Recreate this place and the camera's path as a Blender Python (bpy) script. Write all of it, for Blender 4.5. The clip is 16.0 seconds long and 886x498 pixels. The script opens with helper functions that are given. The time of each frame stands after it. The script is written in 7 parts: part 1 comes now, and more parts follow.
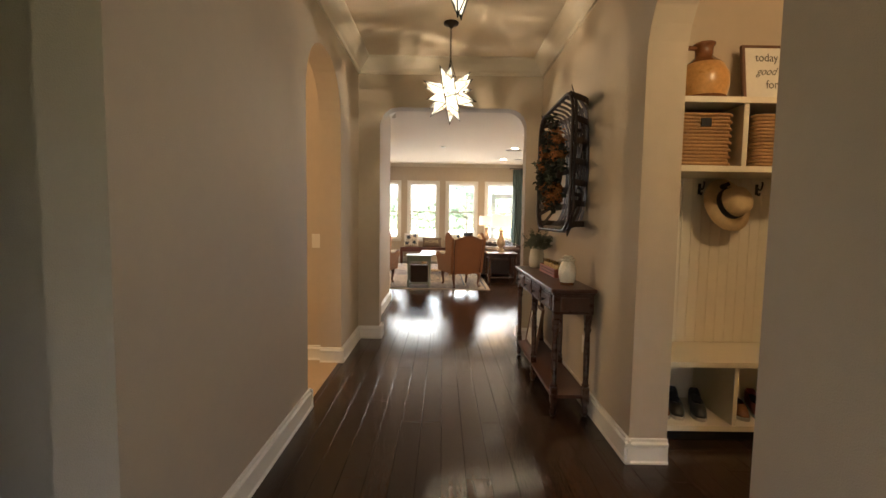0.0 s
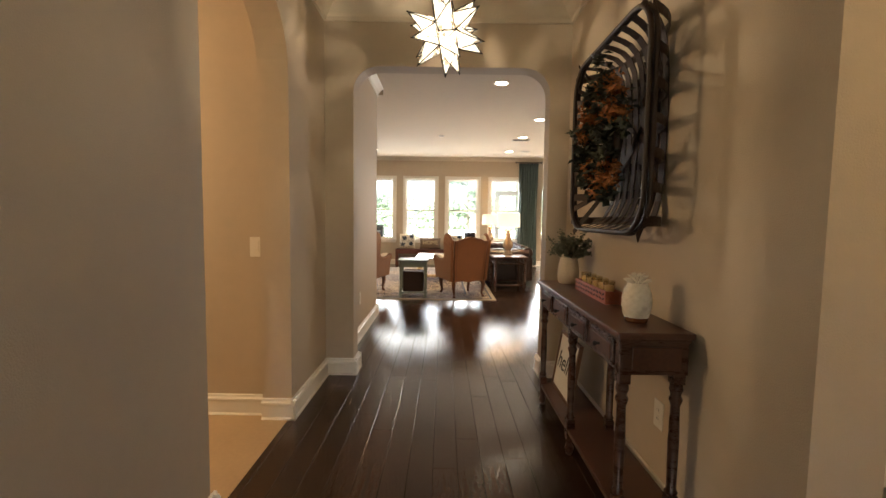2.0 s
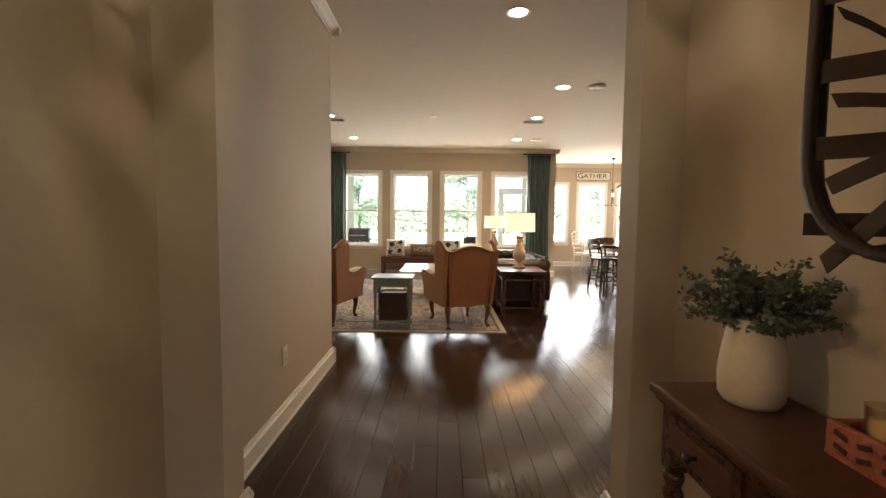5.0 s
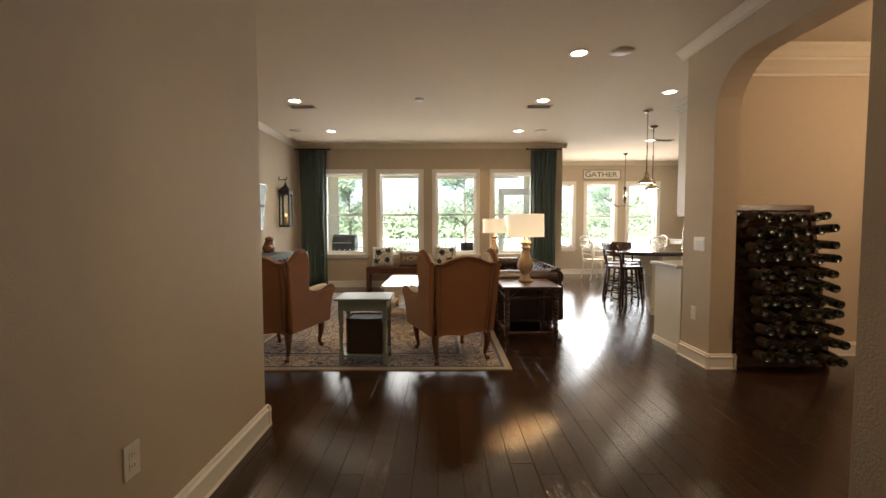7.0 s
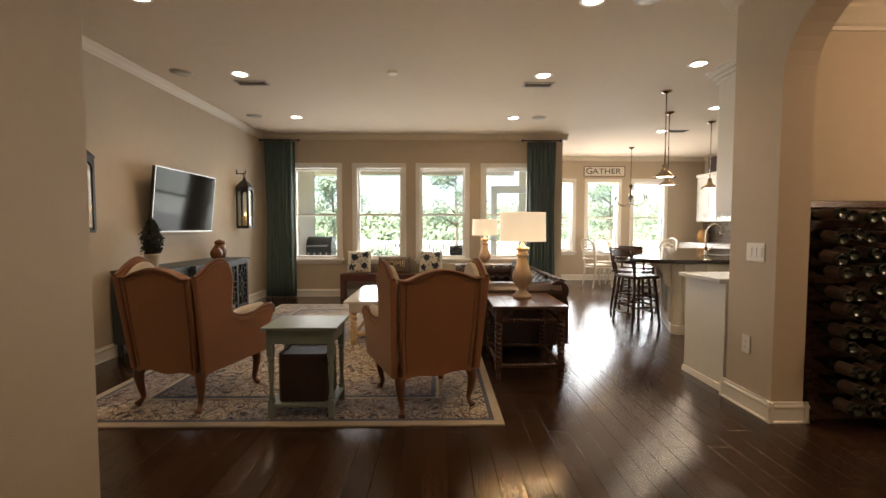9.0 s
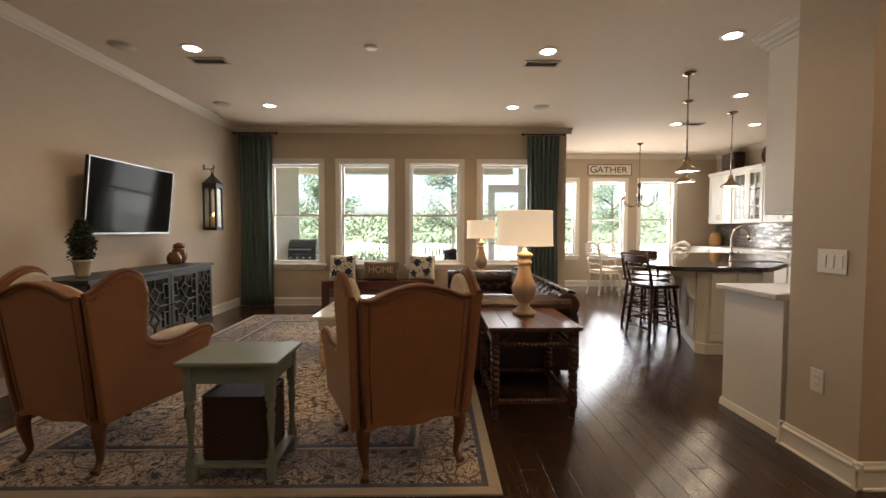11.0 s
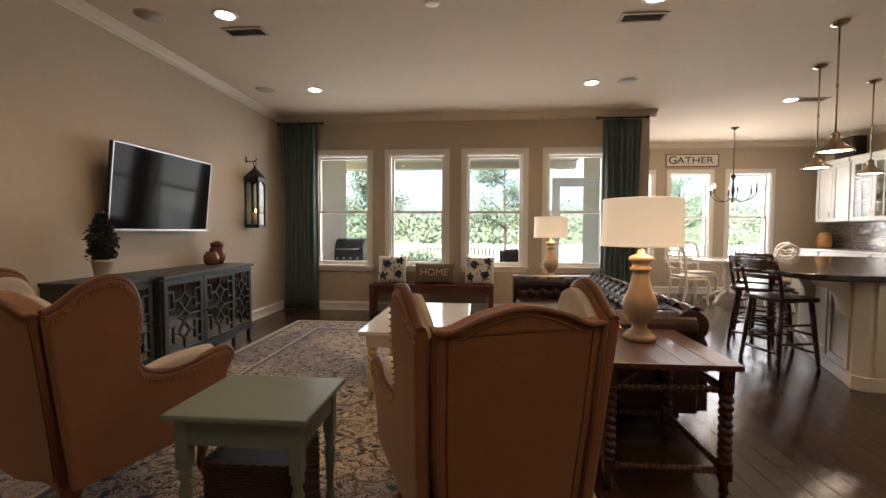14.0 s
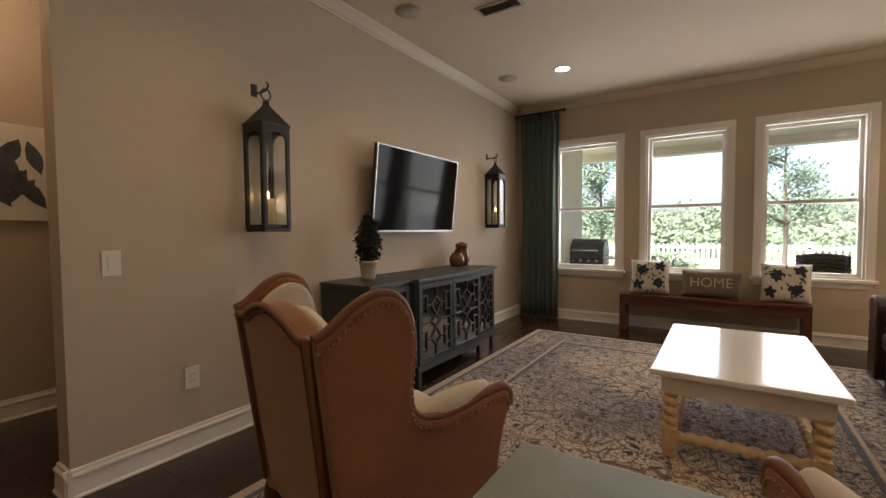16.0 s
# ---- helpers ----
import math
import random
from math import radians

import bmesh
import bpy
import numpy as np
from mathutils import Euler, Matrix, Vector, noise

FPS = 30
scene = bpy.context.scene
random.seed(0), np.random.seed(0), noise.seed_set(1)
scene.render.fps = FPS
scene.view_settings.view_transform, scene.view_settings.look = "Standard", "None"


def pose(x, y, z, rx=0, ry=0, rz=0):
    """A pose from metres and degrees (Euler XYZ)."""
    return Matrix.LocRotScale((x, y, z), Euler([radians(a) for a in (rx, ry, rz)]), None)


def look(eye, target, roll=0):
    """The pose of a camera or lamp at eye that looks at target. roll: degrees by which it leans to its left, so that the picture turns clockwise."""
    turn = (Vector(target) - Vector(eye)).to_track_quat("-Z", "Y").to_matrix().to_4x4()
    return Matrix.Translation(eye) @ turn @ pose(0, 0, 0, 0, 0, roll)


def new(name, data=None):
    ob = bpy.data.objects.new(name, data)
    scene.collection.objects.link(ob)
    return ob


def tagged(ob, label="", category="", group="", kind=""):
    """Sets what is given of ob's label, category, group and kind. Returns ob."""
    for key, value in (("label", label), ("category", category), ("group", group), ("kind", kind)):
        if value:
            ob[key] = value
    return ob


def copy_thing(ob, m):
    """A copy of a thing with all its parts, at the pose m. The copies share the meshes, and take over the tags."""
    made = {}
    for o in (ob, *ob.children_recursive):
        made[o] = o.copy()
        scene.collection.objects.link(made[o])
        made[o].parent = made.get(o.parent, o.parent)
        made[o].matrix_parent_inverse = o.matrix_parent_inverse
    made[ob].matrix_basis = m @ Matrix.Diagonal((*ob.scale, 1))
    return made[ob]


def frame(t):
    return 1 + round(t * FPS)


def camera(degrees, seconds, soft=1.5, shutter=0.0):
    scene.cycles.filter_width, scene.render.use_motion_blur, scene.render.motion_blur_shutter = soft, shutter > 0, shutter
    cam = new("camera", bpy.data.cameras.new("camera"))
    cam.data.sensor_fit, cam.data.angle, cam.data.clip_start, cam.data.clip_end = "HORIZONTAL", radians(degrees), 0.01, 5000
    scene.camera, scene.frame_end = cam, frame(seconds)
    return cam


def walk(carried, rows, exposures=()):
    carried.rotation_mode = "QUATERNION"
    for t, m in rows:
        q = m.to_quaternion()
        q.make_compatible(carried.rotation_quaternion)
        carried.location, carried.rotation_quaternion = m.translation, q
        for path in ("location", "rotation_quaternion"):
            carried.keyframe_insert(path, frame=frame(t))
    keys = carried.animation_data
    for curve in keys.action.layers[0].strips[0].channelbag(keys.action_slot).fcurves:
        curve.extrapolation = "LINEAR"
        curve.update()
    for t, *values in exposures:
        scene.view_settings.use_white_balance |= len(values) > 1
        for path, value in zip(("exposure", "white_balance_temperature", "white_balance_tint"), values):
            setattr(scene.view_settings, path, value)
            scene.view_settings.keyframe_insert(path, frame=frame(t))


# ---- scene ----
cam = camera(92.0, 16.0)
PATH = [
    (0, (0.133, 0.183, 1.306), (0.137, 2.178, 1.165), 0.9),
    (0.5, (0.199, 0.474, 1.292), (0.197, 2.469, 1.152), 0.4),
    (1, (0.198, 0.739, 1.293), (0.2, 2.734, 1.153), 0.7),
    (1.5, (0.176, 1.028, 1.294), (0.171, 3.023, 1.154), 0.8),
    (2, (0.182, 1.331, 1.285), (0.181, 3.326, 1.143), 0.8),
    (2.5, (0.201, 1.634, 1.281), (0.204, 3.629, 1.143), 0.8),
    (3, (0.199, 1.955, 1.273), (0.201, 3.95, 1.137), 0.7),
    (3.5, (0.212, 2.28, 1.261), (0.216, 4.276, 1.136), 0.5),
    (4, (0.258, 2.612, 1.289), (0.265, 4.607, 1.16), 0.6),
    (4.5, (0.276, 2.899, 1.288), (0.279, 4.894, 1.154), 0.7),
    (7, (0.423, 4.331, 1.263), (0.425, 6.329, 1.158), -0.1),
    (7.5, (0.478, 4.592, 1.285), (0.494, 6.589, 1.173), 0.1),
    (8, (0.513, 4.857, 1.277), (0.534, 6.854, 1.164), 0.2),
    (8.5, (0.534, 5.113, 1.278), (0.559, 7.11, 1.171), 0.2),
    (9, (0.602, 5.358, 1.266), (0.629, 7.355, 1.167), 0.0),
    (11.5, (0.745, 6.166, 1.257), (0.78, 8.164, 1.172), 0.1),
    (12, (0.777, 6.249, 1.255), (0.794, 8.247, 1.172), 0.1),
    (12.5, (0.734, 6.342, 1.247), (0.725, 8.34, 1.165), 0.2),
    (13, (0.646, 6.489, 1.248), (0.603, 8.487, 1.163), 0.4),
    (13.5, (0.562, 6.628, 1.241), (0.471, 8.624, 1.154), 0.3),
    (14, (0.498, 6.817, 1.225), (0.324, 8.808, 1.14), 0.2),
    (14.5, (0.407, 6.978, 1.231), (0.083, 8.949, 1.139), 0.1),
    (15, (0.264, 7.128, 1.224), (-0.281, 9.05, 1.131), 0.0),
    (15.5, (0.096, 7.248, 1.214), (-0.697, 9.082, 1.124), -0.2),
    (16, (-0.08, 7.379, 1.223), (-1.171, 9.053, 1.138), -0.4),
]
EXPOSURE = [(0.0, 3.3, 6250, 9), (2.5, 3.3, 6250, 9), (3.5, 3.2, 6200, 9), (4.7, 3.0, 6200, 9), (7.0, 2.38, 6400, 8), (9.0, 2.35, 6400, 10), (11.5, 2.02, 6300, 13), (16.0, 1.93, 6250, 14)]
walk(cam, [(t, look(eye, target, roll)) for t, eye, target, roll in PATH], EXPOSURE)

# ---- world, sun, exposure ----
world = bpy.data.worlds.new("sky")
scene.world = world
world.use_nodes = True
wn = world.node_tree
sky = wn.nodes.new("ShaderNodeTexSky")
sky.sky_type, sky.sun_disc = "NISHITA", False
sky.sun_elevation, sky.sun_rotation = radians(50), radians(200)
sky.air_density, sky.dust_density, sky.ozone_density = 1.0, 4.0, 1.0
wn.links.new(sky.outputs[0], wn.nodes["Background"].inputs[0])
wn.nodes["Background"].inputs[1].default_value = 0.15

sun_data = bpy.data.lights.new("sun", "SUN")
sun_data.energy, sun_data.angle, sun_data.color = 5.0, radians(12), (1.0, 0.96, 0.9)
sun = new("sun", sun_data)
sun.matrix_world = Matrix.Translation((4, -10, 25)) @ Vector((0.35, 0.7, -1.1)).to_track_quat("-Z", "Y").to_matrix().to_4x4()

# powers of the lamps, in watts
DL_POWER, STAR_W, LAMP_W, PEND_W, CHAND_W = 7.4, 2.4, 1.7, 9.0, 4
MUD_W, CORR_W, DIN_W, BACK_W, WIN_W, NWIN_W = 4.6, 8.5, 13, 3.5, 6.0, 14


def lamp(name, kind, at, energy, color, size=0.05, aim=None, spot=None, size_y=None):
    data = bpy.data.lights.new(name, kind)
    data.energy, data.color = energy, color
    if kind in ("POINT", "SPOT"):
        data.shadow_soft_size = size
    if kind == "SPOT":
        data.spot_size, data.spot_blend = radians(spot or 100), 0.8
    if kind == "AREA":
        data.shape, data.size, data.size_y = "RECTANGLE", size, size_y or size
    ob = new(name, data)
    ob.matrix_world = look(at, aim) if aim else Matrix.Translation(at)
    return ob


WARM, COOL = (1.0, 0.72, 0.42), (1.0, 0.94, 0.92)

# ---- materials ----


def mat(name, color, rough=0.6, metal=0.0, vary=0.12, scale=6.0, bump=0.0, bump_scale=80.0, stretch=(1, 1, 1), emit=0.0, spread=0.0, coat=0.0):
    m = bpy.data.materials.new(name)
    m.use_nodes = True
    nt = m.node_tree
    b = nt.nodes["Principled BSDF"]
    b.inputs["Roughness"].default_value, b.inputs["Metallic"].default_value = rough, metal
    b.inputs["Coat Weight"].default_value = coat
    tc = nt.nodes.new("ShaderNodeTexCoord")
    mp = nt.nodes.new("ShaderNodeMapping")
    mp.inputs["Scale"].default_value = stretch
    nt.links.new(tc.outputs["Object"], mp.inputs[0])
    n1 = nt.nodes.new("ShaderNodeTexNoise")
    n1.inputs["Scale"].default_value, n1.inputs["Detail"].default_value = scale, 6
    n2 = nt.nodes.new("ShaderNodeTexNoise")
    n2.inputs["Scale"].default_value, n2.inputs["Detail"].default_value = scale * 9, 4
    for n in (n1, n2):
        nt.links.new(mp.outputs[0], n.inputs["Vector"])
    add = nt.nodes.new("ShaderNodeMath")
    add.operation = "ADD"
    nt.links.new(n1.outputs[0], add.inputs[0])
    nt.links.new(n2.outputs[0], add.inputs[1])
    src = add
    if spread:
        info = nt.nodes.new("ShaderNodeObjectInfo")
        geo = nt.nodes.new("ShaderNodeNewGeometry")
        r = nt.nodes.new("ShaderNodeMath")
        r.operation = "ADD"
        nt.links.new(info.outputs["Random"], r.inputs[0])
        nt.links.new(geo.outputs["Random Per Island"], r.inputs[1])
        fr = nt.nodes.new("ShaderNodeMath")
        fr.operation = "FRACT"
        nt.links.new(r.outputs[0], fr.inputs[0])
        mu = nt.nodes.new("ShaderNodeMath")
        mu.operation = "MULTIPLY_ADD"
        mu.inputs[1].default_value = spread
        nt.links.new(fr.outputs[0], mu.inputs[0])
        nt.links.new(add.outputs[0], mu.inputs[2])
        src = mu
    ramp = nt.nodes.new("ShaderNodeMapRange")
    ramp.inputs[1].default_value, ramp.inputs[2].default_value = 0.6, 1.4 + spread
    ramp.inputs[3].default_value, ramp.inputs[4].default_value = 1 - vary, 1 + vary
    nt.links.new(src.outputs[0], ramp.inputs[0])
    mix = nt.nodes.new("ShaderNodeVectorMath")
    mix.operation = "SCALE"
    mix.inputs[0].default_value = color
    nt.links.new(ramp.outputs[0], mix.inputs["Scale"])
    nt.links.new(mix.outputs[0], b.inputs["Base Color"])
    rr = nt.nodes.new("ShaderNodeMapRange")
    rr.inputs[1].default_value, rr.inputs[2].default_value = 0.6, 1.4
    rr.inputs[3].default_value, rr.inputs[4].default_value = max(0.02, rough * 0.85), min(1, rough * 1.15)
    nt.links.new(add.outputs[0], rr.inputs[0])
    nt.links.new(rr.outputs[0], b.inputs["Roughness"])
    if bump:
        n3 = nt.nodes.new("ShaderNodeTexNoise")
        n3.inputs["Scale"].default_value, n3.inputs["Detail"].default_value = bump_scale, 5
        nt.links.new(mp.outputs[0], n3.inputs["Vector"])
        bp = nt.nodes.new("ShaderNodeBump")
        bp.inputs["Strength"].default_value, bp.inputs["Distance"].default_value = bump, 0.01
        nt.links.new(n3.outputs[0], bp.inputs["Height"])
        nt.links.new(bp.outputs[0], b.inputs["Normal"])
    if emit:
        b.inputs["Emission Color"].default_value = (*color, 1)
        b.inputs["Emission Strength"].default_value = emit
    return m


WALL = mat("greige wall paint", (0.50, 0.42, 0.32), 0.75, vary=0.05, scale=1.5, bump=0.25, bump_scale=220)
CEIL = mat("ceiling paint", (0.64, 0.545, 0.42), 0.85, vary=0.04, scale=1.2, bump=0.35, bump_scale=160)
# trim white toned beige: the warm lamp light is put into the colour
CROWN_WARMLIT = mat("white crown paint toned by warm light", (0.64, 0.57, 0.46), 0.5, vary=0.03, scale=4)
TRIM = mat("white trim paint", (0.78, 0.75, 0.69), 0.35, vary=0.03, scale=4)
FLOOR = mat("dark stained oak", (0.040, 0.021, 0.013), 0.115, vary=0.55, scale=3.0, bump=0.16, bump_scale=14, stretch=(14, 1, 1), spread=0.8)
FLOOR_UNDER = mat("dark plank joint", (0.012, 0.007, 0.005), 0.6)
TILE = mat("beige hall tile", (0.42, 0.30, 0.18), 0.45, vary=0.1, scale=5)
CARAMEL = mat("caramel suede", (0.26, 0.104, 0.042), 0.8, vary=0.16, scale=5, bump=0.3, bump_scale=300)
suede = CARAMEL.node_tree.nodes["Principled BSDF"]
suede.inputs["Sheen Weight"].default_value, suede.inputs["Sheen Roughness"].default_value = 0.55, 0.4
suede.inputs["Sheen Tint"].default_value = (1.0, 0.80, 0.62, 1)
CREAMFAB = mat("cream linen", (0.62, 0.54, 0.43), 0.9, vary=0.08, scale=9, bump=0.4, bump_scale=400)
CHWOOD = mat("walnut chair wood", (0.12, 0.045, 0.02), 0.38, vary=0.25, scale=8, stretch=(1, 1, 4))
PIPING = mat("brown leather piping", (0.17, 0.065, 0.028), 0.5)
BRASS = mat("old brass nailhead", (0.45, 0.28, 0.12), 0.35, 1.0)
SAGE = mat("sage green paint", (0.185, 0.215, 0.175), 0.42, vary=0.07, scale=3, bump=0.08, bump_scale=60)
DARKWOOD = mat("dark walnut wood", (0.055, 0.022, 0.012), 0.28, vary=0.4, scale=5, bump=0.1, bump_scale=40, stretch=(1, 8, 8))
TOPWOOD = mat("red brown table top", (0.075, 0.028, 0.016), 0.34, vary=0.35, scale=4, bump=0.06, bump_scale=40, stretch=(2, 14, 2), coat=0.08)
BENCHWOOD = mat("mahogany bench wood", (0.11, 0.03, 0.017), 0.35, vary=0.3, scale=4, stretch=(1, 9, 9))
BLACKMETAL = mat("black iron", (0.012, 0.012, 0.013), 0.5, vary=0.2, bump=0.1, bump_scale=120)
LEATHER = mat("dark oxblood leather", (0.028, 0.012, 0.009), 0.3, vary=0.35, scale=6, bump=0.25, bump_scale=140)
WHITEPAINT = mat("antique white paint", (0.72, 0.66, 0.56), 0.32, vary=0.06, scale=5, bump=0.05)
WHITETOP = mat("white glossy table top", (0.78, 0.75, 0.70), 0.16, vary=0.04, scale=3, coat=0.4)
WOODLEG = mat("cream limed wood", (0.60, 0.44, 0.25), 0.5, vary=0.25, scale=9, bump=0.15, bump_scale=60, stretch=(3, 3, 1))
LAMPWOOD = mat("bleached turned wood", (0.47, 0.36, 0.25), 0.6, vary=0.22, scale=8, bump=0.2, bump_scale=60, stretch=(4, 4, 1))
GREYBLUE = mat("slate blue grey paint", (0.036, 0.044, 0.046), 0.45, vary=0.14, scale=4, bump=0.06)
MIRRORM = mat("old mirror glass", (0.35, 0.36, 0.36), 0.12, 1.0, vary=0.15)
CURTAIN = mat("teal linen curtain", (0.115, 0.160, 0.152), 0.8, vary=0.16, scale=12, bump=0.25, bump_scale=400)
STONE = mat("marble counter", (0.62, 0.60, 0.56), 0.15, vary=0.14, scale=3)
GRANITE = mat("dark granite counter", (0.030, 0.021, 0.016), 0.08, vary=0.6, scale=40)
CABCREAM = mat("cream cabinet paint", (0.66, 0.60, 0.48), 0.38, vary=0.04, scale=3)
CABWHITE = mat("white cabinet paint", (0.72, 0.70, 0.64), 0.38, vary=0.03, scale=3)
PENDM = mat("aged nickel brass", (0.40, 0.31, 0.21), 0.25, 1.0, vary=0.1)
BRONZE = mat("dark bronze", (0.055, 0.045, 0.035), 0.4, 0.8, vary=0.2)
STEEL = mat("brushed nickel", (0.55, 0.50, 0.43), 0.25, 1.0, vary=0.08)
SCREEN = mat("television glass", (0.004, 0.004, 0.005), 0.08, vary=0.1)
SCREEN.node_tree.nodes["Principled BSDF"].inputs["Specular IOR Level"].default_value = 0.10
SILVER = mat("silver bezel", (0.55, 0.56, 0.57), 0.3, 0.8)
PLASTIC = mat("white plastic plate", (0.74, 0.71, 0.64), 0.35, vary=0.02)
WAX = mat("cream candle wax", (0.75, 0.55, 0.28), 0.5, vary=0.05)
WICKER = mat("woven seagrass", (0.36, 0.20, 0.085), 0.75, vary=0.35, scale=12, bump=0.4, bump_scale=90, spread=0.5)
DKWICKER = mat("dark brown wicker", (0.040, 0.017, 0.009), 0.6, vary=0.3, scale=14, bump=0.5, bump_scale=120)
TOBACCO = mat("dark tobacco basket wood", (0.030, 0.014, 0.008), 0.55, vary=0.35, scale=10, bump=0.3, bump_scale=70, spread=0.5)
CERAMIC = mat("white glazed ceramic", (0.72, 0.66, 0.55), 0.2, vary=0.05, scale=8)
TERRA = mat("brown glazed pottery", (0.17, 0.065, 0.024), 0.25, vary=0.4, scale=4)
OCHRE = mat("ochre glazed pottery", (0.50, 0.27, 0.09), 0.3, vary=0.3, scale=5)
POT = mat("cream plant pot", (0.55, 0.47, 0.36), 0.6, vary=0.1)
LEAF = mat("dark green leaves", (0.024, 0.030, 0.020), 0.6, vary=0.5, scale=6, spread=0.8)
LEAFY = mat("grey green leaves", (0.085, 0.095, 0.06), 0.6, vary=0.5, scale=6, spread=0.8)
ORANGE = mat("rust orange petals", (0.40, 0.15, 0.045), 0.7, vary=0.4, scale=9, spread=0.8)
BOTTLE = mat("dark bottle glass", (0.008, 0.013, 0.009), 0.06, vary=0.3, coat=0.5)
INK = mat("black ink", (0.01, 0.01, 0.011), 0.7)
GOLDINK = mat("pale gold letters", (0.55, 0.45, 0.28), 0.6)
PAPER = mat("white sign board", (0.70, 0.67, 0.60), 0.7, vary=0.05)
FRAMEWOOD = mat("brown sign frame", (0.13, 0.06, 0.03), 0.5, vary=0.3, scale=9)
STRAW = mat("straw hat weave", (0.60, 0.44, 0.24), 0.75, vary=0.15, scale=30, bump=0.5, bump_scale=150)
GREYGRILL = mat("grill vent paint", (0.42, 0.38, 0.31), 0.6)
# dark colour for the shade behind vent slats and under the east cabinets
RECESS_SHADE = mat("painted recess shadow", (0.05, 0.045, 0.04), 0.8)
VINYL = mat("white vinyl fence", (0.80, 0.80, 0.78), 0.4, vary=0.03)
STUCCO = mat("cream stucco", (0.68, 0.60, 0.52), 0.9, vary=0.08, scale=3, bump=0.6, bump_scale=60)
GRASS = mat("lawn", (0.17, 0.19, 0.10), 0.9, vary=0.35, scale=1.5, bump=0.6, bump_scale=40)
BUSH = mat("bush leaves", (0.15, 0.19, 0.115), 0.8, vary=0.22, scale=2, spread=0.4)
TREELEAF = mat("tree leaves", (0.14, 0.185, 0.125), 0.8, vary=0.25, scale=2, spread=0.5)
BARK = mat("grey bark", (0.14, 0.11, 0.085), 0.9, vary=0.3, bump=0.6, bump_scale=30)
CONCRETE = mat("patio concrete", (0.40, 0.37, 0.32), 0.8, vary=0.1)
SHOE = mat("black shoe leather", (0.015, 0.013, 0.013), 0.4)
RUBBER = mat("pale rubber sole", (0.40, 0.36, 0.30), 0.7)
DOORM = mat("white exterior door paint", (0.66, 0.68, 0.68), 0.4)
EMBER = mat("lit bulb", (1.0, 0.78, 0.50), 0.5, emit=5)
DOWN = mat("downlight lens", (1.0, 0.86, 0.66), 0.5, emit=5)
FLAME = mat("candle flame", (1.0, 0.55, 0.15), 0.5, emit=6)


def glass_mat(name, tint=(1, 1, 1), rough=0.0):
    m = bpy.data.materials.new(name)
    m.use_nodes = True
    nt = m.node_tree
    out = nt.nodes["Material Output"]
    nt.nodes.remove(nt.nodes["Principled BSDF"])
    tr = nt.nodes.new("ShaderNodeBsdfTransparent")
    tr.inputs[0].default_value = (*tint, 1)
    gl = nt.nodes.new("ShaderNodeBsdfGlossy")
    gl.inputs["Roughness"].default_value = rough
    lw = nt.nodes.new("ShaderNodeLayerWeight")
    lw.inputs[0].default_value = 0.5
    pw = nt.nodes.new("ShaderNodeMath")
    pw.operation = "POWER"
    pw.inputs[1].default_value = 5.0
    nt.links.new(lw.outputs["Facing"], pw.inputs[0])
    fr = nt.nodes.new("ShaderNodeMath")
    fr.operation = "MULTIPLY_ADD"
    fr.inputs[1].default_value, fr.inputs[2].default_value = 0.8, 0.04
    nt.links.new(pw.outputs[0], fr.inputs[0])
    mx = nt.nodes.new("ShaderNodeMixShader")
    nt.links.new(fr.outputs[0], mx.inputs[0])
    nt.links.new(tr.outputs[0], mx.inputs[1])
    nt.links.new(gl.outputs[0], mx.inputs[2])
    nt.links.new(mx.outputs[0], out.inputs[0])
    return m


GLASS = glass_mat("clear window glass", (0.96, 0.98, 0.97))


def shade_mat(name, color, glow, through_part, lo=0.3, hi=0.7):
    """Fabric or frosted glass lit from inside: light passes and scatters."""
    m = bpy.data.materials.new(name)
    m.use_nodes = True
    nt = m.node_tree
    b = nt.nodes["Principled BSDF"]
    b.inputs["Base Color"].default_value, b.inputs["Roughness"].default_value = (*(q * (0.35 if hi - lo < 0.2 else 1) for q in color), 1), 0.7
    b.inputs["Emission Color"].default_value, b.inputs["Emission Strength"].default_value = (*color, 1), glow
    tr = nt.nodes.new("ShaderNodeBsdfTransparent")
    noise_t = nt.nodes.new("ShaderNodeTexNoise")
    noise_t.inputs["Scale"].default_value = 9
    mr = nt.nodes.new("ShaderNodeMapRange")
    mr.inputs[1].default_value, mr.inputs[2].default_value = lo, hi
    mr.inputs[3].default_value, mr.inputs[4].default_value = (through_part * 0.6, through_part * 1.4) if hi - lo > 0.2 else (0.03, 0.95)
    nt.links.new(noise_t.outputs[0], mr.inputs[0])
    mx = nt.nodes.new("ShaderNodeMixShader")
    nt.links.new(mr.outputs[0], mx.inputs[0])
    nt.links.new(b.outputs[0], mx.inputs[1])
    nt.links.new(tr.outputs[0], mx.inputs[2])
    nt.links.new(mx.outputs[0], nt.nodes["Material Output"].inputs[0])
    return m


SHADE = shade_mat("linen lampshade lit from inside", (1.0, 0.78, 0.52), 0.135, 0.0)
STARGLASS = shade_mat("seeded star glass lit from inside", (1.0, 0.84, 0.58), 0.22, 0.5, 0.47, 0.57)

# ---- mesh helpers ----


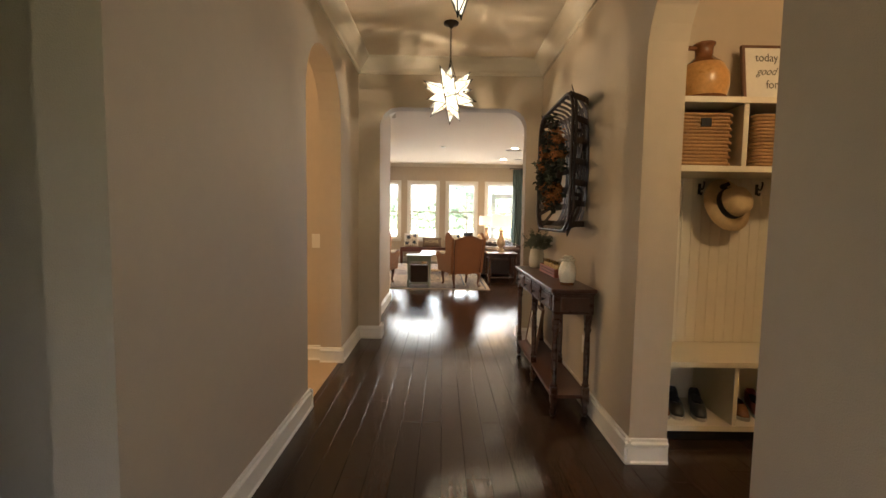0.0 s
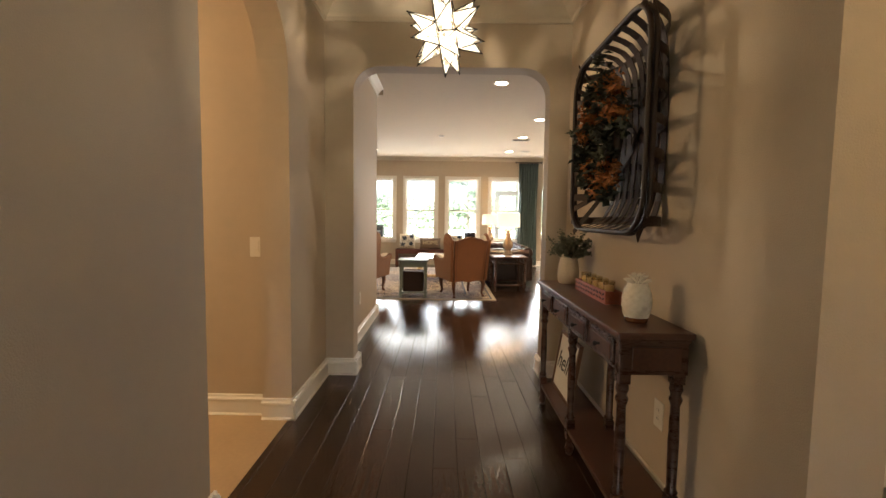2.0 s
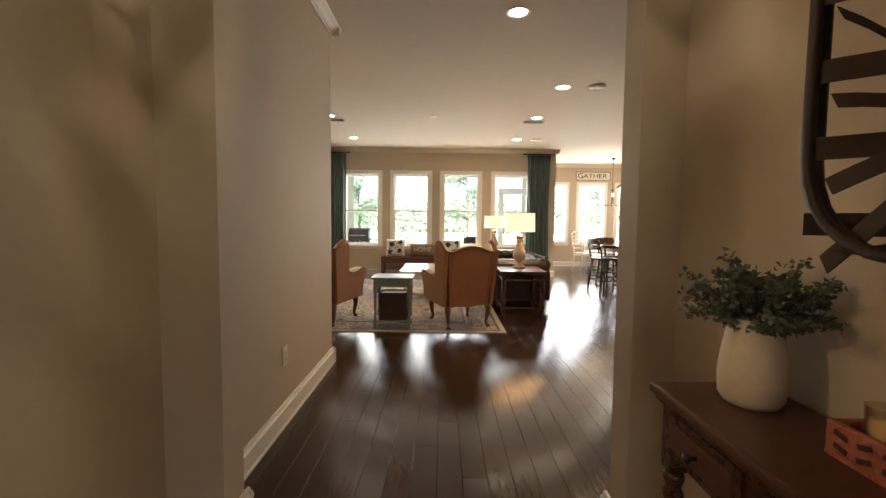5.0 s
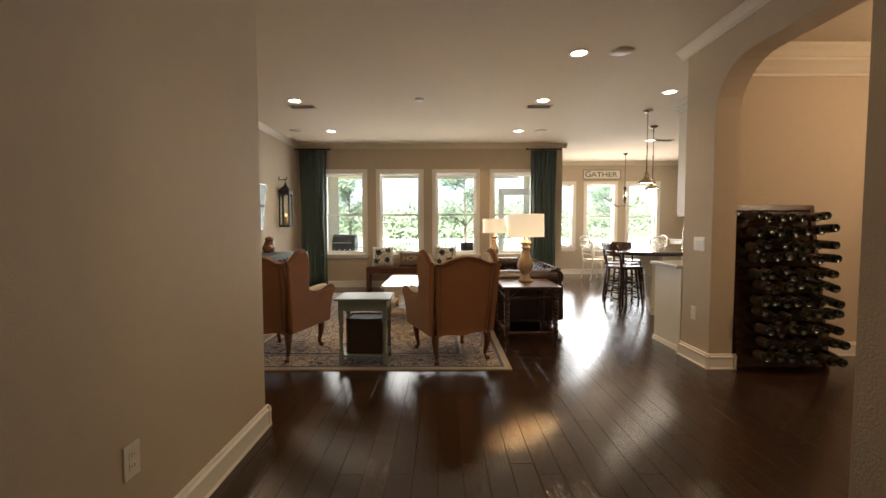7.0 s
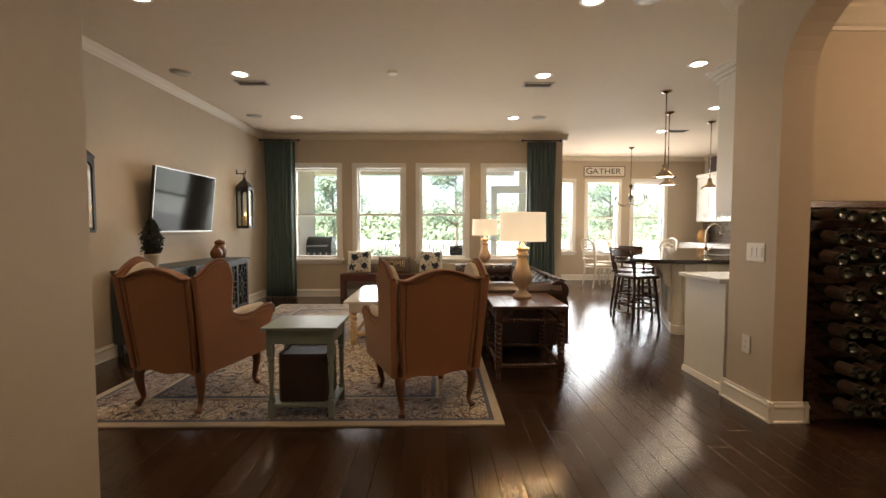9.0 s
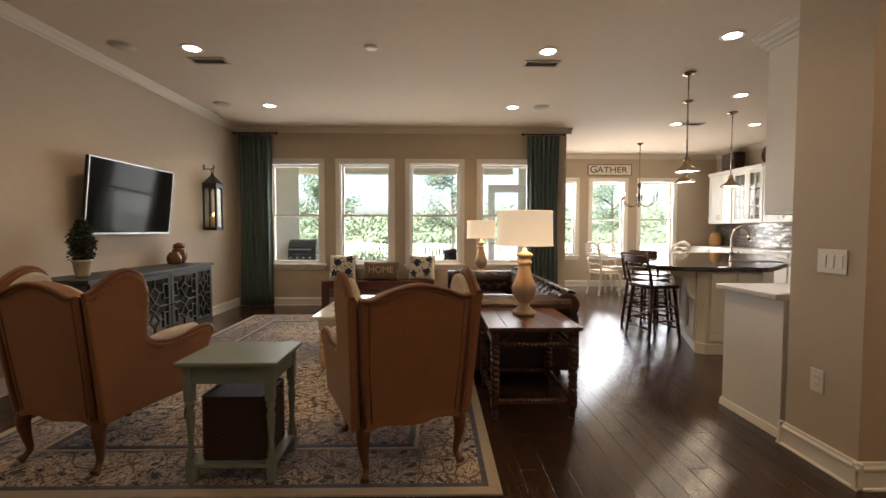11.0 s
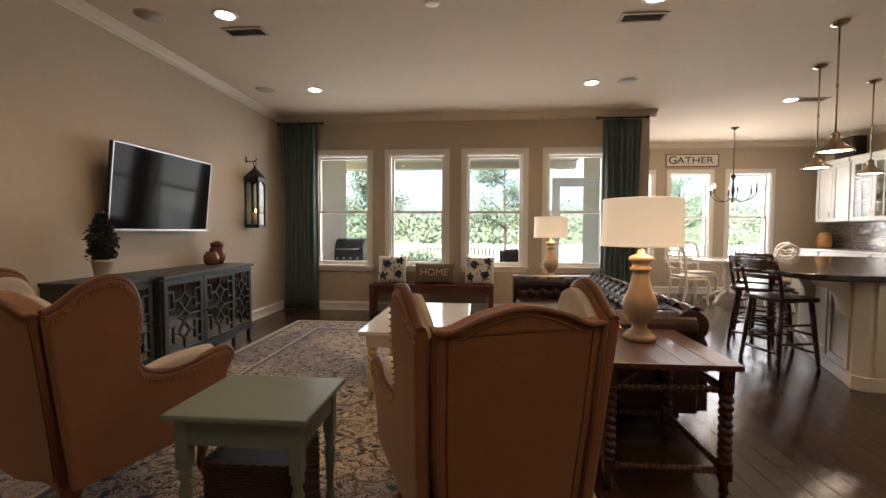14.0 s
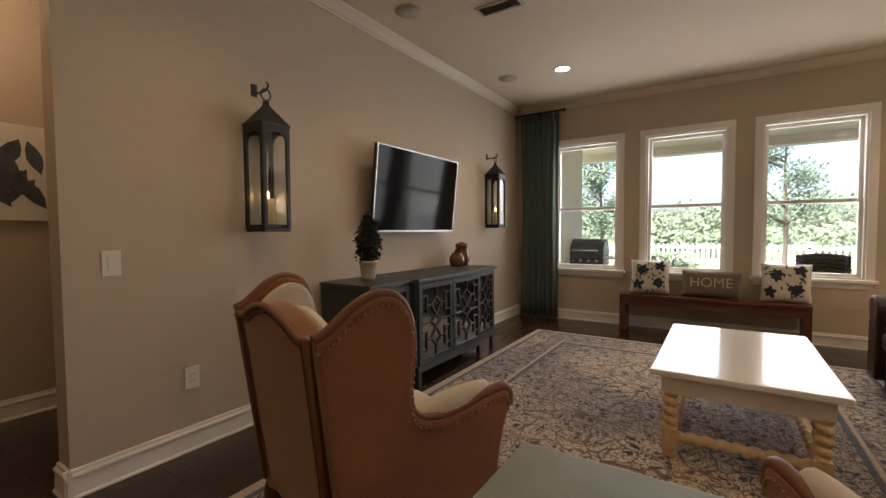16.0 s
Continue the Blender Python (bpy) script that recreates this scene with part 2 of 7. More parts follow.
def box(bm, x0, x1, y0, y1, z0, z1, bev=0.0, m=None):
    r = bmesh.ops.create_cube(bm, size=1.0, matrix=Matrix.Translation(((x0 + x1) / 2, (y0 + y1) / 2, (z0 + z1) / 2)) @ Matrix.Diagonal((x1 - x0, y1 - y0, z1 - z0, 1)))
    vs = r["verts"]
    if bev:
        es = list({e for v in vs for e in v.link_edges})
        out = bmesh.ops.bevel(bm, geom=es, offset=bev, segments=2, affect="EDGES", profile=0.6)
        vs = list({v for fc in out["faces"] for v in fc.verts} | {v for v in vs if v.is_valid})
    if m is not None:
        bmesh.ops.transform(bm, matrix=m, verts=[v for v in vs if v.is_valid])
    return vs


def lathe(bm, profile, seg=24, m=None, cap=True):
    """Turned shape round z from (radius, height) pairs."""
    m = m or Matrix()
    rings = []
    for r, z in profile:
        rings.append([bm.verts.new(m @ Vector((max(r, 1e-4) * math.cos(2 * math.pi * i / seg), max(r, 1e-4) * math.sin(2 * math.pi * i / seg), z))) for i in range(seg)])
    for a, b in zip(rings, rings[1:]):
        for i in range(seg):
            bm.faces.new((a[i], a[(i + 1) % seg], b[(i + 1) % seg], b[i])).smooth = True
    if cap:
        bm.faces.new(rings[0][::-1])
        bm.faces.new(rings[-1])
    return rings


def tube(bm, pts, radius, seg=8, closed=False, cap=True):
    """A round bar along points; radius a number or one for each point."""
    pts = [Vector(p) for p in pts]
    n = len(pts)
    rad = radius if isinstance(radius, (list, tuple)) else [radius] * n
    rings, ref = [], None
    for i, p in enumerate(pts):
        a = pts[(i - 1) % n] if closed or i else p
        b = pts[(i + 1) % n] if closed or i < n - 1 else p
        d = (b - a).normalized() if (b - a).length else Vector((0, 0, 1))
        if ref is None:
            ref = d.orthogonal().normalized()
        ref = (ref - d * ref.dot(d)).normalized()
        s = d.cross(ref)
        rings.append([bm.verts.new(p + rad[i] * (math.cos(2 * math.pi * k / seg) * ref + math.sin(2 * math.pi * k / seg) * s)) for k in range(seg)])
    pairs = list(zip(rings, rings[1:])) + ([(rings[-1], rings[0])] if closed else [])
    for a, b in pairs:
        for k in range(seg):
            bm.faces.new((a[k], a[(k + 1) % seg], b[(k + 1) % seg], b[k])).smooth = True
    if cap and not closed:
        bm.faces.new(rings[0][::-1])
        bm.faces.new(rings[-1])


def slab(bm, outline, lo, hi, axis="z", bev=0.0, m=None):
    """An outline of (u, v) pairs pulled from lo to hi along an axis: x (u=y, v=z), y (u=x, v=z) or z (u=x, v=y)."""
    def at(u, v, w):
        p = {"x": (w, u, v), "y": (u, w, v), "z": (u, v, w)}[axis]
        return m @ Vector(p) if m is not None else Vector(p)
    a = [bm.verts.new(at(u, v, lo)) for u, v in outline]
    b = [bm.verts.new(at(u, v, hi)) for u, v in outline]
    n = len(outline)
    fs = [bm.faces.new(a[::-1]), bm.faces.new(b)]
    for i in range(n):
        fs.append(bm.faces.new((a[i], a[(i + 1) % n], b[(i + 1) % n], b[i])))
    bmesh.ops.recalc_face_normals(bm, faces=fs)
    if bev:
        es = list({e for fc in fs[:2] for e in fc.edges})
        bmesh.ops.bevel(bm, geom=es, offset=bev, segments=2, affect="EDGES", profile=0.6)


def smooth_line(pts, steps=6, closed=False):
    """A Catmull-Rom curve through points of any dimension."""
    n, out = len(pts), []
    v = [Vector(p) for p in pts]
    for i in range(n if closed else n - 1):
        p0, p1, p2, p3 = (v[(i + k) % n] if closed else v[min(max(i + k, 0), n - 1)] for k in (-1, 0, 1, 2))
        for s in range(steps):
            t = s / steps
            out.append(0.5 * (2 * p1 + (p2 - p0) * t + (2 * p0 - 5 * p1 + 4 * p2 - p3) * t * t + (3 * p1 - p0 - 3 * p2 + p3) * t ** 3))
    if not closed:
        out.append(v[-1])
    return [tuple(p) for p in out]


def part(name, bm, material, parent=None, label="", smooth=False):
    me = bpy.data.meshes.new(name)
    if smooth:
        for fc in bm.faces:
            fc.smooth = True
    bm.to_mesh(me)
    bm.free()
    me.materials.append(material)
    ob = new(name, me)
    if parent is not None:
        ob.parent = parent
    if label:
        ob["label"] = label
    return ob


def thing(name, label, category, group="", kind="", at=None):
    ob = new(name)
    ob.empty_display_size = 0.1
    if at is not None:
        ob.matrix_world = at
    return tagged(ob, label, category, group, kind)


def B():
    return bmesh.new()


def boxpart(name, dims, material, parent=None, bev=0.0, label="", m=None):
    bm = B()
    box(bm, *dims, bev=bev, m=m)
    return part(name, bm, material, parent, label)


def text_part(name, words, size, material, parent, m, extrude=0.002, width=1.0):
    cu = bpy.data.curves.new(name, "FONT")
    cu.body, cu.size, cu.extrude, cu.align_x, cu.align_y = words, size, extrude, "CENTER", "CENTER"
    tmp = bpy.data.objects.new(name + "_curve", cu)
    scene.collection.objects.link(tmp)
    me = bpy.data.meshes.new_from_object(tmp.evaluated_get(bpy.context.evaluated_depsgraph_get()))
    bpy.data.objects.remove(tmp)
    me.transform(m @ Matrix.Diagonal((width, 1, 1, 1)))
    me.materials.clear()
    me.materials.append(material)
    ob = new(name, me)
    ob.parent = parent
    return ob

# ---- setting ----
H = 2.95
XL, XR = -0.765, 1.165          # hall faces
YH0, YH1 = 4.765, 4.925          # header with the rounded opening
YW, YN = 13.24, 15.67          # window wall, nook wall
XTV, XJ, XK = -2.575, 2.90, 7.05


def opening_outline(u0, u1, a, b, top, r, h=H, n=8):
    pts = [(u0, 0), (a, 0)]
    pts += [(a + r - r * math.cos(k / n * math.pi / 2), top - r + r * math.sin(k / n * math.pi / 2)) for k in range(n + 1)]
    pts += [(b - r + r * math.sin(k / n * math.pi / 2), top - r + r * math.cos(k / n * math.pi / 2)) for k in range(n + 1)]
    return pts + [(b, 0), (u1, 0), (u1, h), (u0, h)]


def structure(name, bm, material, label, category="wall"):
    return tagged(part(name, bm, material), label, category, kind="structure")


# hall, left wall with an arched opening, then a second nearer one
bm = B()
slab(bm, opening_outline(2.16, YH0, 3.02, 3.97, 2.56, 0.42), XL - 0.185, XL, "x")
slab(bm, opening_outline(-1.2, 2.16, 0.1, 1.34, 2.56, 0.42), XL - 0.185, XL, "x")
structure("wall_hall_west", bm, WALL, "greige painted hall wall with arched openings")
bm = B()
slab(bm, opening_outline(-1.2, YH0, 1.54, 2.43, 2.56, 0.42), XR, XR + 0.205, "x")
structure("wall_hall_east", bm, WALL, "greige painted hall wall with an arched mudroom opening")
bm = B()
slab(bm, opening_outline(XL - 0.185, XR + 0.205, -0.54, 1.005, 2.465, 0.2), YH0, YH1, "y")
box(bm, XR + 0.205, 2.985, YH1 - 0.12, YH1, 0, H)
structure("wall_header", bm, WALL, "greige wall with a rounded opening into the living room")
bm = B()
# narrow slot added out of view so that some daylight reaches the hall
slab(bm, opening_outline(XL - 0.4, XR + 1.8, -0.25, 0.15, 2.1, 0.02), -1.35, -1.2, "y")
structure("wall_entry", bm, WALL, "plain greige entry wall with an added, unseen daylight slot")
# side corridor past the arch
bm = B()
for nm, d, lab in (("wall_corridor_north", (-4.2, XL - 0.185, 4.03, 4.15), "cream lit side corridor wall"), ("wall_corridor_south", (-4.2, XL - 0.185, 2.62, 2.74), "cream lit side corridor wall"), ("wall_corridor_west", (-4.3, -4.2, 2.62, 4.15), "cream end wall of the side corridor"),
                   ("wall_study_north", (-2.6, XL - 0.185, 1.72, 1.84), "plain greige wall of a side room"), ("wall_study_south", (-2.6, XL - 0.4, -1.35, -1.2), "plain greige wall of a side room"), ("wall_study_west", (-2.7, -2.6, -1.35, 1.84), "plain greige wall of a side room")):
    bm = B()
    box(bm, *d, 0, H)
    structure(nm, bm, WALL, lab)
# mudroom
bm = B()
box(bm, XR + 0.205, 2.95, 3.07, 3.19, 0, H)
box(bm, 2.85, 2.95, -1.2, 3.07, 0, H)
structure("wall_mudroom", bm, WALL, "warm greige mudroom wall")
# passage wall on the west and its return
bm = B()
box(bm, -0.92, -0.70, YH1, 6.98, 0, H)
box(bm, -4.2, -0.92, 6.76, 6.98, 0, H)
structure("wall_passage", bm, WALL, "greige passage wall with an outside corner")
# television wall and the hall behind it
bm = B()
box(bm, XTV - 0.14, XTV, 8.05, YW + 0.2, 0, H)
structure("wall_television", bm, WALL, "greige living room wall behind the television")
bm = B()
box(bm, -4.15, -4.0, 6.98, 9.6, 0, H)
box(bm, -4.0, XTV - 0.14, 9.45, 9.6, 0, H)
structure("wall_back_hall", bm, WALL, "warm lit back hall wall")
# arch wall between living room and dining room, with the square pier
bm = B()
slab(bm, opening_outline(YH1, 8.50, 6.42, 8.065, 2.62, 0.42), 2.775, 2.985, "x")
structure("wall_dining_arch", bm, WALL, "greige wall with a wide rounded dining arch")
bm = B()
box(bm, 2.985, 7.05, 8.45, 8.57, 0, H)
structure("wall_dining_north", bm, WALL, "warm beige dining room wall")
bm = B()
box(bm, 6.9, 7.05, YH1, 8.45, 0, H)
structure("wall_dining_east", bm, WALL, "warm beige dining room wall")
bm = B()
box(bm, 2.985, 6.9, YH1 - 0.12, YH1, 0, H)
structure("wall_dining_south", bm, WALL, "warm beige dining room wall")
# kitchen and nook
bm = B()
box(bm, XK, XK + 0.15, 8.45, YN + 0.2, 0, H)
structure("wall_kitchen_east", bm, WALL, "greige kitchen wall behind white cabinets")

WIN = [(-2.11, -1.13), (-0.949, 0.034), (0.208, 1.196), (1.397, 2.385)]
NWIN = [(3.05, 3.945), (4.15, 5.045), (5.253, 6.163)]
WZ0, WZ1, CAS = 0.665, 2.44, 0.072


def window_wall(name, y, thick, x0, x1, wins, label):
    bm = B()
    lo, hi = WZ0 + 0.03, WZ1 - CAS
    box(bm, x0, x1, y, y + thick, 0, lo)
    box(bm, x0, x1, y, y + thick, hi, H)
    xs = [x0] + [e for a, b in wins for e in (a + CAS, b - CAS)] + [x1]
    for a, b in zip(xs[::2], xs[1::2]):
        box(bm, a, b, y, y + thick, lo, hi)
    bmesh.ops.remove_doubles(bm, verts=bm.verts, dist=1e-5)
    structure(name, bm, WALL, label)


def window(name, a, b, y, thick, mid):
    w = thing(name, "white double hung window with painted casing and sill", "window", kind="structure")
    for nm, d in (("casing", (a, a + CAS, y - 0.02, y, WZ0, WZ1)), ("casing", (b - CAS, b, y - 0.02, y, WZ0, WZ1)), ("head_casing", (a, b, y - 0.024, y, WZ1 - CAS, WZ1 + 0.004)), ("window_sill", (a - 0.02, b + 0.02, y - 0.055, y + 0.02, WZ0, WZ0 + 0.034)), ("apron", (a + 0.01, b - 0.01, y - 0.016, y, WZ0 - 0.06, WZ0))):
        boxpart(nm, d, TRIM, w, 0.004)
    i0, i1, z0, z1 = a + CAS, b - CAS, WZ0 + 0.034, WZ1 - CAS
    yf = y + thick * 0.45
    bm = B()
    box(bm, i0, i0 + 0.02, y, y + thick, z0, z1)
    box(bm, i1 - 0.02, i1, y, y + thick, z0, z1)
    box(bm, i0 + 0.02, i1 - 0.02, y, y + thick, z1 - 0.02, z1)
    box(bm, i0 + 0.02, i1 - 0.02, y + 0.02, y + thick, z0, z0 + 0.02)
    part("window_frame", bm, TRIM, w)
    for nm, s0, s1, dy in (("lower_sash", z0 + 0.02, mid + 0.018, -0.018), ("upper_sash", mid - 0.018, z1 - 0.02, 0.018)):
        bm = B()
        f = 0.034
        box(bm, i0 + 0.02, i0 + 0.02 + f, yf + dy - 0.016, yf + dy + 0.016, s0, s1)
        box(bm, i1 - 0.02 - f, i1 - 0.02, yf + dy - 0.016, yf + dy + 0.016, s0, s1)
        box(bm, i0 + 0.02 + f, i1 - 0.02 - f, yf + dy - 0.016, yf + dy + 0.016, s0, s0 + f)
        box(bm, i0 + 0.02 + f, i1 - 0.02 - f, yf + dy - 0.016, yf + dy + 0.016, s1 - f, s1)
        sash = part(nm, bm, TRIM, w)
        pane = boxpart("pane", (i0 + 0.05, i1 - 0.05, yf + dy - 0.002, yf + dy + 0.002, s0 + f - 0.004, s1 - f + 0.004), GLASS, sash)
        pane.visible_shadow = False
    return w


window_wall("wall_windows", YW, 0.2, XTV, XJ, WIN, "greige window wall of the living room")
window_wall("wall_nook", YN, 0.2, XJ, XK, NWIN, "greige breakfast nook wall under a sign")
bm = B()
box(bm, XJ - 0.2, XJ, YW + 0.2, 13.55, 0, H)
box(bm, XJ - 0.2, XJ, 14.45, YN, 0, H)
box(bm, XJ - 0.2, XJ, 13.55, 14.45, 2.12, H)
structure("wall_nook_west", bm, WALL, "nook side wall with a porch door opening")
for i, (a, b) in enumerate(WIN):
    window("window_%d" % (i + 1), a, b, YW, 0.2, 1.505)
for i, (a, b) in enumerate(NWIN):
    window("window_%d" % (i + 5), a, b, YN, 0.2, 1.505)

# ceilings
for nm, d, lab in (("ceiling_hall", (-4.3, 3.0, -1.35, YH1 - 0.13, H, H + 0.12), "cream hall ceiling washed with star lamp light"), ("ceiling_living", (-4.3, 7.2, YH1 - 0.13, YW + 0.2, H, H + 0.12), "cream painted ceiling with recessed lights"), ("ceiling_nook", (XJ - 0.2, 7.2, YW + 0.2, YN + 0.2, H, H + 0.12), "cream painted nook ceiling")):
    bm = B()
    box(bm, *d)
    structure(nm, bm, CEIL, lab, "ceiling")

BASE_P = [(0, 0), (0.030, 0), (0.030, 0.012), (0.022, 0.022), (0.018, 0.125), (0.026, 0.135), (0.026, 0.150), (0.014, 0.160), (0.012, 0.178), (0, 0.182)]
BASE_P = [(u, v * 0.74) for u, v in BASE_P]
CROWN_P = [(0, 0), (0.012, 0.0), (0.016, 0.018), (0.030, 0.030), (0.052, 0.062), (0.074, 0.084), (0.080, 0.092), (0.080, 0.105), (0, 0.105)]
CROWN_BIG = [(u * 1.6, v * 1.43) for u, v in CROWN_P]


def moulding(name, runs, profile, z0, label):
    """Runs of (x0, y0, x1, y1) along a wall face; the face looks to the left of the way, and the profile stands out from it."""
    bm = B()
    for x0, y0, x1, y1 in runs:
        d = Vector((x1 - x0, y1 - y0, 0)).normalized()
        nrm = Vector((-d.y, d.x, 0))
        ends = []
        for p in (Vector((x0, y0, z0)), Vector((x1, y1, z0))):
            ends.append([bm.verts.new(p + nrm * u + Vector((0, 0, v))) for u, v in profile])
        n = len(profile)
        for i in range(n):
            bm.faces.new((ends[0][i], ends[0][(i + 1) % n], ends[1][(i + 1) % n], ends[1][i]))
        bm.faces.new(ends[0])
        bm.faces.new(ends[1][::-1])
    bmesh.ops.recalc_face_normals(bm, faces=bm.faces)
    return tagged(part(name, bm, CROWN_WARMLIT if "crown" in name else TRIM), label, "moulding", kind="structure")


e = 0.03

def skirting(name, faces, label, profile=BASE_P, z0=0.0):
    """Faces as (axis, place, from, to, way): a wall face at x or y = place that looks towards way (+1 or -1)."""
    runs = []
    for axis, place, a, b, way in faces:
        if axis == "x":
            runs.append((place, b, place, a) if way > 0 else (place, a, place, b))
        else:
            runs.append((a, place, b, place) if way > 0 else (b, place, a, place))
    return moulding(name, runs, profile, z0, label)


skirting("baseboard_hall", [("x", XL, 1.31, 3.02 + e, 1), ("x", XL, 3.97 - e, YH0, 1), ("y", 3.97, XL - 0.185, XL + e, -1), ("y", 3.02, XL - 0.185, XL + e, 1), ("y", YH0, XL, -0.54 + e, -1), ("x", -0.54, YH0 - e, YH1 + e, 1),
                            ("x", XR, 2.43 - e, YH0, -1), ("y", 2.43, XR - e, XR + 0.205, -1), ("x", XR, -1.2, 1.54, -1), ("y", YH0, 1.005 - e, XR, -1), ("x", 1.005, YH0 - e, YH1 + e, -1)], "white stepped hall baseboard")
skirting("baseboard_corridor", [("y", 4.03, -4.2, XL - 0.185, -1)], "white corridor baseboard")
skirting("baseboard_passage", [("x", -0.70, YH1, 6.98 + e, 1), ("y", 6.98, -4.0, -0.70 + e, 1), ("y", YH1, -0.70, -0.54 + e, 1)], "white passage baseboard")
skirting("baseboard_living", [("x", XTV, 8.05 - e, YW, 1), ("y", 8.05, XTV - 0.14, XTV + e, -1), ("y", YW, XTV, XJ + e, -1), ("x", -4.0, 6.98, 9.45, 1), ("x", XJ, YW - e, 13.50, 1)], "white living room baseboard")
skirting("baseboard_pier", [("x", 2.775, 8.065 - e, 8.50 + e, -1), ("y", 8.065, 2.775 - e, 2.985 + e, -1), ("x", 2.985, 8.065 - e, 8.45, 1), ("y", 8.45, 2.985, 6.9, -1), ("y", 8.50, 2.775 - e, 2.80, 1)], "white baseboard round the square pier")
skirting("baseboard_nook", [("y", YN, XJ, XK, -1), ("x", XJ, 14.5, YN, 1)], "white nook baseboard")
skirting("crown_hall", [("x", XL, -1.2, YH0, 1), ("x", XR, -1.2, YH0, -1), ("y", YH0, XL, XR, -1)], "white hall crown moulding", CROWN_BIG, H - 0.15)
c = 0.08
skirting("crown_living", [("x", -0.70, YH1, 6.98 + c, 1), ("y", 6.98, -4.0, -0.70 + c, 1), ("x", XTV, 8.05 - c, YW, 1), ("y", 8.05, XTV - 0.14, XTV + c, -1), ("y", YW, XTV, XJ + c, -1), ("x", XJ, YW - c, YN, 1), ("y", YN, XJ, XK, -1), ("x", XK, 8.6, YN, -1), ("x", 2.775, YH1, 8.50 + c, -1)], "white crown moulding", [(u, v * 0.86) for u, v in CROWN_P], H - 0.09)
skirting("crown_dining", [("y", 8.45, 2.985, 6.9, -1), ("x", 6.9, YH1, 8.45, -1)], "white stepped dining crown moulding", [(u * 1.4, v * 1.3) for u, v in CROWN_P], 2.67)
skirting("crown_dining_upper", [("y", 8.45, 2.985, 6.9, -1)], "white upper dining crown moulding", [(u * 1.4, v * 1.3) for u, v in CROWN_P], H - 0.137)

# ---- lights of the place ----
LIVING_DOWN = [(-1.555, 10.16), (-1.54, 11.99), (1.775, 10.16), (1.77, 11.99), (-1.57, 8.58), (1.755, 8.59), (3.285, 9.80), (4.52, 11.41), (4.52, 12.85), (5.78, 12.85), (0.87, 6.70)]


def downlight(x, y):
    d = thing("downlight", "white round recessed ceiling light, switched on", "downlight", "recessed ceiling lights", at=Matrix.Translation((x, y, H)))
    bm = B()
    lathe(bm, [(0.072, -0.001), (0.098, -0.001), (0.100, -0.005), (0.092, -0.010), (0.074, -0.008), (0.070, -0.002)], 28, cap=False)
    part("trim_ring", bm, TRIM, d)
    bm = B()
    lathe(bm, [(0.0, -0.003), (0.074, -0.003), (0.074, -0.0045), (0.0, -0.005)], 28, cap=False)
    part("lens", bm, DOWN, d, "glowing warm lens")
    return d


first = downlight(*LIVING_DOWN[0])
for x, y in LIVING_DOWN[1:]:
    copy_thing(first, Matrix.Translation((x, y, H)))
for x, y in LIVING_DOWN:
    lamp("downlight_glow", "SPOT", (x, y, H - 0.03), DL_POWER, (1.0, 0.71, 0.41), 0.06, aim=(x, y + 0.001, 0), spot=130)
lamp("mudroom_glow", "POINT", (2.0, 1.15, 2.7), MUD_W, (1.0, 0.70, 0.38), 0.1)
lamp("corridor_glow", "POINT", (-2.9, 3.42, 2.1), CORR_W, (1.0, 0.72, 0.42), 0.1)
lamp("dining_glow", "POINT", (4.6, 6.8, 2.3), DIN_W, (1.0, 0.70, 0.44), 0.15)
lamp("back_hall_glow", "POINT", (-3.4, 7.8, 2.75), BACK_W, (1.0, 0.70, 0.42), 0.08)
# daylight in the window openings
for a, b in WIN:
    lamp("window_daylight", "AREA", ((a + b) / 2, YW + 0.24, 1.58), WIN_W, COOL, b - a - 0.16, aim=((a + b) / 2, YW - 3, 1.0), size_y=1.7)
for a, b in NWIN:
    lamp("window_daylight", "AREA", ((a + b) / 2, YN + 0.24, 1.58), NWIN_W, COOL, b - a - 0.16, aim=((a + b) / 2, YN - 3, 1.0), size_y=1.7)

# ---- outdoors ----
bm = B()
g = bmesh.ops.create_grid(bm, x_segments=60, y_segments=60, size=400, matrix=Matrix.Translation((0, 300, -0.12)))
tagged(part("ground", bm, GRASS), "sunlit green lawn and field behind the house", "ground", kind="structure")
bm = B()
box(bm, XTV - 0.6, XJ - 0.2, YW + 0.2, 17.2, -0.1, -0.03)
tagged(part("patio", bm, CONCRETE), "grey concrete porch slab", "patio", kind="structure")
bm = B()
box(bm, XTV - 0.6, XJ - 0.2, YW + 0.2, 17.3, 2.85, 2.95)
box(bm, XTV - 0.6, XJ - 0.2, 17.0, 17.3, 2.70, 2.85)
tagged(part("porch_ceiling", bm, STUCCO), "cream stucco porch ceiling and beam", "porch ceiling", kind="structure")
bm = B()
box(bm, XTV - 0.6, -2.27, YW + 0.2, 15.5, -0.03, 2.85, 0.01)
tagged(part("porch_wall", bm, STUCCO), "cream stucco porch side wall", "porch wall", kind="structure")
bm = B()
box(bm, XJ - 0.28, XJ - 0.2, YW + 0.2, 13.55, -0.03, 2.85)
box(bm, XJ - 0.28, XJ - 0.2, 14.45, YN + 0.3, -0.03, 2.85)
box(bm, XJ - 0.28, XJ - 0.2, 13.55, 14.45, 2.17, 2.85)
tagged(part("porch_wall_east", bm, STUCCO), "stucco outer wall beside the porch door", "porch wall", kind="structure")

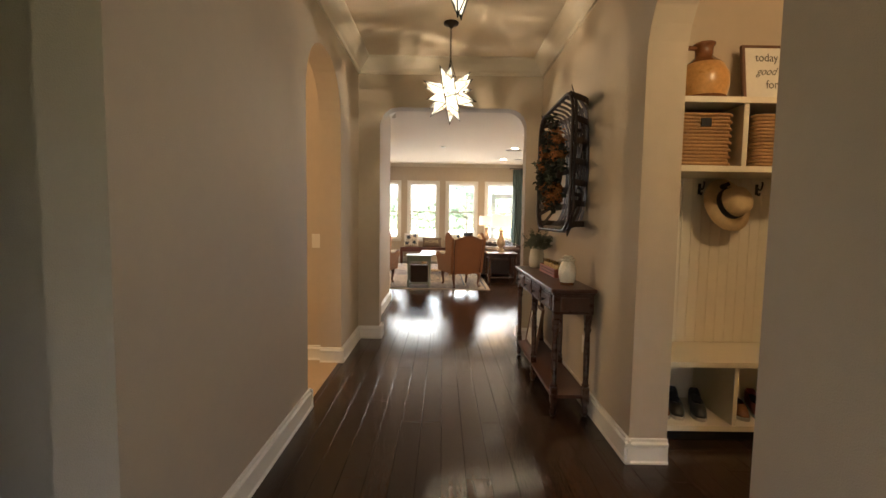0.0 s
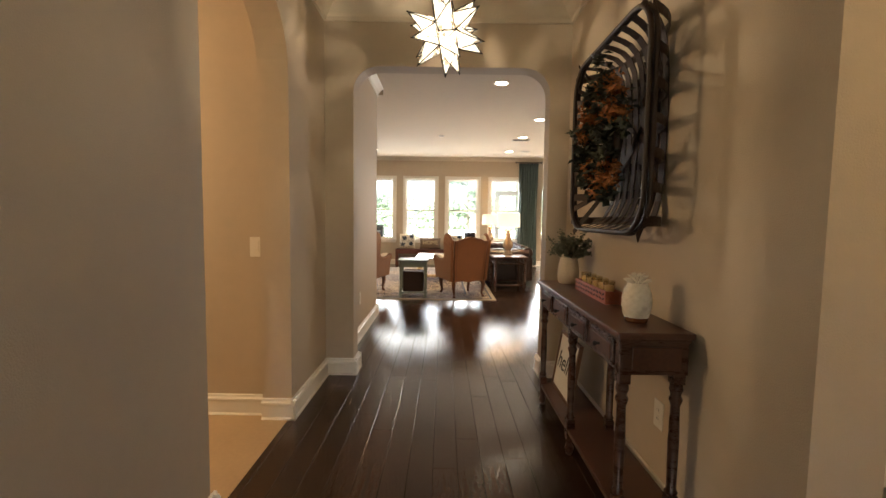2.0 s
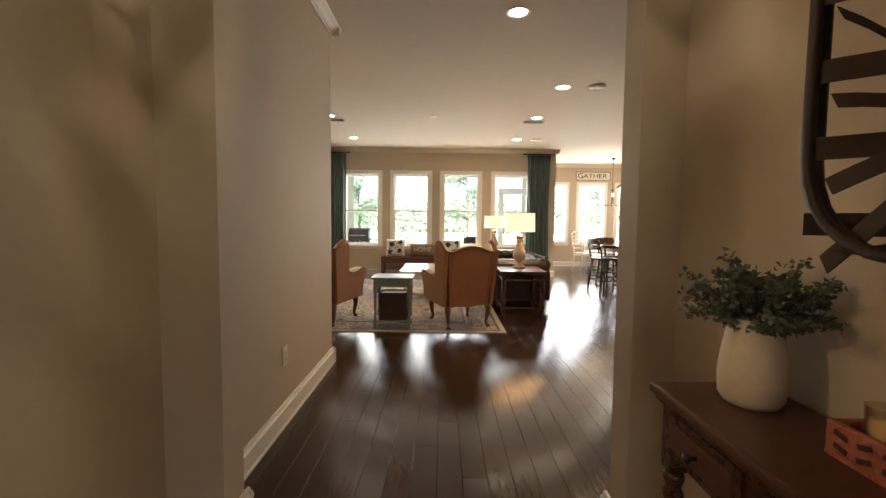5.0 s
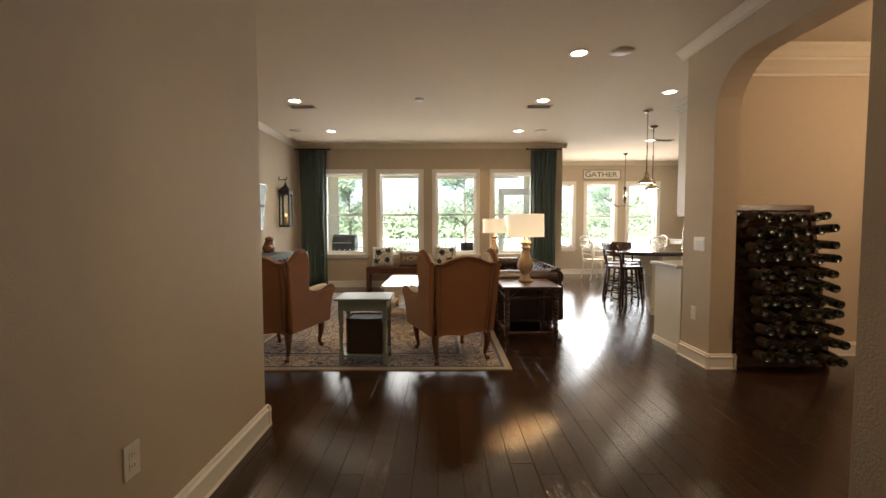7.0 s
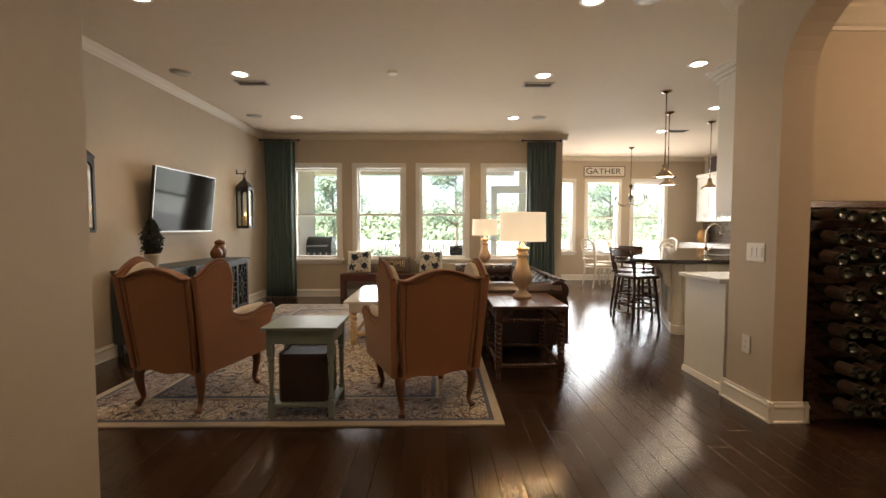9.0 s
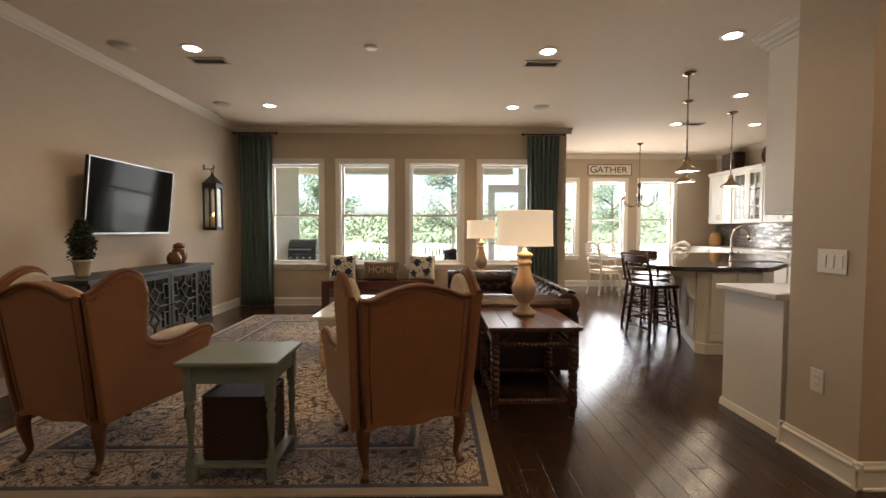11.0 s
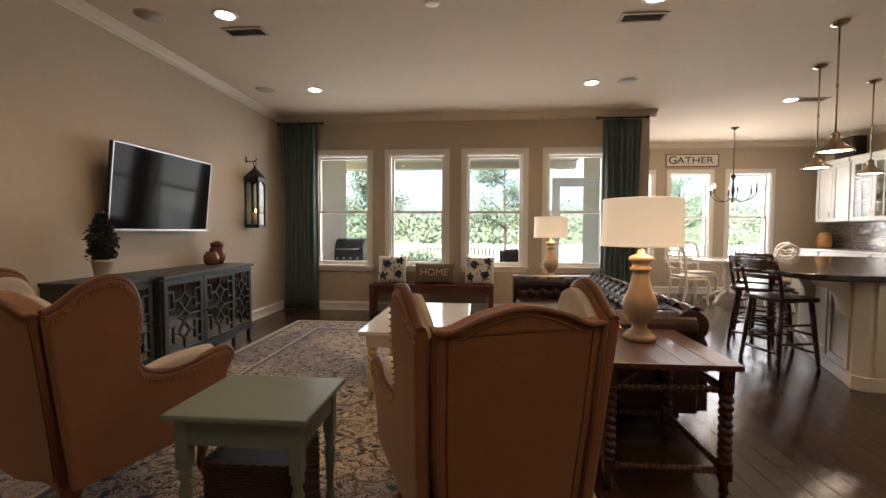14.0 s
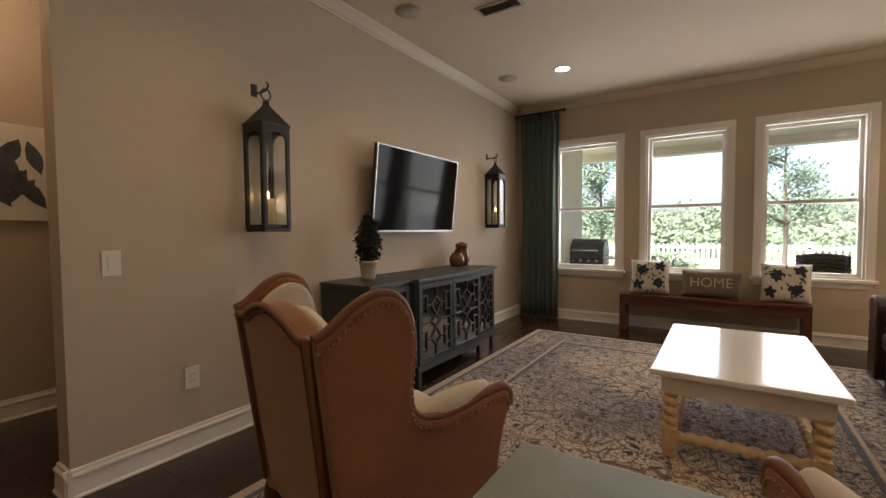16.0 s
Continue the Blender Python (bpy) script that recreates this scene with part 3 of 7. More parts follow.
# white picket fence
fence = thing("fence", "long white vinyl picket fence across the lawn", "fence")
FY = 26.0
bm = B()
pk = B()
box(pk, -0.035, 0.035, -0.012, 0.012, 0, 0.76, 0.008)
pme = bpy.data.meshes.new("picket")
pk.to_mesh(pme)
pk.free()
pme.materials.append(VINYL)
for i in range(-70, 110):
    o = new("picket", pme)
    o.parent = fence
    o.matrix_world = Matrix.Translation((i * 0.165, FY, -0.1))
for z in (0.0, 0.50):
    boxpart("rail", (-11.6, 18.2, FY + 0.014, FY + 0.06, z, z + 0.09), VINYL, fence, 0.006)
for i in range(-5, 8):
    bm = B()
    box(bm, i * 2.4 - 0.065, i * 2.4 + 0.065, FY + 0.014, FY + 0.144, -0.12, 0.72, 0.01)
    box(bm, i * 2.4 - 0.08, i * 2.4 + 0.08, FY, FY + 0.158, 0.72, 0.76, 0.012)
    part("post", bm, VINYL, fence)


def leaf_cloud(bm, rnd, centre, radii, count, size):
    """Many small bent leaves strewn through a ball."""
    for _ in range(count):
        v = Vector((rnd.gauss(0, 1), rnd.gauss(0, 1), rnd.gauss(0, 1))).normalized() * rnd.random() ** 0.4
        p = Vector(centre) + Vector((v.x * radii[0], v.y * radii[1], v.z * radii[2]))
        a = Vector((rnd.gauss(0, 1), rnd.gauss(0, 1), rnd.gauss(0, 0.6))).normalized()
        s = a.orthogonal().normalized() * size * rnd.uniform(0.25, 0.5)
        k = size * rnd.uniform(0.6, 1.3)
        up = a.cross(s).normalized() * size * 0.15
        q = [bm.verts.new(p), bm.verts.new(p + a * k * 0.5 + s + up), bm.verts.new(p + a * k), bm.verts.new(p + a * k * 0.5 - s + up)]
        bm.faces.new(q)


def tree(x, y, h, rad, seed, leaves=4600):
    rnd = random.Random(seed)
    t = thing("tree", "young leafy green tree on the lawn", "tree", at=Matrix.Translation((x, y, -0.12)))
    bm = B()
    trunk = [(0, 0, 0), (0.03, 0.02, h * 0.3), (-0.02, 0.04, h * 0.6), (0.02, 0, h * 0.95)]
    tube(bm, smooth_line(trunk, 5), [0.075 - 0.06 * i / 15 for i in range(16)], 8)
    tips = []
    for i in range(16):
        z = h * rnd.uniform(0.28, 0.9)
        a, l = rnd.uniform(0, 6.28), rad * rnd.uniform(0.5, 1.0) * (1.1 - z / h * 0.6)
        p1 = (math.cos(a) * l, math.sin(a) * l, z + l * 0.5)
        tube(bm, [(0, 0, z), (math.cos(a) * l * 0.5, math.sin(a) * l * 0.5, z + l * 0.32), p1], [0.028, 0.018, 0.006], 5)
        tips.append(p1)
        tips.append(tuple(0.6 * c for c in p1[:2]) + (z + l * 0.35,))
    part("trunk", bm, BARK, t)
    bm = B()
    for p in tips:
        leaf_cloud(bm, rnd, p, (rad * 0.32, rad * 0.32, rad * 0.26), leaves // len(tips), 0.09)
    part("crown", bm, TREELEAF, t)
    return t


tree(-3.3, 21.5, 4.2, 1.3, 3)
tree(1.35, 22.2, 4.6, 1.5, 7)
tree(9.0, 26.0, 4.5, 1.6, 11)
rnd = random.Random(5)
bm = B()
for i in range(150):
    x, y = rnd.uniform(-45, 70), rnd.uniform(31, 62)
    r = rnd.uniform(0.7, 1.7)
    leaf_cloud(bm, rnd, (x, y, r * 0.5 - 0.1), (r * 1.6, r * 1.2, r * 0.8), 260, 0.30)
tagged(part("shrubs", bm, BUSH), "dense green shrubs behind the fence", "shrubs", kind="stuff")
bm = B()
for i in range(150):
    x, y = rnd.uniform(-110, 150), rnd.uniform(90, 130)
    r = rnd.uniform(2.0, 4.2) * (1.5 if x > 12 else 1.0)
    leaf_cloud(bm, rnd, (x, y, r * 0.7), (r * 1.5, r, r), 240, 0.85)
tagged(part("far_trees", bm, BUSH), "distant green treeline", "trees", kind="stuff")
bm = B()
leaf_cloud(bm, rnd, (-1.3, 19.2, 0.25), (0.8, 0.5, 0.42), 1500, 0.09)
tagged(part("bush", bm, BUSH), "rounded green bush beside the porch", "bush")

# ---- floor ----
bm = B()
box(bm, -4.3, 7.2, -1.35, YW + 0.2, -0.12, -0.012)
box(bm, XJ - 0.2, 7.2, YW + 0.2, YN + 0.2, -0.12, -0.012)
floor = tagged(part("floor", bm, FLOOR_UNDER), "dark espresso hardwood floor with bevelled planks", "floor", kind="structure")
bm = B()
box(bm, -4.2, XL - 0.02, 2.74, 4.03, -0.011, 0.004)
tagged(part("floor_corridor", bm, TILE), "beige corridor floor", "floor", kind="structure")

# ---- living room: large furniture ----
# rug
RUGM = bpy.data.materials.new("patterned wool rug")
RUGM.use_nodes = True
nt = RUGM.node_tree
bs = nt.nodes["Principled BSDF"]
bs.inputs["Roughness"].default_value = 0.95
tc = nt.nodes.new("ShaderNodeTexCoord")


def node(kind, **inputs):
    n = nt.nodes.new(kind)
    for k, v in inputs.items():
        n.inputs[k.replace("_", " ")].default_value = v
    return n


def ramp_node(src, stops):
    r = nt.nodes.new("ShaderNodeValToRGB")
    r.color_ramp.interpolation = "LINEAR"
    while len(r.color_ramp.elements) < len(stops):
        r.color_ramp.elements.new(0.5)
    for el, (p, c) in zip(r.color_ramp.elements, stops):
        el.position, el.color = p, (*c, 1) if len(c) == 3 else (c[0], c[0], c[0], 1)
    nt.links.new(src, r.inputs[0])
    return r


def mixc(fac, a, b):
    m = nt.nodes.new("ShaderNodeMix")
    m.data_type = "RGBA"
    for sock, val in ((m.inputs[0], fac), (m.inputs[6], a), (m.inputs[7], b)):
        if isinstance(val, tuple):
            sock.default_value = (*val, 1)
        elif isinstance(val, float):
            sock.default_value = val
        else:
            nt.links.new(val, sock)
    return m.outputs[2]


warp = node("ShaderNodeTexNoise", Scale=3.5, Detail=3.0)
nt.links.new(tc.outputs["Object"], warp.inputs["Vector"])
wv = nt.nodes.new("ShaderNodeVectorMath")
wv.operation = "MULTIPLY_ADD"
wv.inputs[1].default_value = (0.22, 0.22, 0)
nt.links.new(warp.outputs["Color"], wv.inputs[0])
nt.links.new(tc.outputs["Object"], wv.inputs[2])
vor = node("ShaderNodeTexVoronoi", Scale=6.5)
vor.feature = "DISTANCE_TO_EDGE"
nt.links.new(wv.outputs[0], vor.inputs["Vector"])
vor2 = node("ShaderNodeTexVoronoi", Scale=13.0)
nt.links.new(wv.outputs[0], vor2.inputs["Vector"])
vor3 = node("ShaderNodeTexNoise", Scale=15.0, Detail=1.0, Distortion=3.0)
nt.links.new(wv.outputs[0], vor3.inputs["Vector"])
zone = node("ShaderNodeTexNoise", Scale=0.9, Detail=1.0)
nt.links.new(tc.outputs["Object"], zone.inputs["Vector"])
CREAM, NAVY, TAN, RUSTY, GREYB = (0.54, 0.44, 0.32), (0.035, 0.036, 0.05), (0.34, 0.26, 0.19), (0.14, 0.085, 0.065), (0.32, 0.275, 0.25)
ground_c = mixc(ramp_node(zone.outputs[0], [(0.44, (0,)), (0.56, (1,))]).outputs[0], CREAM, GREYB)
vine = ramp_node(vor.outputs["Distance"], [(0.02, (1,)), (0.04, (0,))]).outputs[0]
blob = ramp_node(vor2.outputs["Distance"], [(0.20, (1,)), (0.30, (0,))]).outputs[0]
swirl = ramp_node(vor3.outputs[0], [(0.45, (0,)), (0.47, (1,)), (0.51, (1,)), (0.53, (0,)), (0.60, (0,)), (0.62, (1,))]).outputs[0]
c1 = mixc(swirl, ground_c, NAVY)
c2 = mixc(vine, c1, RUSTY)
c3 = mixc(blob, c2, NAVY)
worn = node("ShaderNodeTexNoise", Scale=2.2, Detail=5.0)
nt.links.new(tc.outputs["Object"], worn.inputs["Vector"])
wfac = ramp_node(worn.outputs[0], [(0.45, (0,)), (0.75, (0.25,))]).outputs[0]
c4 = mixc(wfac, c3, TAN)
nt.links.new(c4, bs.inputs["Base Color"])
fuzz = node("ShaderNodeTexNoise", Scale=420.0)
nt.links.new(tc.outputs["Object"], fuzz.inputs["Vector"])
bp = nt.nodes.new("ShaderNodeBump")
bp.inputs["Strength"].default_value = 0.5
nt.links.new(fuzz.outputs[0], bp.inputs["Height"])
nt.links.new(bp.outputs[0], bs.inputs["Normal"])
RUGEDGE = mat("cream rug border", (0.42, 0.35, 0.26), 0.95, vary=0.12, scale=20, bump=0.5, bump_scale=300)
RUGBAND = mat("dark blue rug band", (0.09, 0.095, 0.12), 0.95, vary=0.6, scale=22, bump=0.5, bump_scale=300)
rug = thing("rug", "large faded blue and cream patterned oriental rug", "rug")
RX0, RX1, RY0, RY1 = -1.95, 1.035, 8.03, 12.37
boxpart("field", (RX0 + 0.09, RX1 - 0.09, RY0 + 0.09, RY1 - 0.09, 0, 0.011), RUGM, rug)
bm = B()
for d in ((RX0, RX1, RY0, RY0 + 0.06), (RX0, RX1, RY1 - 0.06, RY1), (RX0, RX0 + 0.06, RY0 + 0.06, RY1 - 0.06), (RX1 - 0.06, RX1, RY0 + 0.06, RY1 - 0.06)):
    box(bm, *d, 0, 0.012, 0.003)
part("border", bm, RUGEDGE, rug, "cream woven rug border")
for off, w, mt in ((0.06, 0.03, RUGBAND), (0.42, 0.022, RUGEDGE), (0.45, 0.03, RUGBAND)):
    bm = B()
    a0, a1, b0, b1 = RX0 + off, RX1 - off, RY0 + off, RY1 - off
    zt = 0.0118 if off < 0.1 else 0.0135
    for d in ((a0, a1, b0, b0 + w), (a0, a1, b1 - w, b1), (a0, a0 + w, b0 + w, b1 - w), (a1 - w, a1, b0 + w, b1 - w)):
        box(bm, *d, 0.001 if off < 0.1 else 0.0105, zt)
    part("band", bm, mt, rug)


def wing_chair(at):
    ch = thing("wing_chair", "caramel suede wingback armchair with walnut cabriole legs on the rug", "armchair", "wingback chairs", at=at)
    # outer back with a camel crest, leaning a little
    lean = Matrix.Translation((0, -0.27, 0.30)) @ Matrix.Rotation(radians(7), 4, "X")
    crest = smooth_line([(-0.30, 0.672), (-0.24, 0.668), (-0.14, 0.708), (0, 0.735), (0.14, 0.708), (0.24, 0.668), (0.30, 0.672)], 5)
    outline = [(-0.265, -0.02), (0.265, -0.02), (0.285, 0.3)] + crest[::-1] + [(-0.285, 0.3)]
    bm = B()
    slab(bm, outline, -0.045, 0.035, "y", 0.016, lean)
    back = part("backrest", bm, CARAMEL, ch, "caramel suede outer back")
    bm = B()
    slab(bm, [(u * 0.84, v * 0.93 + 0.02) for u, v in outline], 0.034, 0.10, "y", 0.03, lean)
    part("back_cushion", bm, CREAMFAB, ch, "cream linen inner back")
    bm = B()
    tube(bm, [tuple(lean @ Vector((u, -0.048, v))) for u, v in [(-0.268, 0.0), (-0.288, 0.3)] + crest + [(0.288, 0.3), (0.268, 0.0)]], 0.011, 8)
    part("piping", bm, PIPING, back)
    bm = B()
    tube(bm, [tuple(lean @ Vector((u * 0.86, -0.046, v * 0.95 + 0.012))) for u, v in [(-0.268, 0.0), (-0.288, 0.3)] + crest + [(0.288, 0.3), (0.268, 0.0)]], 0.0035, 5)
    part("seam", bm, PIPING, back)
    side = smooth_line([(-0.393, 0.965), (-0.35, 0.985), (-0.275, 1.045), (-0.195, 1.075), (-0.115, 1.045), (-0.075, 0.95), (-0.075, 0.84), (-0.08, 0.75), (-0.06, 0.675), (0.02, 0.635), (0.14, 0.635), (0.27, 0.66), (0.345, 0.665), (0.375, 0.635), (0.37, 0.60)], 4)
    low = [(0.345, 0.52), (0.325, 0.42), (0.32, 0.30), (-0.303, 0.28)]
    for sx, nm in ((1, "wing_side"), (-1, "wing_side")):
        m = Matrix.Translation((sx * 0.305, 0, 0)) @ Matrix.Rotation(radians(-sx * 4), 4, "Z") @ Matrix.Rotation(radians(sx * 3), 4, "Y")
        bm = B()
        slab(bm, side + low, *((-0.012, 0.036) if sx > 0 else (-0.036, 0.012)), "x", 0.012, m)
        wing = part(nm, bm, CARAMEL, ch)
        bm = B()
        inner = [(u * 0.93 - 0.012, v - 0.022) for u, v in side] + [(0.32, 0.50), (0.31, 0.44), (-0.26, 0.44)]
        slab(bm, inner, *((-0.055, -0.010) if sx > 0 else (0.010, 0.055)), "x", 0.02, m)
        part("inner_wing", bm, CREAMFAB, wing, "cream linen inner wing")
        bm = B()
        tube(bm, [tuple(m @ Vector((sx * 0.012, u, v + 0.004))) for u, v in side], [0.017] * (len(side) - 14) + [0.017 + 0.013 * k / 13 for k in range(14)], 8)
        part("wing_trim", bm, PIPING, wing)
        bm = B()
        for k in range(0, len(side) - 2):
            p = m @ Vector((sx * 0.038, side[k][0] * 0.98 - 0.004, side[k][1] - 0.026))
            bmesh.ops.create_icosphere(bm, subdivisions=1, radius=0.0055, matrix=Matrix.Translation(p))
        tagged(part("nailhead_trim", bm, BRASS, wing), kind="stuff")
        bm = B()
        arm = smooth_line([(sx * 0.30, -0.12, 0.60), (sx * 0.315, 0.05, 0.635), (sx * 0.325, 0.2, 0.65), (sx * 0.33, 0.30, 0.665)], 4)
        tube(bm, arm, [0.03 + 0.022 * math.sin(math.pi * k / (len(arm) - 1)) for k in range(len(arm))], 10)
        part("arm_pad", bm, CREAMFAB, wing, "cream linen arm pad")
        # cabriole legs
        for yy, dy in ((0.27, 0.05), (-0.25, -0.07)):
            bm = B()
            x = sx * 0.255
            pts = smooth_line([(x, yy, 0.33), (x + sx * 0.018, yy + dy * 0.6, 0.24), (x + sx * 0.012, yy + dy * 0.5, 0.14), (x, yy + dy * 0.4, 0.06), (x + sx * 0.012, yy + dy * 0.9, 0.018), (x + sx * 0.014, yy + dy, 0.012)], 4)
            rad = [0.038, 0.04, 0.04, 0.038, 0.036, 0.034, 0.031, 0.028, 0.025, 0.023, 0.021, 0.019, 0.018, 0.017, 0.018, 0.022, 0.025, 0.026, 0.025, 0.022, 0.018]
            tube(bm, pts, rad[:len(pts)], 10)
            part("leg", bm, CHWOOD, ch)
    bm = B()
    box(bm, -0.30, 0.30, -0.27, 0.33, 0.27, 0.37, 0.012)
    part("seat_frame", bm, CARAMEL, ch)
    bm = B()
    slab(bm, smooth_line([(-0.28, -0.27), (-0.285, 0.33), (0, 0.375), (0.285, 0.33), (0.28, -0.27)], 5), 0.37, 0.495, "z", 0.04)
    part("seat", bm, CREAMFAB, ch, "cream linen seat cushion")
    bm = B()
    apron = [(-0.27, 0.34), (0.27, 0.34)] + smooth_line([(0.27, 0.255), (0.16, 0.285), (0, 0.262), (-0.16, 0.285), (-0.27, 0.255)], 5)
    slab(bm, apron, 0.315, 0.345, "y", 0.006)
    part("apron", bm, CHWOOD, ch)
    bm = B()
    slab(bm, apron, -0.318, -0.288, "y", 0.006)
    part("apron", bm, CARAMEL, ch)
    return ch


CHAIR_SIZE = Matrix.Diagonal((0.96, 0.96, 0.955, 1))
c1 = wing_chair(pose(0.50, 8.495, 0.011, 0, 0, 21) @ CHAIR_SIZE)
copy_thing(c1, pose(-1.18, 8.565, 0.011, 0, 0, -15) @ Matrix.Diagonal((1, 1, 1.005, 1)))


def turned(bm, x, y, z0, z1, prof, seg=16):
    lathe(bm, [(r, z0 + (z1 - z0) * t) for r, t in prof], seg, Matrix.Translation((x, y, 0)))


# sage side table with a wicker box under it
gt = thing("side_table", "sage green painted side table with turned legs", "side table")
gx0, gx1, gy0, gy1, gz = -0.545, -0.05, 8.105, 8.51, 0.62
bm = B()
box(bm, gx0, gx1, gy0, gy1, gz - 0.022, gz, 0.007)
part("tabletop", bm, SAGE, gt)
bm = B()
for d in ((gx0 + 0.035, gx1 - 0.035, gy0 + 0.035, gy0 + 0.053), (gx0 + 0.035, gx1 - 0.035, gy1 - 0.053, gy1 - 0.035), (gx0 + 0.035, gx0 + 0.053, gy0 + 0.053, gy1 - 0.053), (gx1 - 0.053, gx1 - 0.035, gy0 + 0.053, gy1 - 0.053)):
    box(bm, *d, gz - 0.115, gz - 0.022)
part("apron", bm, SAGE, gt)
for x in (gx0 + 0.05, gx1 - 0.05):
    for y in (gy0 + 0.05, gy1 - 0.05):
        bm = B()
        box(bm, x - 0.021, x + 0.021, y - 0.021, y + 0.021, 0.42, gz - 0.024, 0.003)
        turned(bm, x, y, 0.13, 0.42, [(0.016, 0), (0.022, 0.06), (0.015, 0.12), (0.013, 0.3), (0.019, 0.62), (0.022, 0.74), (0.013, 0.83), (0.023, 0.9), (0.020, 1)])
        box(bm, x - 0.02, x + 0.02, y - 0.02, y + 0.02, 0.012, 0.13, 0.003)
        part("leg", bm, SAGE, gt)
bm = B()
box(bm, gx0 + 0.03, gx1 - 0.03, gy0 + 0.03, gy1 - 0.03, 0.085, 0.105, 0.004)
part("shelf", bm, SAGE, gt)


def basket(name, label, d, material, rows, parent_m=None, handle=True, category="basket", group=""):
    """An open box of woven cords: rows of waved bands round it, a rim and hand holes."""
    x0, x1, y0, y1, z0, z1 = d
    bk = thing(name, label, category, group)
    boxpart("liner", (x0 + 0.012, x1 - 0.012, y0 + 0.012, y1 - 0.012, z0 + 0.002, z1 - 0.012), DKWICKER, bk)
    bm = B()
    hgt = (z1 - z0) / rows
    for r in range(rows):
        z = z0 + (r + 0.5) * hgt
        pts = []
        for (ax, ay), (bx, by) in (((x0, y0), (x1, y0)), ((x1, y0), (x1, y1)), ((x1, y1), (x0, y1)), ((x0, y1), (x0, y0))):
            n = max(8, int(math.hypot(bx - ax, by - ay) / 0.021))
            nx, ny = (by - ay), -(bx - ax)
            l = math.hypot(nx, ny)
            for k in range(n):
                if k == 0:
                    continue
                t = k / n
                w = min(0.006, hgt * 0.3) * (1 if (k + r) % 2 else -1)
                hole = handle and ay == by and r >= rows - 4 and r < rows - 1 and abs(t - 0.5) < 0.11
                w = -0.010 if hole else w
                pts.append((ax + (bx - ax) * t + nx / l * w, ay + (by - ay) * t + ny / l * w, z))
        tube(bm, pts, [hgt * (0.66 if (q + r) % 2 else 0.44) for q in range(len(pts))], 5, closed=True)
    part("weave", bm, material, bk)
    if handle:
        # no hole is cut: a black block gives the shade of one
        boxpart("hand_hole_shade", ((x0 + x1) / 2 - 0.03, (x0 + x1) / 2 + 0.03, y0 - 0.012, y0 - 0.004, z1 - hgt * 4, z1 - hgt * 1.5), INK, bk, 0.002)
    return bk


basket("wicker_box", "dark brown lidded wicker box under the side table", (gx0 + 0.09, gx1 - 0.085, gy0 + 0.07, gy1 - 0.06, 0.106, 0.43), DKWICKER, 30, handle=False)

# end table with barley twist legs


def twist(bm, p0, p1, r=0.017, turns=9, off=0.007, seg=8):
    p0, p1 = Vector(p0), Vector(p1)
    d = (p1 - p0).normalized()
    a = d.orthogonal().normalized()
    b = d.cross(a)
    n = turns * 8
    for ph in (0, math.pi):
        pts = []
        for i in range(n + 1):
            t = i / n
            k = 2 * math.pi * turns * t / 1.0 + ph
            pts.append(p0.lerp(p1, t) + off * (math.cos(k) * a + math.sin(k) * b))
        tube(bm, pts, r * 0.72, seg)


def beads(bm, p0, p1, count, r0, r1, seg=12):
    """A barley twist bar: rows of rounded, slanting swellings."""
    p0, p1 = Vector(p0), Vector(p1)
    d = (p1 - p0).normalized()
    a = d.orthogonal().normalized()
    b = d.cross(a)
    n = count * 8
    rings = []
    for i in range(n + 1):
        t = i / n
        ring = []
        for j in range(seg):
            f = 2 * math.pi * j / seg
            w = abs(math.sin(math.pi * count * t + f * 0.5)) ** 0.8
            r = r0 + (r1 - r0) * w
            ring.append(bm.verts.new(p0.lerp(p1, t) + r * (math.cos(f) * a + math.sin(f) * b)))
        rings.append(ring)
    for q, s in zip(rings, rings[1:]):
        for j in range(seg):
            bm.faces.new((q[j], q[(j + 1) % seg], s[(j + 1) % seg], s[j])).smooth = True
    bm.faces.new(rings[0][::-1])
    bm.faces.new(rings[-1])


et = thing("end_table", "dark walnut end table with barley twist legs and stretchers", "end table")
ex0, ex1, ey0, ey1, ez = 1.06, 1.68, 8.81, 9.53, 0.625
bm = B()
for i in range(5):
    wq = (ex1 - ex0) / 5
    box(bm, ex0 + i * wq + 0.0006, ex0 + (i + 1) * wq - 0.0006, ey0, ey1, ez - 0.026, ez, 0.003)
part("tabletop", bm, TOPWOOD, et, "red brown plank table top")
legs = [(ex0 + 0.05, ey0 + 0.05), (ex1 - 0.05, ey0 + 0.05), (ex0 + 0.05, ey1 - 0.05), (ex1 - 0.05, ey1 - 0.05)]
for x, y in legs:
    bm = B()
    box(bm, x - 0.024, x + 0.024, y - 0.024, y + 0.024, ez - 0.12, ez - 0.026, 0.004)
    beads(bm, (x, y, 0.155), (x, y, ez - 0.12), 9, 0.021, 0.033)
    box(bm, x - 0.026, x + 0.026, y - 0.026, y + 0.026, 0.08, 0.165, 0.004)
    turned(bm, x, y, 0, 0.08, [(0.014, 0), (0.024, 0.3), (0.016, 0.6), (0.022, 0.9), (0.02, 1)])
    part("leg", bm, DARKWOOD, et)
for (a, b) in ((0, 1), (2, 3), (0, 2), (1, 3)):
    bm = B()
    beads(bm, (*legs[a], 0.12), (*legs[b], 0.12), 22, 0.011, 0.019)
    part("stretcher", bm, DARKWOOD, et)
    bm = B()
    beads(bm, (*legs[a], ez - 0.125), (*legs[b], ez - 0.125), 18, 0.011, 0.018)
    part("upper_stretcher", bm, DARKWOOD, et)
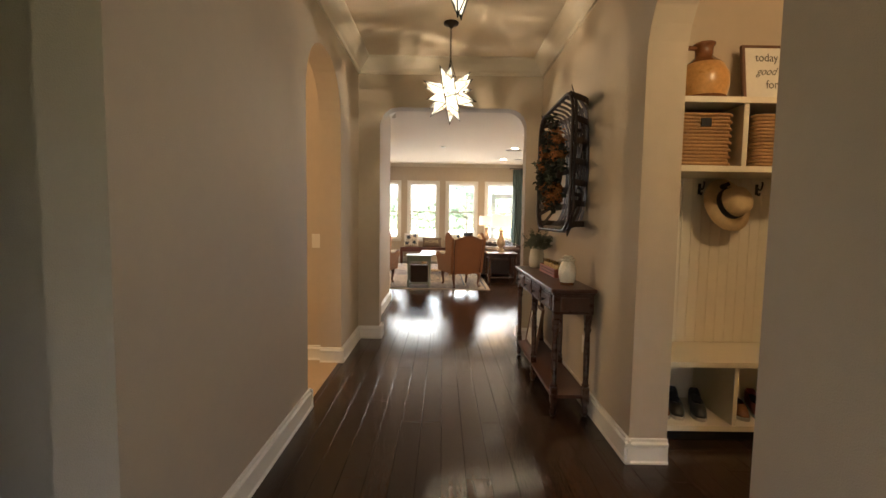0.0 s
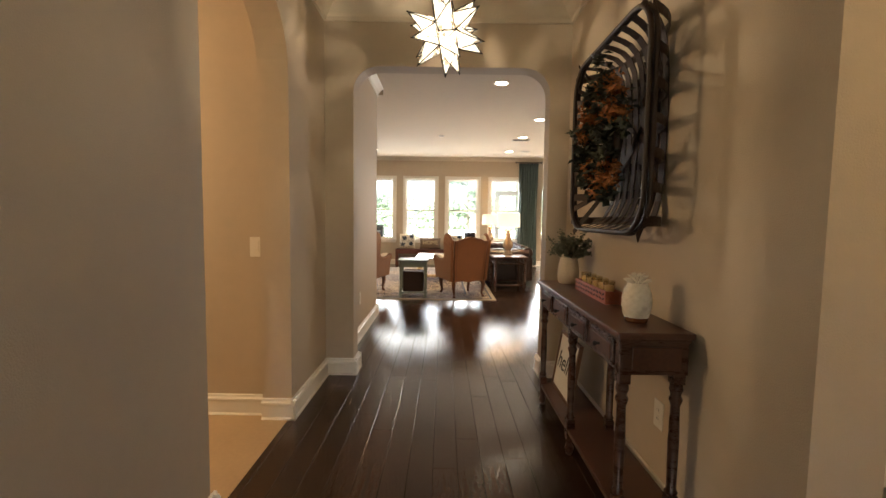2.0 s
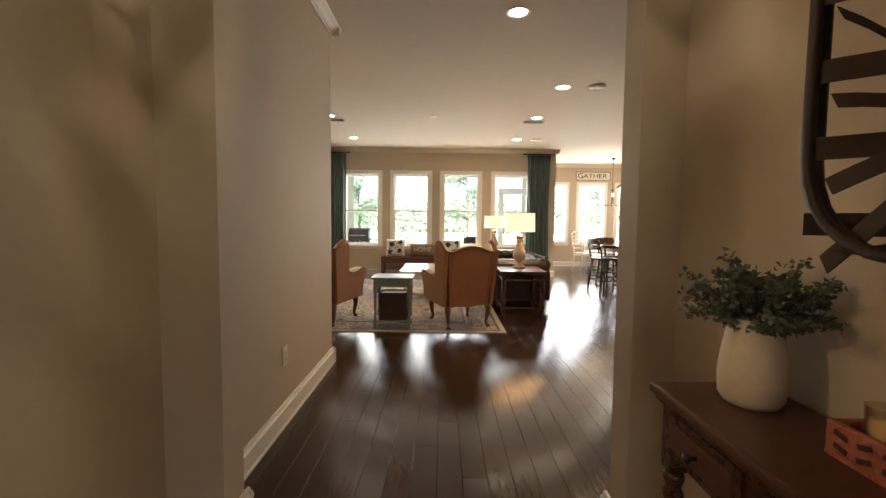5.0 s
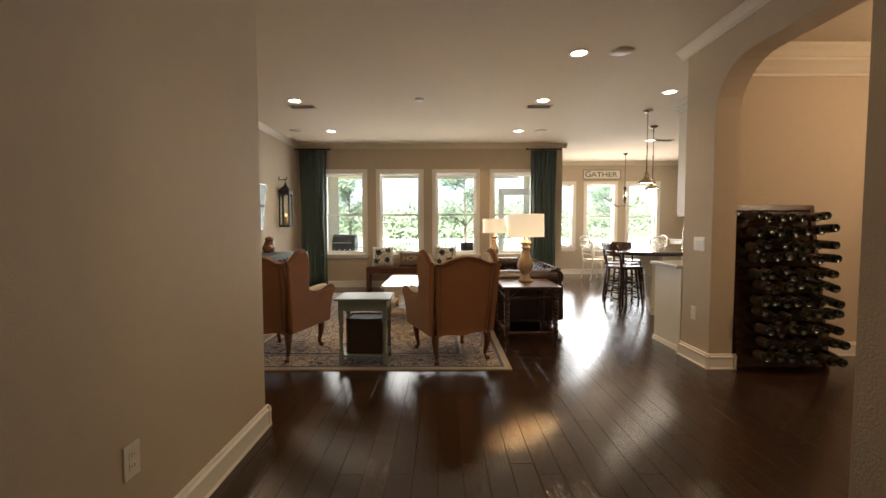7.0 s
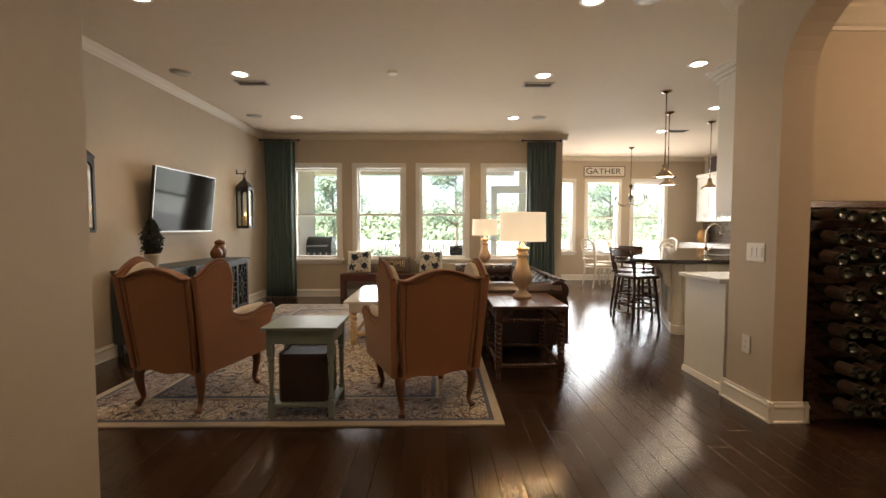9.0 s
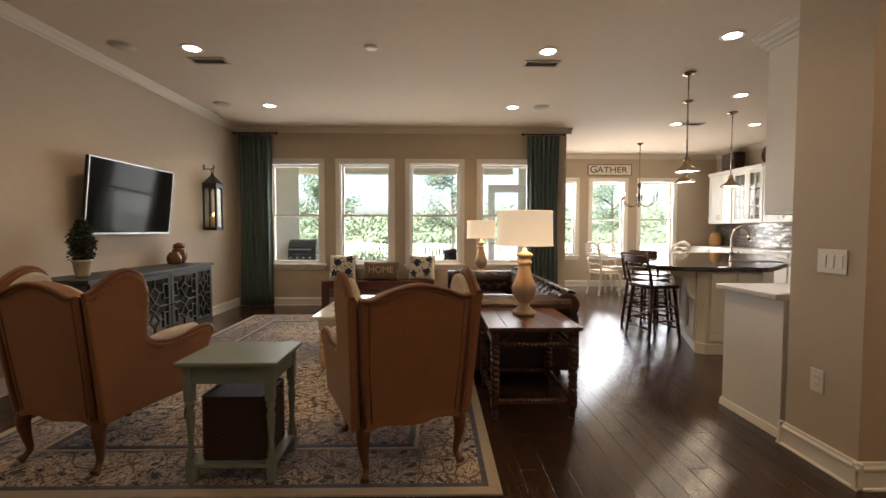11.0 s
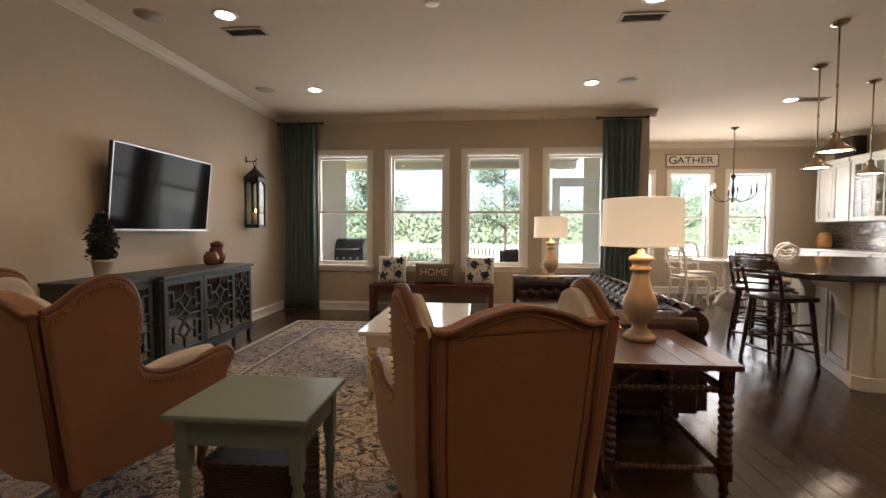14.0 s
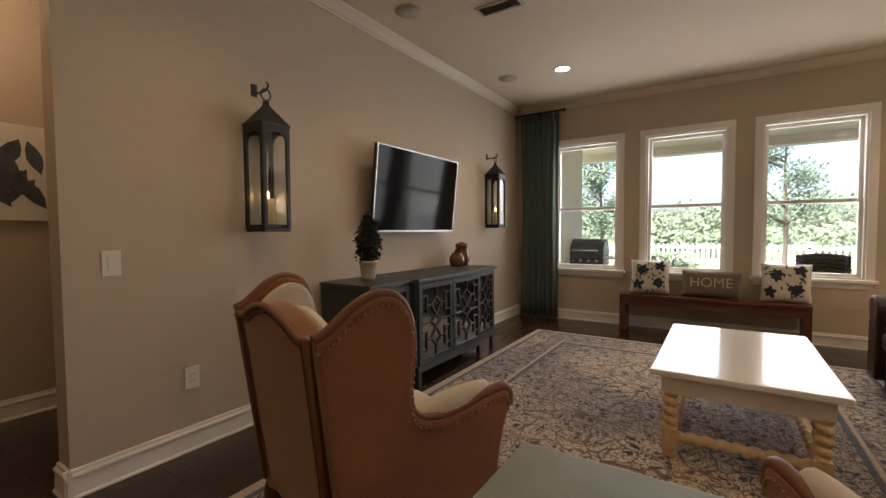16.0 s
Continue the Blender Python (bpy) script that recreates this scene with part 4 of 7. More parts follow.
for x, y in legs:
    s = 1 if x < 1.36 else -1
    boxpart("brace", (-0.008, 0.008, -0.01, 0.01, -0.09, 0.09), DARKWOOD, et, 0.002, m=Matrix.Translation((x + s * 0.085, y, ez - 0.085)) @ Matrix.Rotation(radians(s * 52), 4, "Y"))

# coffee table
ct = thing("coffee_table", "white topped coffee table with twisted limed wood legs", "coffee table")
cx0, cx1, cy0, cy1, cz = -0.385, 0.41, 9.82, 11.10, 0.495
boxpart("tabletop", (cx0, cx1, cy0, cy1, cz - 0.032, cz), WHITETOP, ct, 0.008)
bm = B()
for d in ((cx0 + 0.05, cx1 - 0.05, cy0 + 0.05, cy0 + 0.075), (cx0 + 0.05, cx1 - 0.05, cy1 - 0.075, cy1 - 0.05), (cx0 + 0.05, cx0 + 0.075, cy0 + 0.075, cy1 - 0.075), (cx1 - 0.075, cx1 - 0.05, cy0 + 0.075, cy1 - 0.075)):
    box(bm, *d, cz - 0.13, cz - 0.032)
part("apron", bm, WHITEPAINT, ct)
for x in (cx0 + 0.09, cx1 - 0.09):
    for y in (cy0 + 0.09, cy1 - 0.09):
        bm = B()
        turned(bm, x, y, 0.012, 0.075, [(0.024, 0), (0.036, 0.4), (0.03, 0.8), (0.032, 1)], 18)
        box(bm, x - 0.036, x + 0.036, y - 0.036, y + 0.036, 0.075, 0.175, 0.005)
        beads(bm, (x, y, 0.17), (x, y, cz - 0.12), 4, 0.024, 0.042, 16)
        part("leg", bm, WOODLEG, ct)
for a, b in (((cx0 + 0.09, cy0 + 0.09), (cx0 + 0.09, cy1 - 0.09)), ((cx1 - 0.09, cy0 + 0.09), (cx1 - 0.09, cy1 - 0.09)), ((cx0 + 0.09, cy0 + 0.09), (cx1 - 0.09, cy0 + 0.09))):
    bm = B()
    beads(bm, (*a, 0.13), (*b, 0.13), 14 if a[0] == b[0] else 9, 0.018, 0.032)
    part("stretcher", bm, WOODLEG, ct)

# window bench with cushions
bn = thing("bench", "dark mahogany bench under the windows", "bench")
bx0, bx1, by0, by1, bz = -1.115, 0.69, 12.90, 13.16, 0.445
boxpart("bench_top", (bx0, bx1, by0, by1, bz - 0.035, bz), BENCHWOOD, bn, 0.006)
boxpart("apron", (bx0 + 0.06, bx1 - 0.06, by0 + 0.02, by0 + 0.045, bz - 0.13, bz - 0.035), BENCHWOOD, bn)
for x in (bx0, bx1 - 0.07):
    boxpart("leg", (x, x + 0.07, by0 + 0.01, by1 - 0.01, 0, bz - 0.035), BENCHWOOD, bn, 0.004)

# ---- living room: sofa, lamps, wall things ----
def sofa():
    s = thing("sofa", "dark brown tufted leather chesterfield sofa", "sofa")
    x0, x1, y0, y1 = 0.88, 1.90, 9.56, 11.90
    boxpart("base", (x0 + 0.06, x1 - 0.06, y0 + 0.05, y1 - 0.05, 0.10, 0.34), LEATHER, s, 0.02)
    n = 3
    w = (y1 - y0 - 0.42) / n
    for i in range(n):
        bm = B()
        box(bm, x0 + 0.02, x1 - 0.28, y0 + 0.21 + i * w + 0.004, y0 + 0.21 + (i + 1) * w - 0.004, 0.34, 0.47, 0.035)
        part("seat_cushion", bm, LEATHER, s, smooth=True)
    prof = [(-0.02, 0.10), (0.16, 0.10), (0.165, 0.50)] + [(0.085 + 0.105 * math.cos(a), 0.615 + 0.105 * math.sin(a)) for a in [radians(d) for d in range(-40, 221, 20)]] + [(-0.015, 0.5)]
    for yy, sg in ((y0, 1), (y1, -1)):
        bm = B()
        slab(bm, [(yy + sg * u, v) for u, v in prof], x0, x1 - 0.06, "x", 0.012)
        arm = part("arm", bm, LEATHER, s)
        bm = B()
        for a in range(-40, 221, 14):
            p = (x0 - 0.002, yy + sg * (0.085 + 0.092 * math.cos(radians(a))), 0.615 + 0.092 * math.sin(radians(a)))
            bmesh.ops.create_icosphere(bm, subdivisions=1, radius=0.006, matrix=Matrix.Translation(p))
        part("nailheads", bm, BRASS, arm)
    bm = B()
    slab(bm, [(x1 - u, v + 0.02 * (v > 0.3)) for u, v in prof], y0 + 0.02, y1 - 0.02, "y", 0.012)
    part("backrest", bm, LEATHER, s)

    def tufts(name, origin, du, dv, nrm, nu, nv):
        """A buttoned panel: a grid pushed in at staggered buttons."""
        bm2 = B()
        NU, NV = nu * 8, nv * 8
        grid = []
        for i in range(NU + 1):
            row = []
            for j in range(NV + 1):
                u, v = i / 8, j / 8
                k = min(math.hypot(u - a - 0.5 * (b % 2), (v - b) * 1.0) for a in range(-1, nu + 1) for b in range(int(v), int(v) + 2))
                fold = min(abs(((u + v / 2) % 1) - 0), abs(1 - ((u + v / 2) % 1)), abs((u - v / 2) % 1), abs(1 - ((u - v / 2) % 1)))
                d = 0.040 * min(1, k * 1.7) - 0.014 * math.exp(-(fold / 0.09) ** 2)
                row.append(bm2.verts.new(Vector(origin) + Vector(du) * (i / NU) + Vector(dv) * (j / NV) + Vector(nrm) * d))
            grid.append(row)
        for i in range(NU):
            for j in range(NV):
                bm2.faces.new((grid[i][j], grid[i + 1][j], grid[i + 1][j + 1], grid[i][j + 1])).smooth = True
        bmesh.ops.recalc_face_normals(bm2, faces=bm2.faces)
        return part(name, bm2, LEATHER, s)
    tufts("tufted_back", (x1 - 0.19, y0 + 0.2, 0.46), (0, y1 - y0 - 0.4, 0), (0.05, 0, 0.29), (-1, 0, 0.25), 12, 3)
    tufts("tufted_back_roll", (x1 - 0.13, y0 + 0.04, 0.735), (0, y1 - y0 - 0.08, 0), (0.12, 0, -0.03), (0, 0, 1), 13, 1)
    for yy, sg in ((y0 + 0.17, 1), (y1 - 0.17, -1)):
        tufts("tufted_arm", (x0 + 0.04, yy, 0.46), (0.86, 0, 0), (0, -sg * 0.04, 0.24), (0, sg, 0.2), 6, 2)
    for x in (x0 + 0.1, x1 - 0.14):
        for y in (y0 + 0.12, y1 - 0.12):
            bm = B()
            lathe(bm, [(0.022, 0), (0.034, 0.03), (0.03, 0.06), (0.036, 0.10)], 14, Matrix.Translation((x, y, 0)))
            part("foot", bm, DARKWOOD, s)


sofa()
copy_thing(et, Matrix.Translation((0, 3.13, 0)))


def table_lamp(x, y, z):
    l = thing("table_lamp", "lit drum shade lamp on a bleached turned wood base", "lamp", "table lamps", at=Matrix.Translation((x, y, z)) @ Matrix.Scale(0.96, 4))
    bm = B()
    lathe(bm, [(0.0, 0), (0.088, 0), (0.09, 0.018), (0.082, 0.03), (0.066, 0.036), (0.062, 0.05), (0.045, 0.062), (0.038, 0.085), (0.046, 0.10), (0.062, 0.115), (0.088, 0.155), (0.097, 0.195), (0.09, 0.235), (0.07, 0.275), (0.056, 0.32), (0.045, 0.375), (0.041, 0.395), (0.058, 0.402), (0.060, 0.415), (0.047, 0.422), (0.047, 0.45), (0.064, 0.458), (0.066, 0.475), (0.05, 0.485), (0.022, 0.495), (0.016, 0.52)], 32)
    part("base", bm, LAMPWOOD, l)
    bm = B()
    lathe(bm, [(0.009, 0.52), (0.009, 0.80), (0.004, 0.805)], 10)
    lathe(bm, [(0.012, 0.806), (0.014, 0.818), (0.006, 0.83)], 10)
    part("stem", bm, STEEL, l)
    bm = B()
    r = lathe(bm, [(0.219, 0.545), (0.2175, 0.547), (0.212, 0.803), (0.2135, 0.805)], 48, cap=False)
    part("shade", bm, SHADE, l, "glowing cream drum shade")
    for z0, rr in ((0.546, 0.219), (0.804, 0.2135)):
        bm = B()
        lathe(bm, [(rr - 0.003, z0 - 0.006), (rr + 0.0015, z0 - 0.006), (rr + 0.0015, z0 + 0.006), (rr - 0.003, z0 + 0.006)], 48, cap=False)
        part("shade_trim", bm, SHADE, l)
    bm = B()
    bmesh.ops.create_uvsphere(bm, u_segments=12, v_segments=8, radius=0.03, matrix=Matrix.Translation((0, 0, 0.67)))
    part("bulb", bm, EMBER, l, smooth=True)
    lamp("table_lamp_glow", "POINT", (x + 0.05, y, z + 0.645), LAMP_W, (1.0, 0.70, 0.38), 0.05)
    return l


table_lamp(1.385, 9.27, ez)
table_lamp(1.38, 12.3, ez)

# television on an arm
tv = thing("television", "flat black television with a silver bezel, tilted from the wall", "television")
TVM = Matrix.Translation((-2.435, 10.60, 1.577)) @ Matrix.Rotation(radians(6), 4, "Y")
boxpart("body", (-0.028, 0.006, -0.617, 0.617, -0.358, 0.358), BLACKMETAL, tv, 0.004, m=TVM)
bm = B()
for d in ((-0.617, 0.617, 0.350, 0.358), (-0.617, 0.617, -0.362, -0.346), (-0.617, -0.609, -0.346, 0.350), (0.609, 0.617, -0.346, 0.350)):
    box(bm, 0.004, 0.012, *d, m=TVM)
part("bezel", bm, SILVER, tv, "thin silver bezel")
boxpart("screen", (0.006, 0.009, -0.609, 0.609, -0.346, 0.350), SCREEN, tv, m=TVM, label="glossy dark screen")
boxpart("wall_mount", (-0.14, -0.028, -0.2, 0.2, -0.12, 0.12), BLACKMETAL, tv, 0.004, m=TVM)


def lantern(y, z):
    x = -2.455
    l = thing("wall_lantern", "tall black metal lantern with a candle hanging on a hook", "lantern", "wall lanterns", at=Matrix.Translation((x, y, z)) @ Matrix.Scale(0.98, 4))
    w = 0.095
    bm = B()
    box(bm, -w, w, -w, w, 0, 0.022, 0.004)
    box(bm, -w + 0.012, w - 0.012, -w + 0.012, w - 0.012, 0.022, 0.045, 0.004)
    part("base", bm, BLACKMETAL, l)
    for sx in (-1, 1):
        for sy in (-1, 1):
            boxpart("corner_post", (sx * w - 0.018 * (sx > 0), sx * w + 0.018 * (sx < 0), sy * w - 0.018 * (sy > 0), sy * w + 0.018 * (sy < 0), 0.02, 0.66), BLACKMETAL, l, 0.002)
    for ax in (0, 1):
        for s in (-1, 1):
            bm = B()
            arch = [(-w, 0.66), (-w, 0.52)] + [(-w + 0.026 + 0.0 + (w - 0.026) - (w - 0.026) * math.cos(radians(a)), 0.57 + 0.05 * math.sin(radians(a))) for a in range(0, 181, 20)] + [(w, 0.52), (w, 0.66)]
            slab(bm, arch, s * w - 0.006, s * w + 0.004, "x" if ax == 0 else "y")
            slab(bm, [(-w, 0.02), (-w + 0.023, 0.02), (-w + 0.023, 0.57), (-w, 0.57)], s * w - 0.005, s * w + 0.003, "x" if ax == 0 else "y")
            slab(bm, [(w, 0.02), (w - 0.023, 0.02), (w - 0.023, 0.57), (w, 0.57)], s * w - 0.005, s * w + 0.003, "x" if ax == 0 else "y")
            part("side_frame", bm, BLACKMETAL, l)
            g = boxpart("pane", ((s * (w - 0.009) - 0.001, s * (w - 0.009) + 0.001, -w + 0.014, w - 0.014) if ax == 0 else (-w + 0.014, w - 0.014, s * (w - 0.009) - 0.001, s * (w - 0.009) + 0.001)) + (0.045, 0.63), GLASS, l)
            g.visible_shadow = False
    bm = B()
    r4 = [(w * 1.52, 0.655), (w * 1.52, 0.672), (w * 1.3, 0.69), (w * 0.75, 0.745), (0.03, 0.785), (0.02, 0.80), (0.02, 0.82), (0.008, 0.83)]
    lathe(bm, r4, 4, Matrix.Rotation(radians(45), 4, "Z"))
    for fc in bm.faces:
        fc.smooth = False
    part("roof", bm, BLACKMETAL, l)
    bm = B()
    tube(bm, [(0, 0.034 * math.cos(a), 0.862 + 0.036 * math.sin(a)) for a in [k * math.pi / 8 for k in range(16)]], 0.005, 6, closed=True)
    part("ring", bm, BLACKMETAL, l)
    bm = B()
    lathe(bm, [(0.0, 0.045), (0.040, 0.045), (0.040, 0.205), (0.034, 0.21), (0.0, 0.207)], 20, cap=False)
    candle = part("candle", bm, WAX, l, "cream pillar candle")
    bm = B()
    lathe(bm, [(0.002, 0.207), (0.008, 0.222), (0.007, 0.235), (0.001, 0.255)], 8)
    part("flame", bm, FLAME, candle)
    bm = B()
    box(bm, -0.128, -0.118, -0.022, 0.022, 0.87, 0.95, 0.003)
    tube(bm, smooth_line([(-0.12, 0, 0.89), (-0.06, 0, 0.885), (0.0, 0, 0.89), (0.028, 0, 0.915), (0.01, 0, 0.935)], 4), 0.007, 6)
    part("hook", bm, BLACKMETAL, l)
    return l


l1 = lantern(9.03, 1.225)
copy_thing(l1, Matrix.Translation((-2.455, 12.23, 1.255)))


def plate(name, label, x, y, z, w, h, nrm, kind="switch", gangs=1):
    """A wall plate; nrm is the axis and sign of the wall face."""
    p = thing(name, label, kind)
    ax, sg = nrm
    def dims(u0, u1, z0, z1, t0, t1):
        a, b = sorted((t0 * sg, t1 * sg))
        return (x + a, x + b, y + u0, y + u1, z + z0, z + z1) if ax == "x" else (x + u0, x + u1, y + a, y + b, z + z0, z + z1)
    boxpart("plate", dims(-w / 2, w / 2, -h / 2, h / 2, 0, 0.006), PLASTIC, p, 0.002)
    for g in range(gangs):
        c0 = (g - (gangs - 1) / 2) * 0.046
        if kind == "switch":
            boxpart("rocker", dims(c0 - 0.016, c0 + 0.016, -0.033, 0.033, 0.005, 0.0095), PLASTIC, p, 0.002)
        else:
            for dz in (-0.02, 0.02):
                soc = boxpart("socket", dims(c0 - 0.017, c0 + 0.017, dz - 0.014, dz + 0.014, 0.005, 0.008), PLASTIC, p, 0.002)
                for du in (-0.006, 0.006):
                    boxpart("slot", dims(c0 + du - 0.001, c0 + du + 0.001, dz - 0.004, dz + 0.006, 0.0075, 0.0085), INK, soc)
    return p


plate("light_switch", "white light switch plate near the wall end", XTV, 8.24, 1.076, 0.08, 0.125, ("x", 1))
plate("wall_outlet", "white power outlet above the baseboard", XTV, 8.60, 0.406, 0.08, 0.125, ("x", 1), "outlet")
plate("triple_switch", "white triple light switch plate on the pier", 2.775, 8.24, 1.10, 0.165, 0.125, ("x", -1), "switch", 3)
plate("wall_outlet", "white power outlet low on the pier", 2.775, 8.30, 0.452, 0.078, 0.125, ("x", -1), "outlet")
plate("wall_outlet", "white power outlet on the passage wall", -0.70, 5.83, 0.425, 0.078, 0.125, ("x", 1), "outlet")
plate("light_switch", "white light switch plate in the side corridor", -1.0, 4.03, 1.09, 0.078, 0.125, ("y", -1))
plate("wall_outlet", "white power outlet under the console table", XR, 3.20, 0.42, 0.078, 0.125, ("x", -1), "outlet")
plate("wall_outlet", "white power outlet on the nook wall", 3.3, YN, 0.42, 0.078, 0.125, ("y", -1), "outlet")


# sideboard with fretwork doors
def fret_door(parent, y0, y1, x, z0, z1, knob):
    bm = B()
    f = 0.042
    for d in ((y0, y0 + f, z0, z1), (y1 - f, y1, z0, z1), (y0 + f, y1 - f, z0, z0 + f), (y0 + f, y1 - f, z1 - f, z1)):
        box(bm, x - 0.018, x, *d)
    door = part("door", bm, GREYBLUE, parent)
    boxpart("mirror_panel", (x - 0.018, x - 0.014, y0 + f, y1 - f, z0 + f, z1 - f), MIRRORM, door, label="smoky mirror behind the fretwork")
    bm = B()
    cy, w, hh, zc = (y0 + y1) / 2, (y1 - y0) / 2 - f, (z1 - z0) / 2 - f, (z0 + z1) / 2
    t = 0.007

    def bar(u0, v0, u1, v1):
        p0, p1 = Vector((x - 0.009, cy + u0 * w, zc + v0 * hh)), Vector((x - 0.009, cy + u1 * w, zc + v1 * hh))
        d = p1 - p0
        m = Matrix.Translation((p0 + p1) / 2) @ Vector((0, 0, 1)).rotation_difference(d.normalized()).to_matrix().to_4x4()
        box(bm, -0.005, 0.005, -t, t, -d.length / 2 - t * 0.7, d.length / 2 + t * 0.7, m=m)
    for s in (1, -1):
        bar(0, s, 0, s * 0.72)
        for k in (1, -1):
            bar(0, s * 0.72, k * 0.34, s * 0.5)
            bar(k * 0.34, s * 0.5, 0, s * 0.18)
            bar(k * 0.34, s * 0.5, k * 0.66, s * 0.5)
            bar(k * 0.66, s * 0.5, k * 0.66, s * 0.78)
            bar(k * 0.66, s * 0.78, k * 1.0, s * 0.78)
            bar(k * 0.66, s * 0.5, k * 0.66, s * 0.26)
            bar(k * 0.66, s * 0.26, k * 1.0, s * 0.26)
            bar(0, s * 0.18, k * 0.36, 0)
    for k in (1, -1):
        bar(k * 0.36, 0, k * 1.0, 0)
    part("fretwork", bm, GREYBLUE, door)
    bm = B()
    yk = y1 - 0.02 if knob > 0 else y0 + 0.02
    lathe(bm, [(0.006, 0), (0.006, 0.012), (0.014, 0.018), (0.012, 0.028), (0.002, 0.032)], 12, Matrix.Translation((x, yk, zc)) @ Matrix.Rotation(radians(90), 4, "Y"))
    part("knob", bm, BLACKMETAL, door)


sb = thing("sideboard", "slate blue grey sideboard with fretwork mirrored doors", "sideboard")
ZT = 0.855
for y0, y1, xf in ((9.51, 9.97, -2.06), (9.97, 10.99, -2.00), (10.99, 11.41, -2.06)):
    bm = B()
    box(bm, XTV + 0.035, xf - 0.02, y0, y1, 0.13, ZT - 0.03)
    part("carcass", bm, GREYBLUE, sb)
    boxpart("top", (XTV + 0.035, xf + 0.015, y0 - (0.015 if xf < -2.03 else -0.0), y1 + (0.015 if xf < -2.03 else 0.0), ZT - 0.029, ZT - (0.0 if xf > -2.03 else 0.001)), GREYBLUE, sb, 0.004)
    boxpart("bottom_rail", (xf - 0.03, xf, y0, y1, 0.13, 0.18), GREYBLUE, sb, 0.003)
for y0, y1, xf, k in ((9.53, 9.95, -2.06, 1), (9.99, 10.475, -2.00, 1), (10.485, 10.97, -2.00, -1), (11.01, 11.39, -2.06, -1)):
    fret_door(sb, y0, y1, xf, 0.185, ZT - 0.04, k)
for y, xf in ((9.53, -2.08), (9.98, -2.005), (10.95, -2.005), (11.37, -2.08)):
    for x in (xf - 0.03, XTV + 0.05):
        boxpart("leg", (x, x + 0.035, y, y + 0.035, 0, 0.13), GREYBLUE, sb, 0.003)

# things on the sideboard
rnd = random.Random(9)
tp = thing("topiary", "small dark green cone topiary in a cream pot", "plant", at=Matrix.Translation((-2.33, 9.79, ZT)))
bm = B()
lathe(bm, [(0.0, 0), (0.048, 0), (0.052, 0.02), (0.068, 0.125), (0.074, 0.13), (0.074, 0.145), (0.062, 0.145), (0.058, 0.12), (0.0, 0.118)], 24, cap=False)
part("pot", bm, POT, tp)
bm = B()
for k in range(26):
    z = 0.15 + 0.33 * k / 26
    r = 0.092 * math.sin(math.pi * (0.25 + 0.72 * k / 26)) + 0.008
    leaf_cloud(bm, rnd, (0, 0, z), (r, r, 0.025), 75, 0.03)
part("foliage", bm, LEAF, tp)


def jar(name, label, x, y, z, prof, material, lid=None):
    j = thing(name, label, "jar", at=Matrix.Translation((x, y, z)))
    bm = B()
    lathe(bm, prof, 24)
    part("body", bm, material, j)
    if lid:
        bm = B()
        lathe(bm, lid, 24)
        part("lid", bm, material, j)
    return j


jar("ceramic_jar", "dark brown glazed round jar on the sideboard", -2.38, 11.17, ZT, [(0.055, 0), (0.075, 0.03), (0.08, 0.07), (0.07, 0.11), (0.05, 0.125), (0.055, 0.14)], TERRA)
jar("tall_jar", "tall mottled brown glazed jar with a round lid", -2.40, 11.30, ZT, [(0.06, 0), (0.082, 0.05), (0.085, 0.12), (0.07, 0.17), (0.055, 0.185)], TERRA, [(0.06, 0.186), (0.07, 0.20), (0.06, 0.23), (0.02, 0.245), (0.015, 0.25)])


def cushion(name, label, x, y, z, w, h, material, lean=18, depth=0.13, rz=0):
    c = thing(name, label, "cushion", at=pose(x, y, z, -lean, 0, rz))
    bm = B()
    n = 14
    fr, bk = [], []
    for i in range(n + 1):
        fa, ba = [], []
        for j in range(n + 1):
            u, v = 2 * i / n - 1, 2 * j / n - 1
            puff = ((1 - u ** 4) * (1 - v ** 4)) ** 0.55
            pin = 1 - 0.07 * (1 - abs(u)) * abs(v) ** 6 - 0.0
            pv = 1 - 0.07 * (1 - abs(v)) * abs(u) ** 6
            px, pz = u * w / 2 * pv, h / 2 + v * h / 2 * pin
            fa.append(bm.verts.new((px, -depth / 2 * puff - 0.003, pz)))
            ba.append(bm.verts.new((px, depth / 2 * puff + 0.003, pz)))
        fr.append(fa)
        bk.append(ba)
    for i in range(n):
        for j in range(n):
            bm.faces.new((fr[i][j], fr[i + 1][j], fr[i + 1][j + 1], fr[i][j + 1])).smooth = True
            bm.faces.new((bk[i][j], bk[i][j + 1], bk[i + 1][j + 1], bk[i + 1][j])).smooth = True
    rim = [(i, 0) for i in range(n)] + [(n, j) for j in range(n)] + [(i, n) for i in range(n, 0, -1)] + [(0, j) for j in range(n, 0, -1)]
    for (a, b), (c2, d2) in zip(rim, rim[1:] + rim[:1]):
        bm.faces.new((fr[a][b], bk[a][b], bk[c2][d2], fr[c2][d2]))
    part("cover", bm, material, c)
    return c


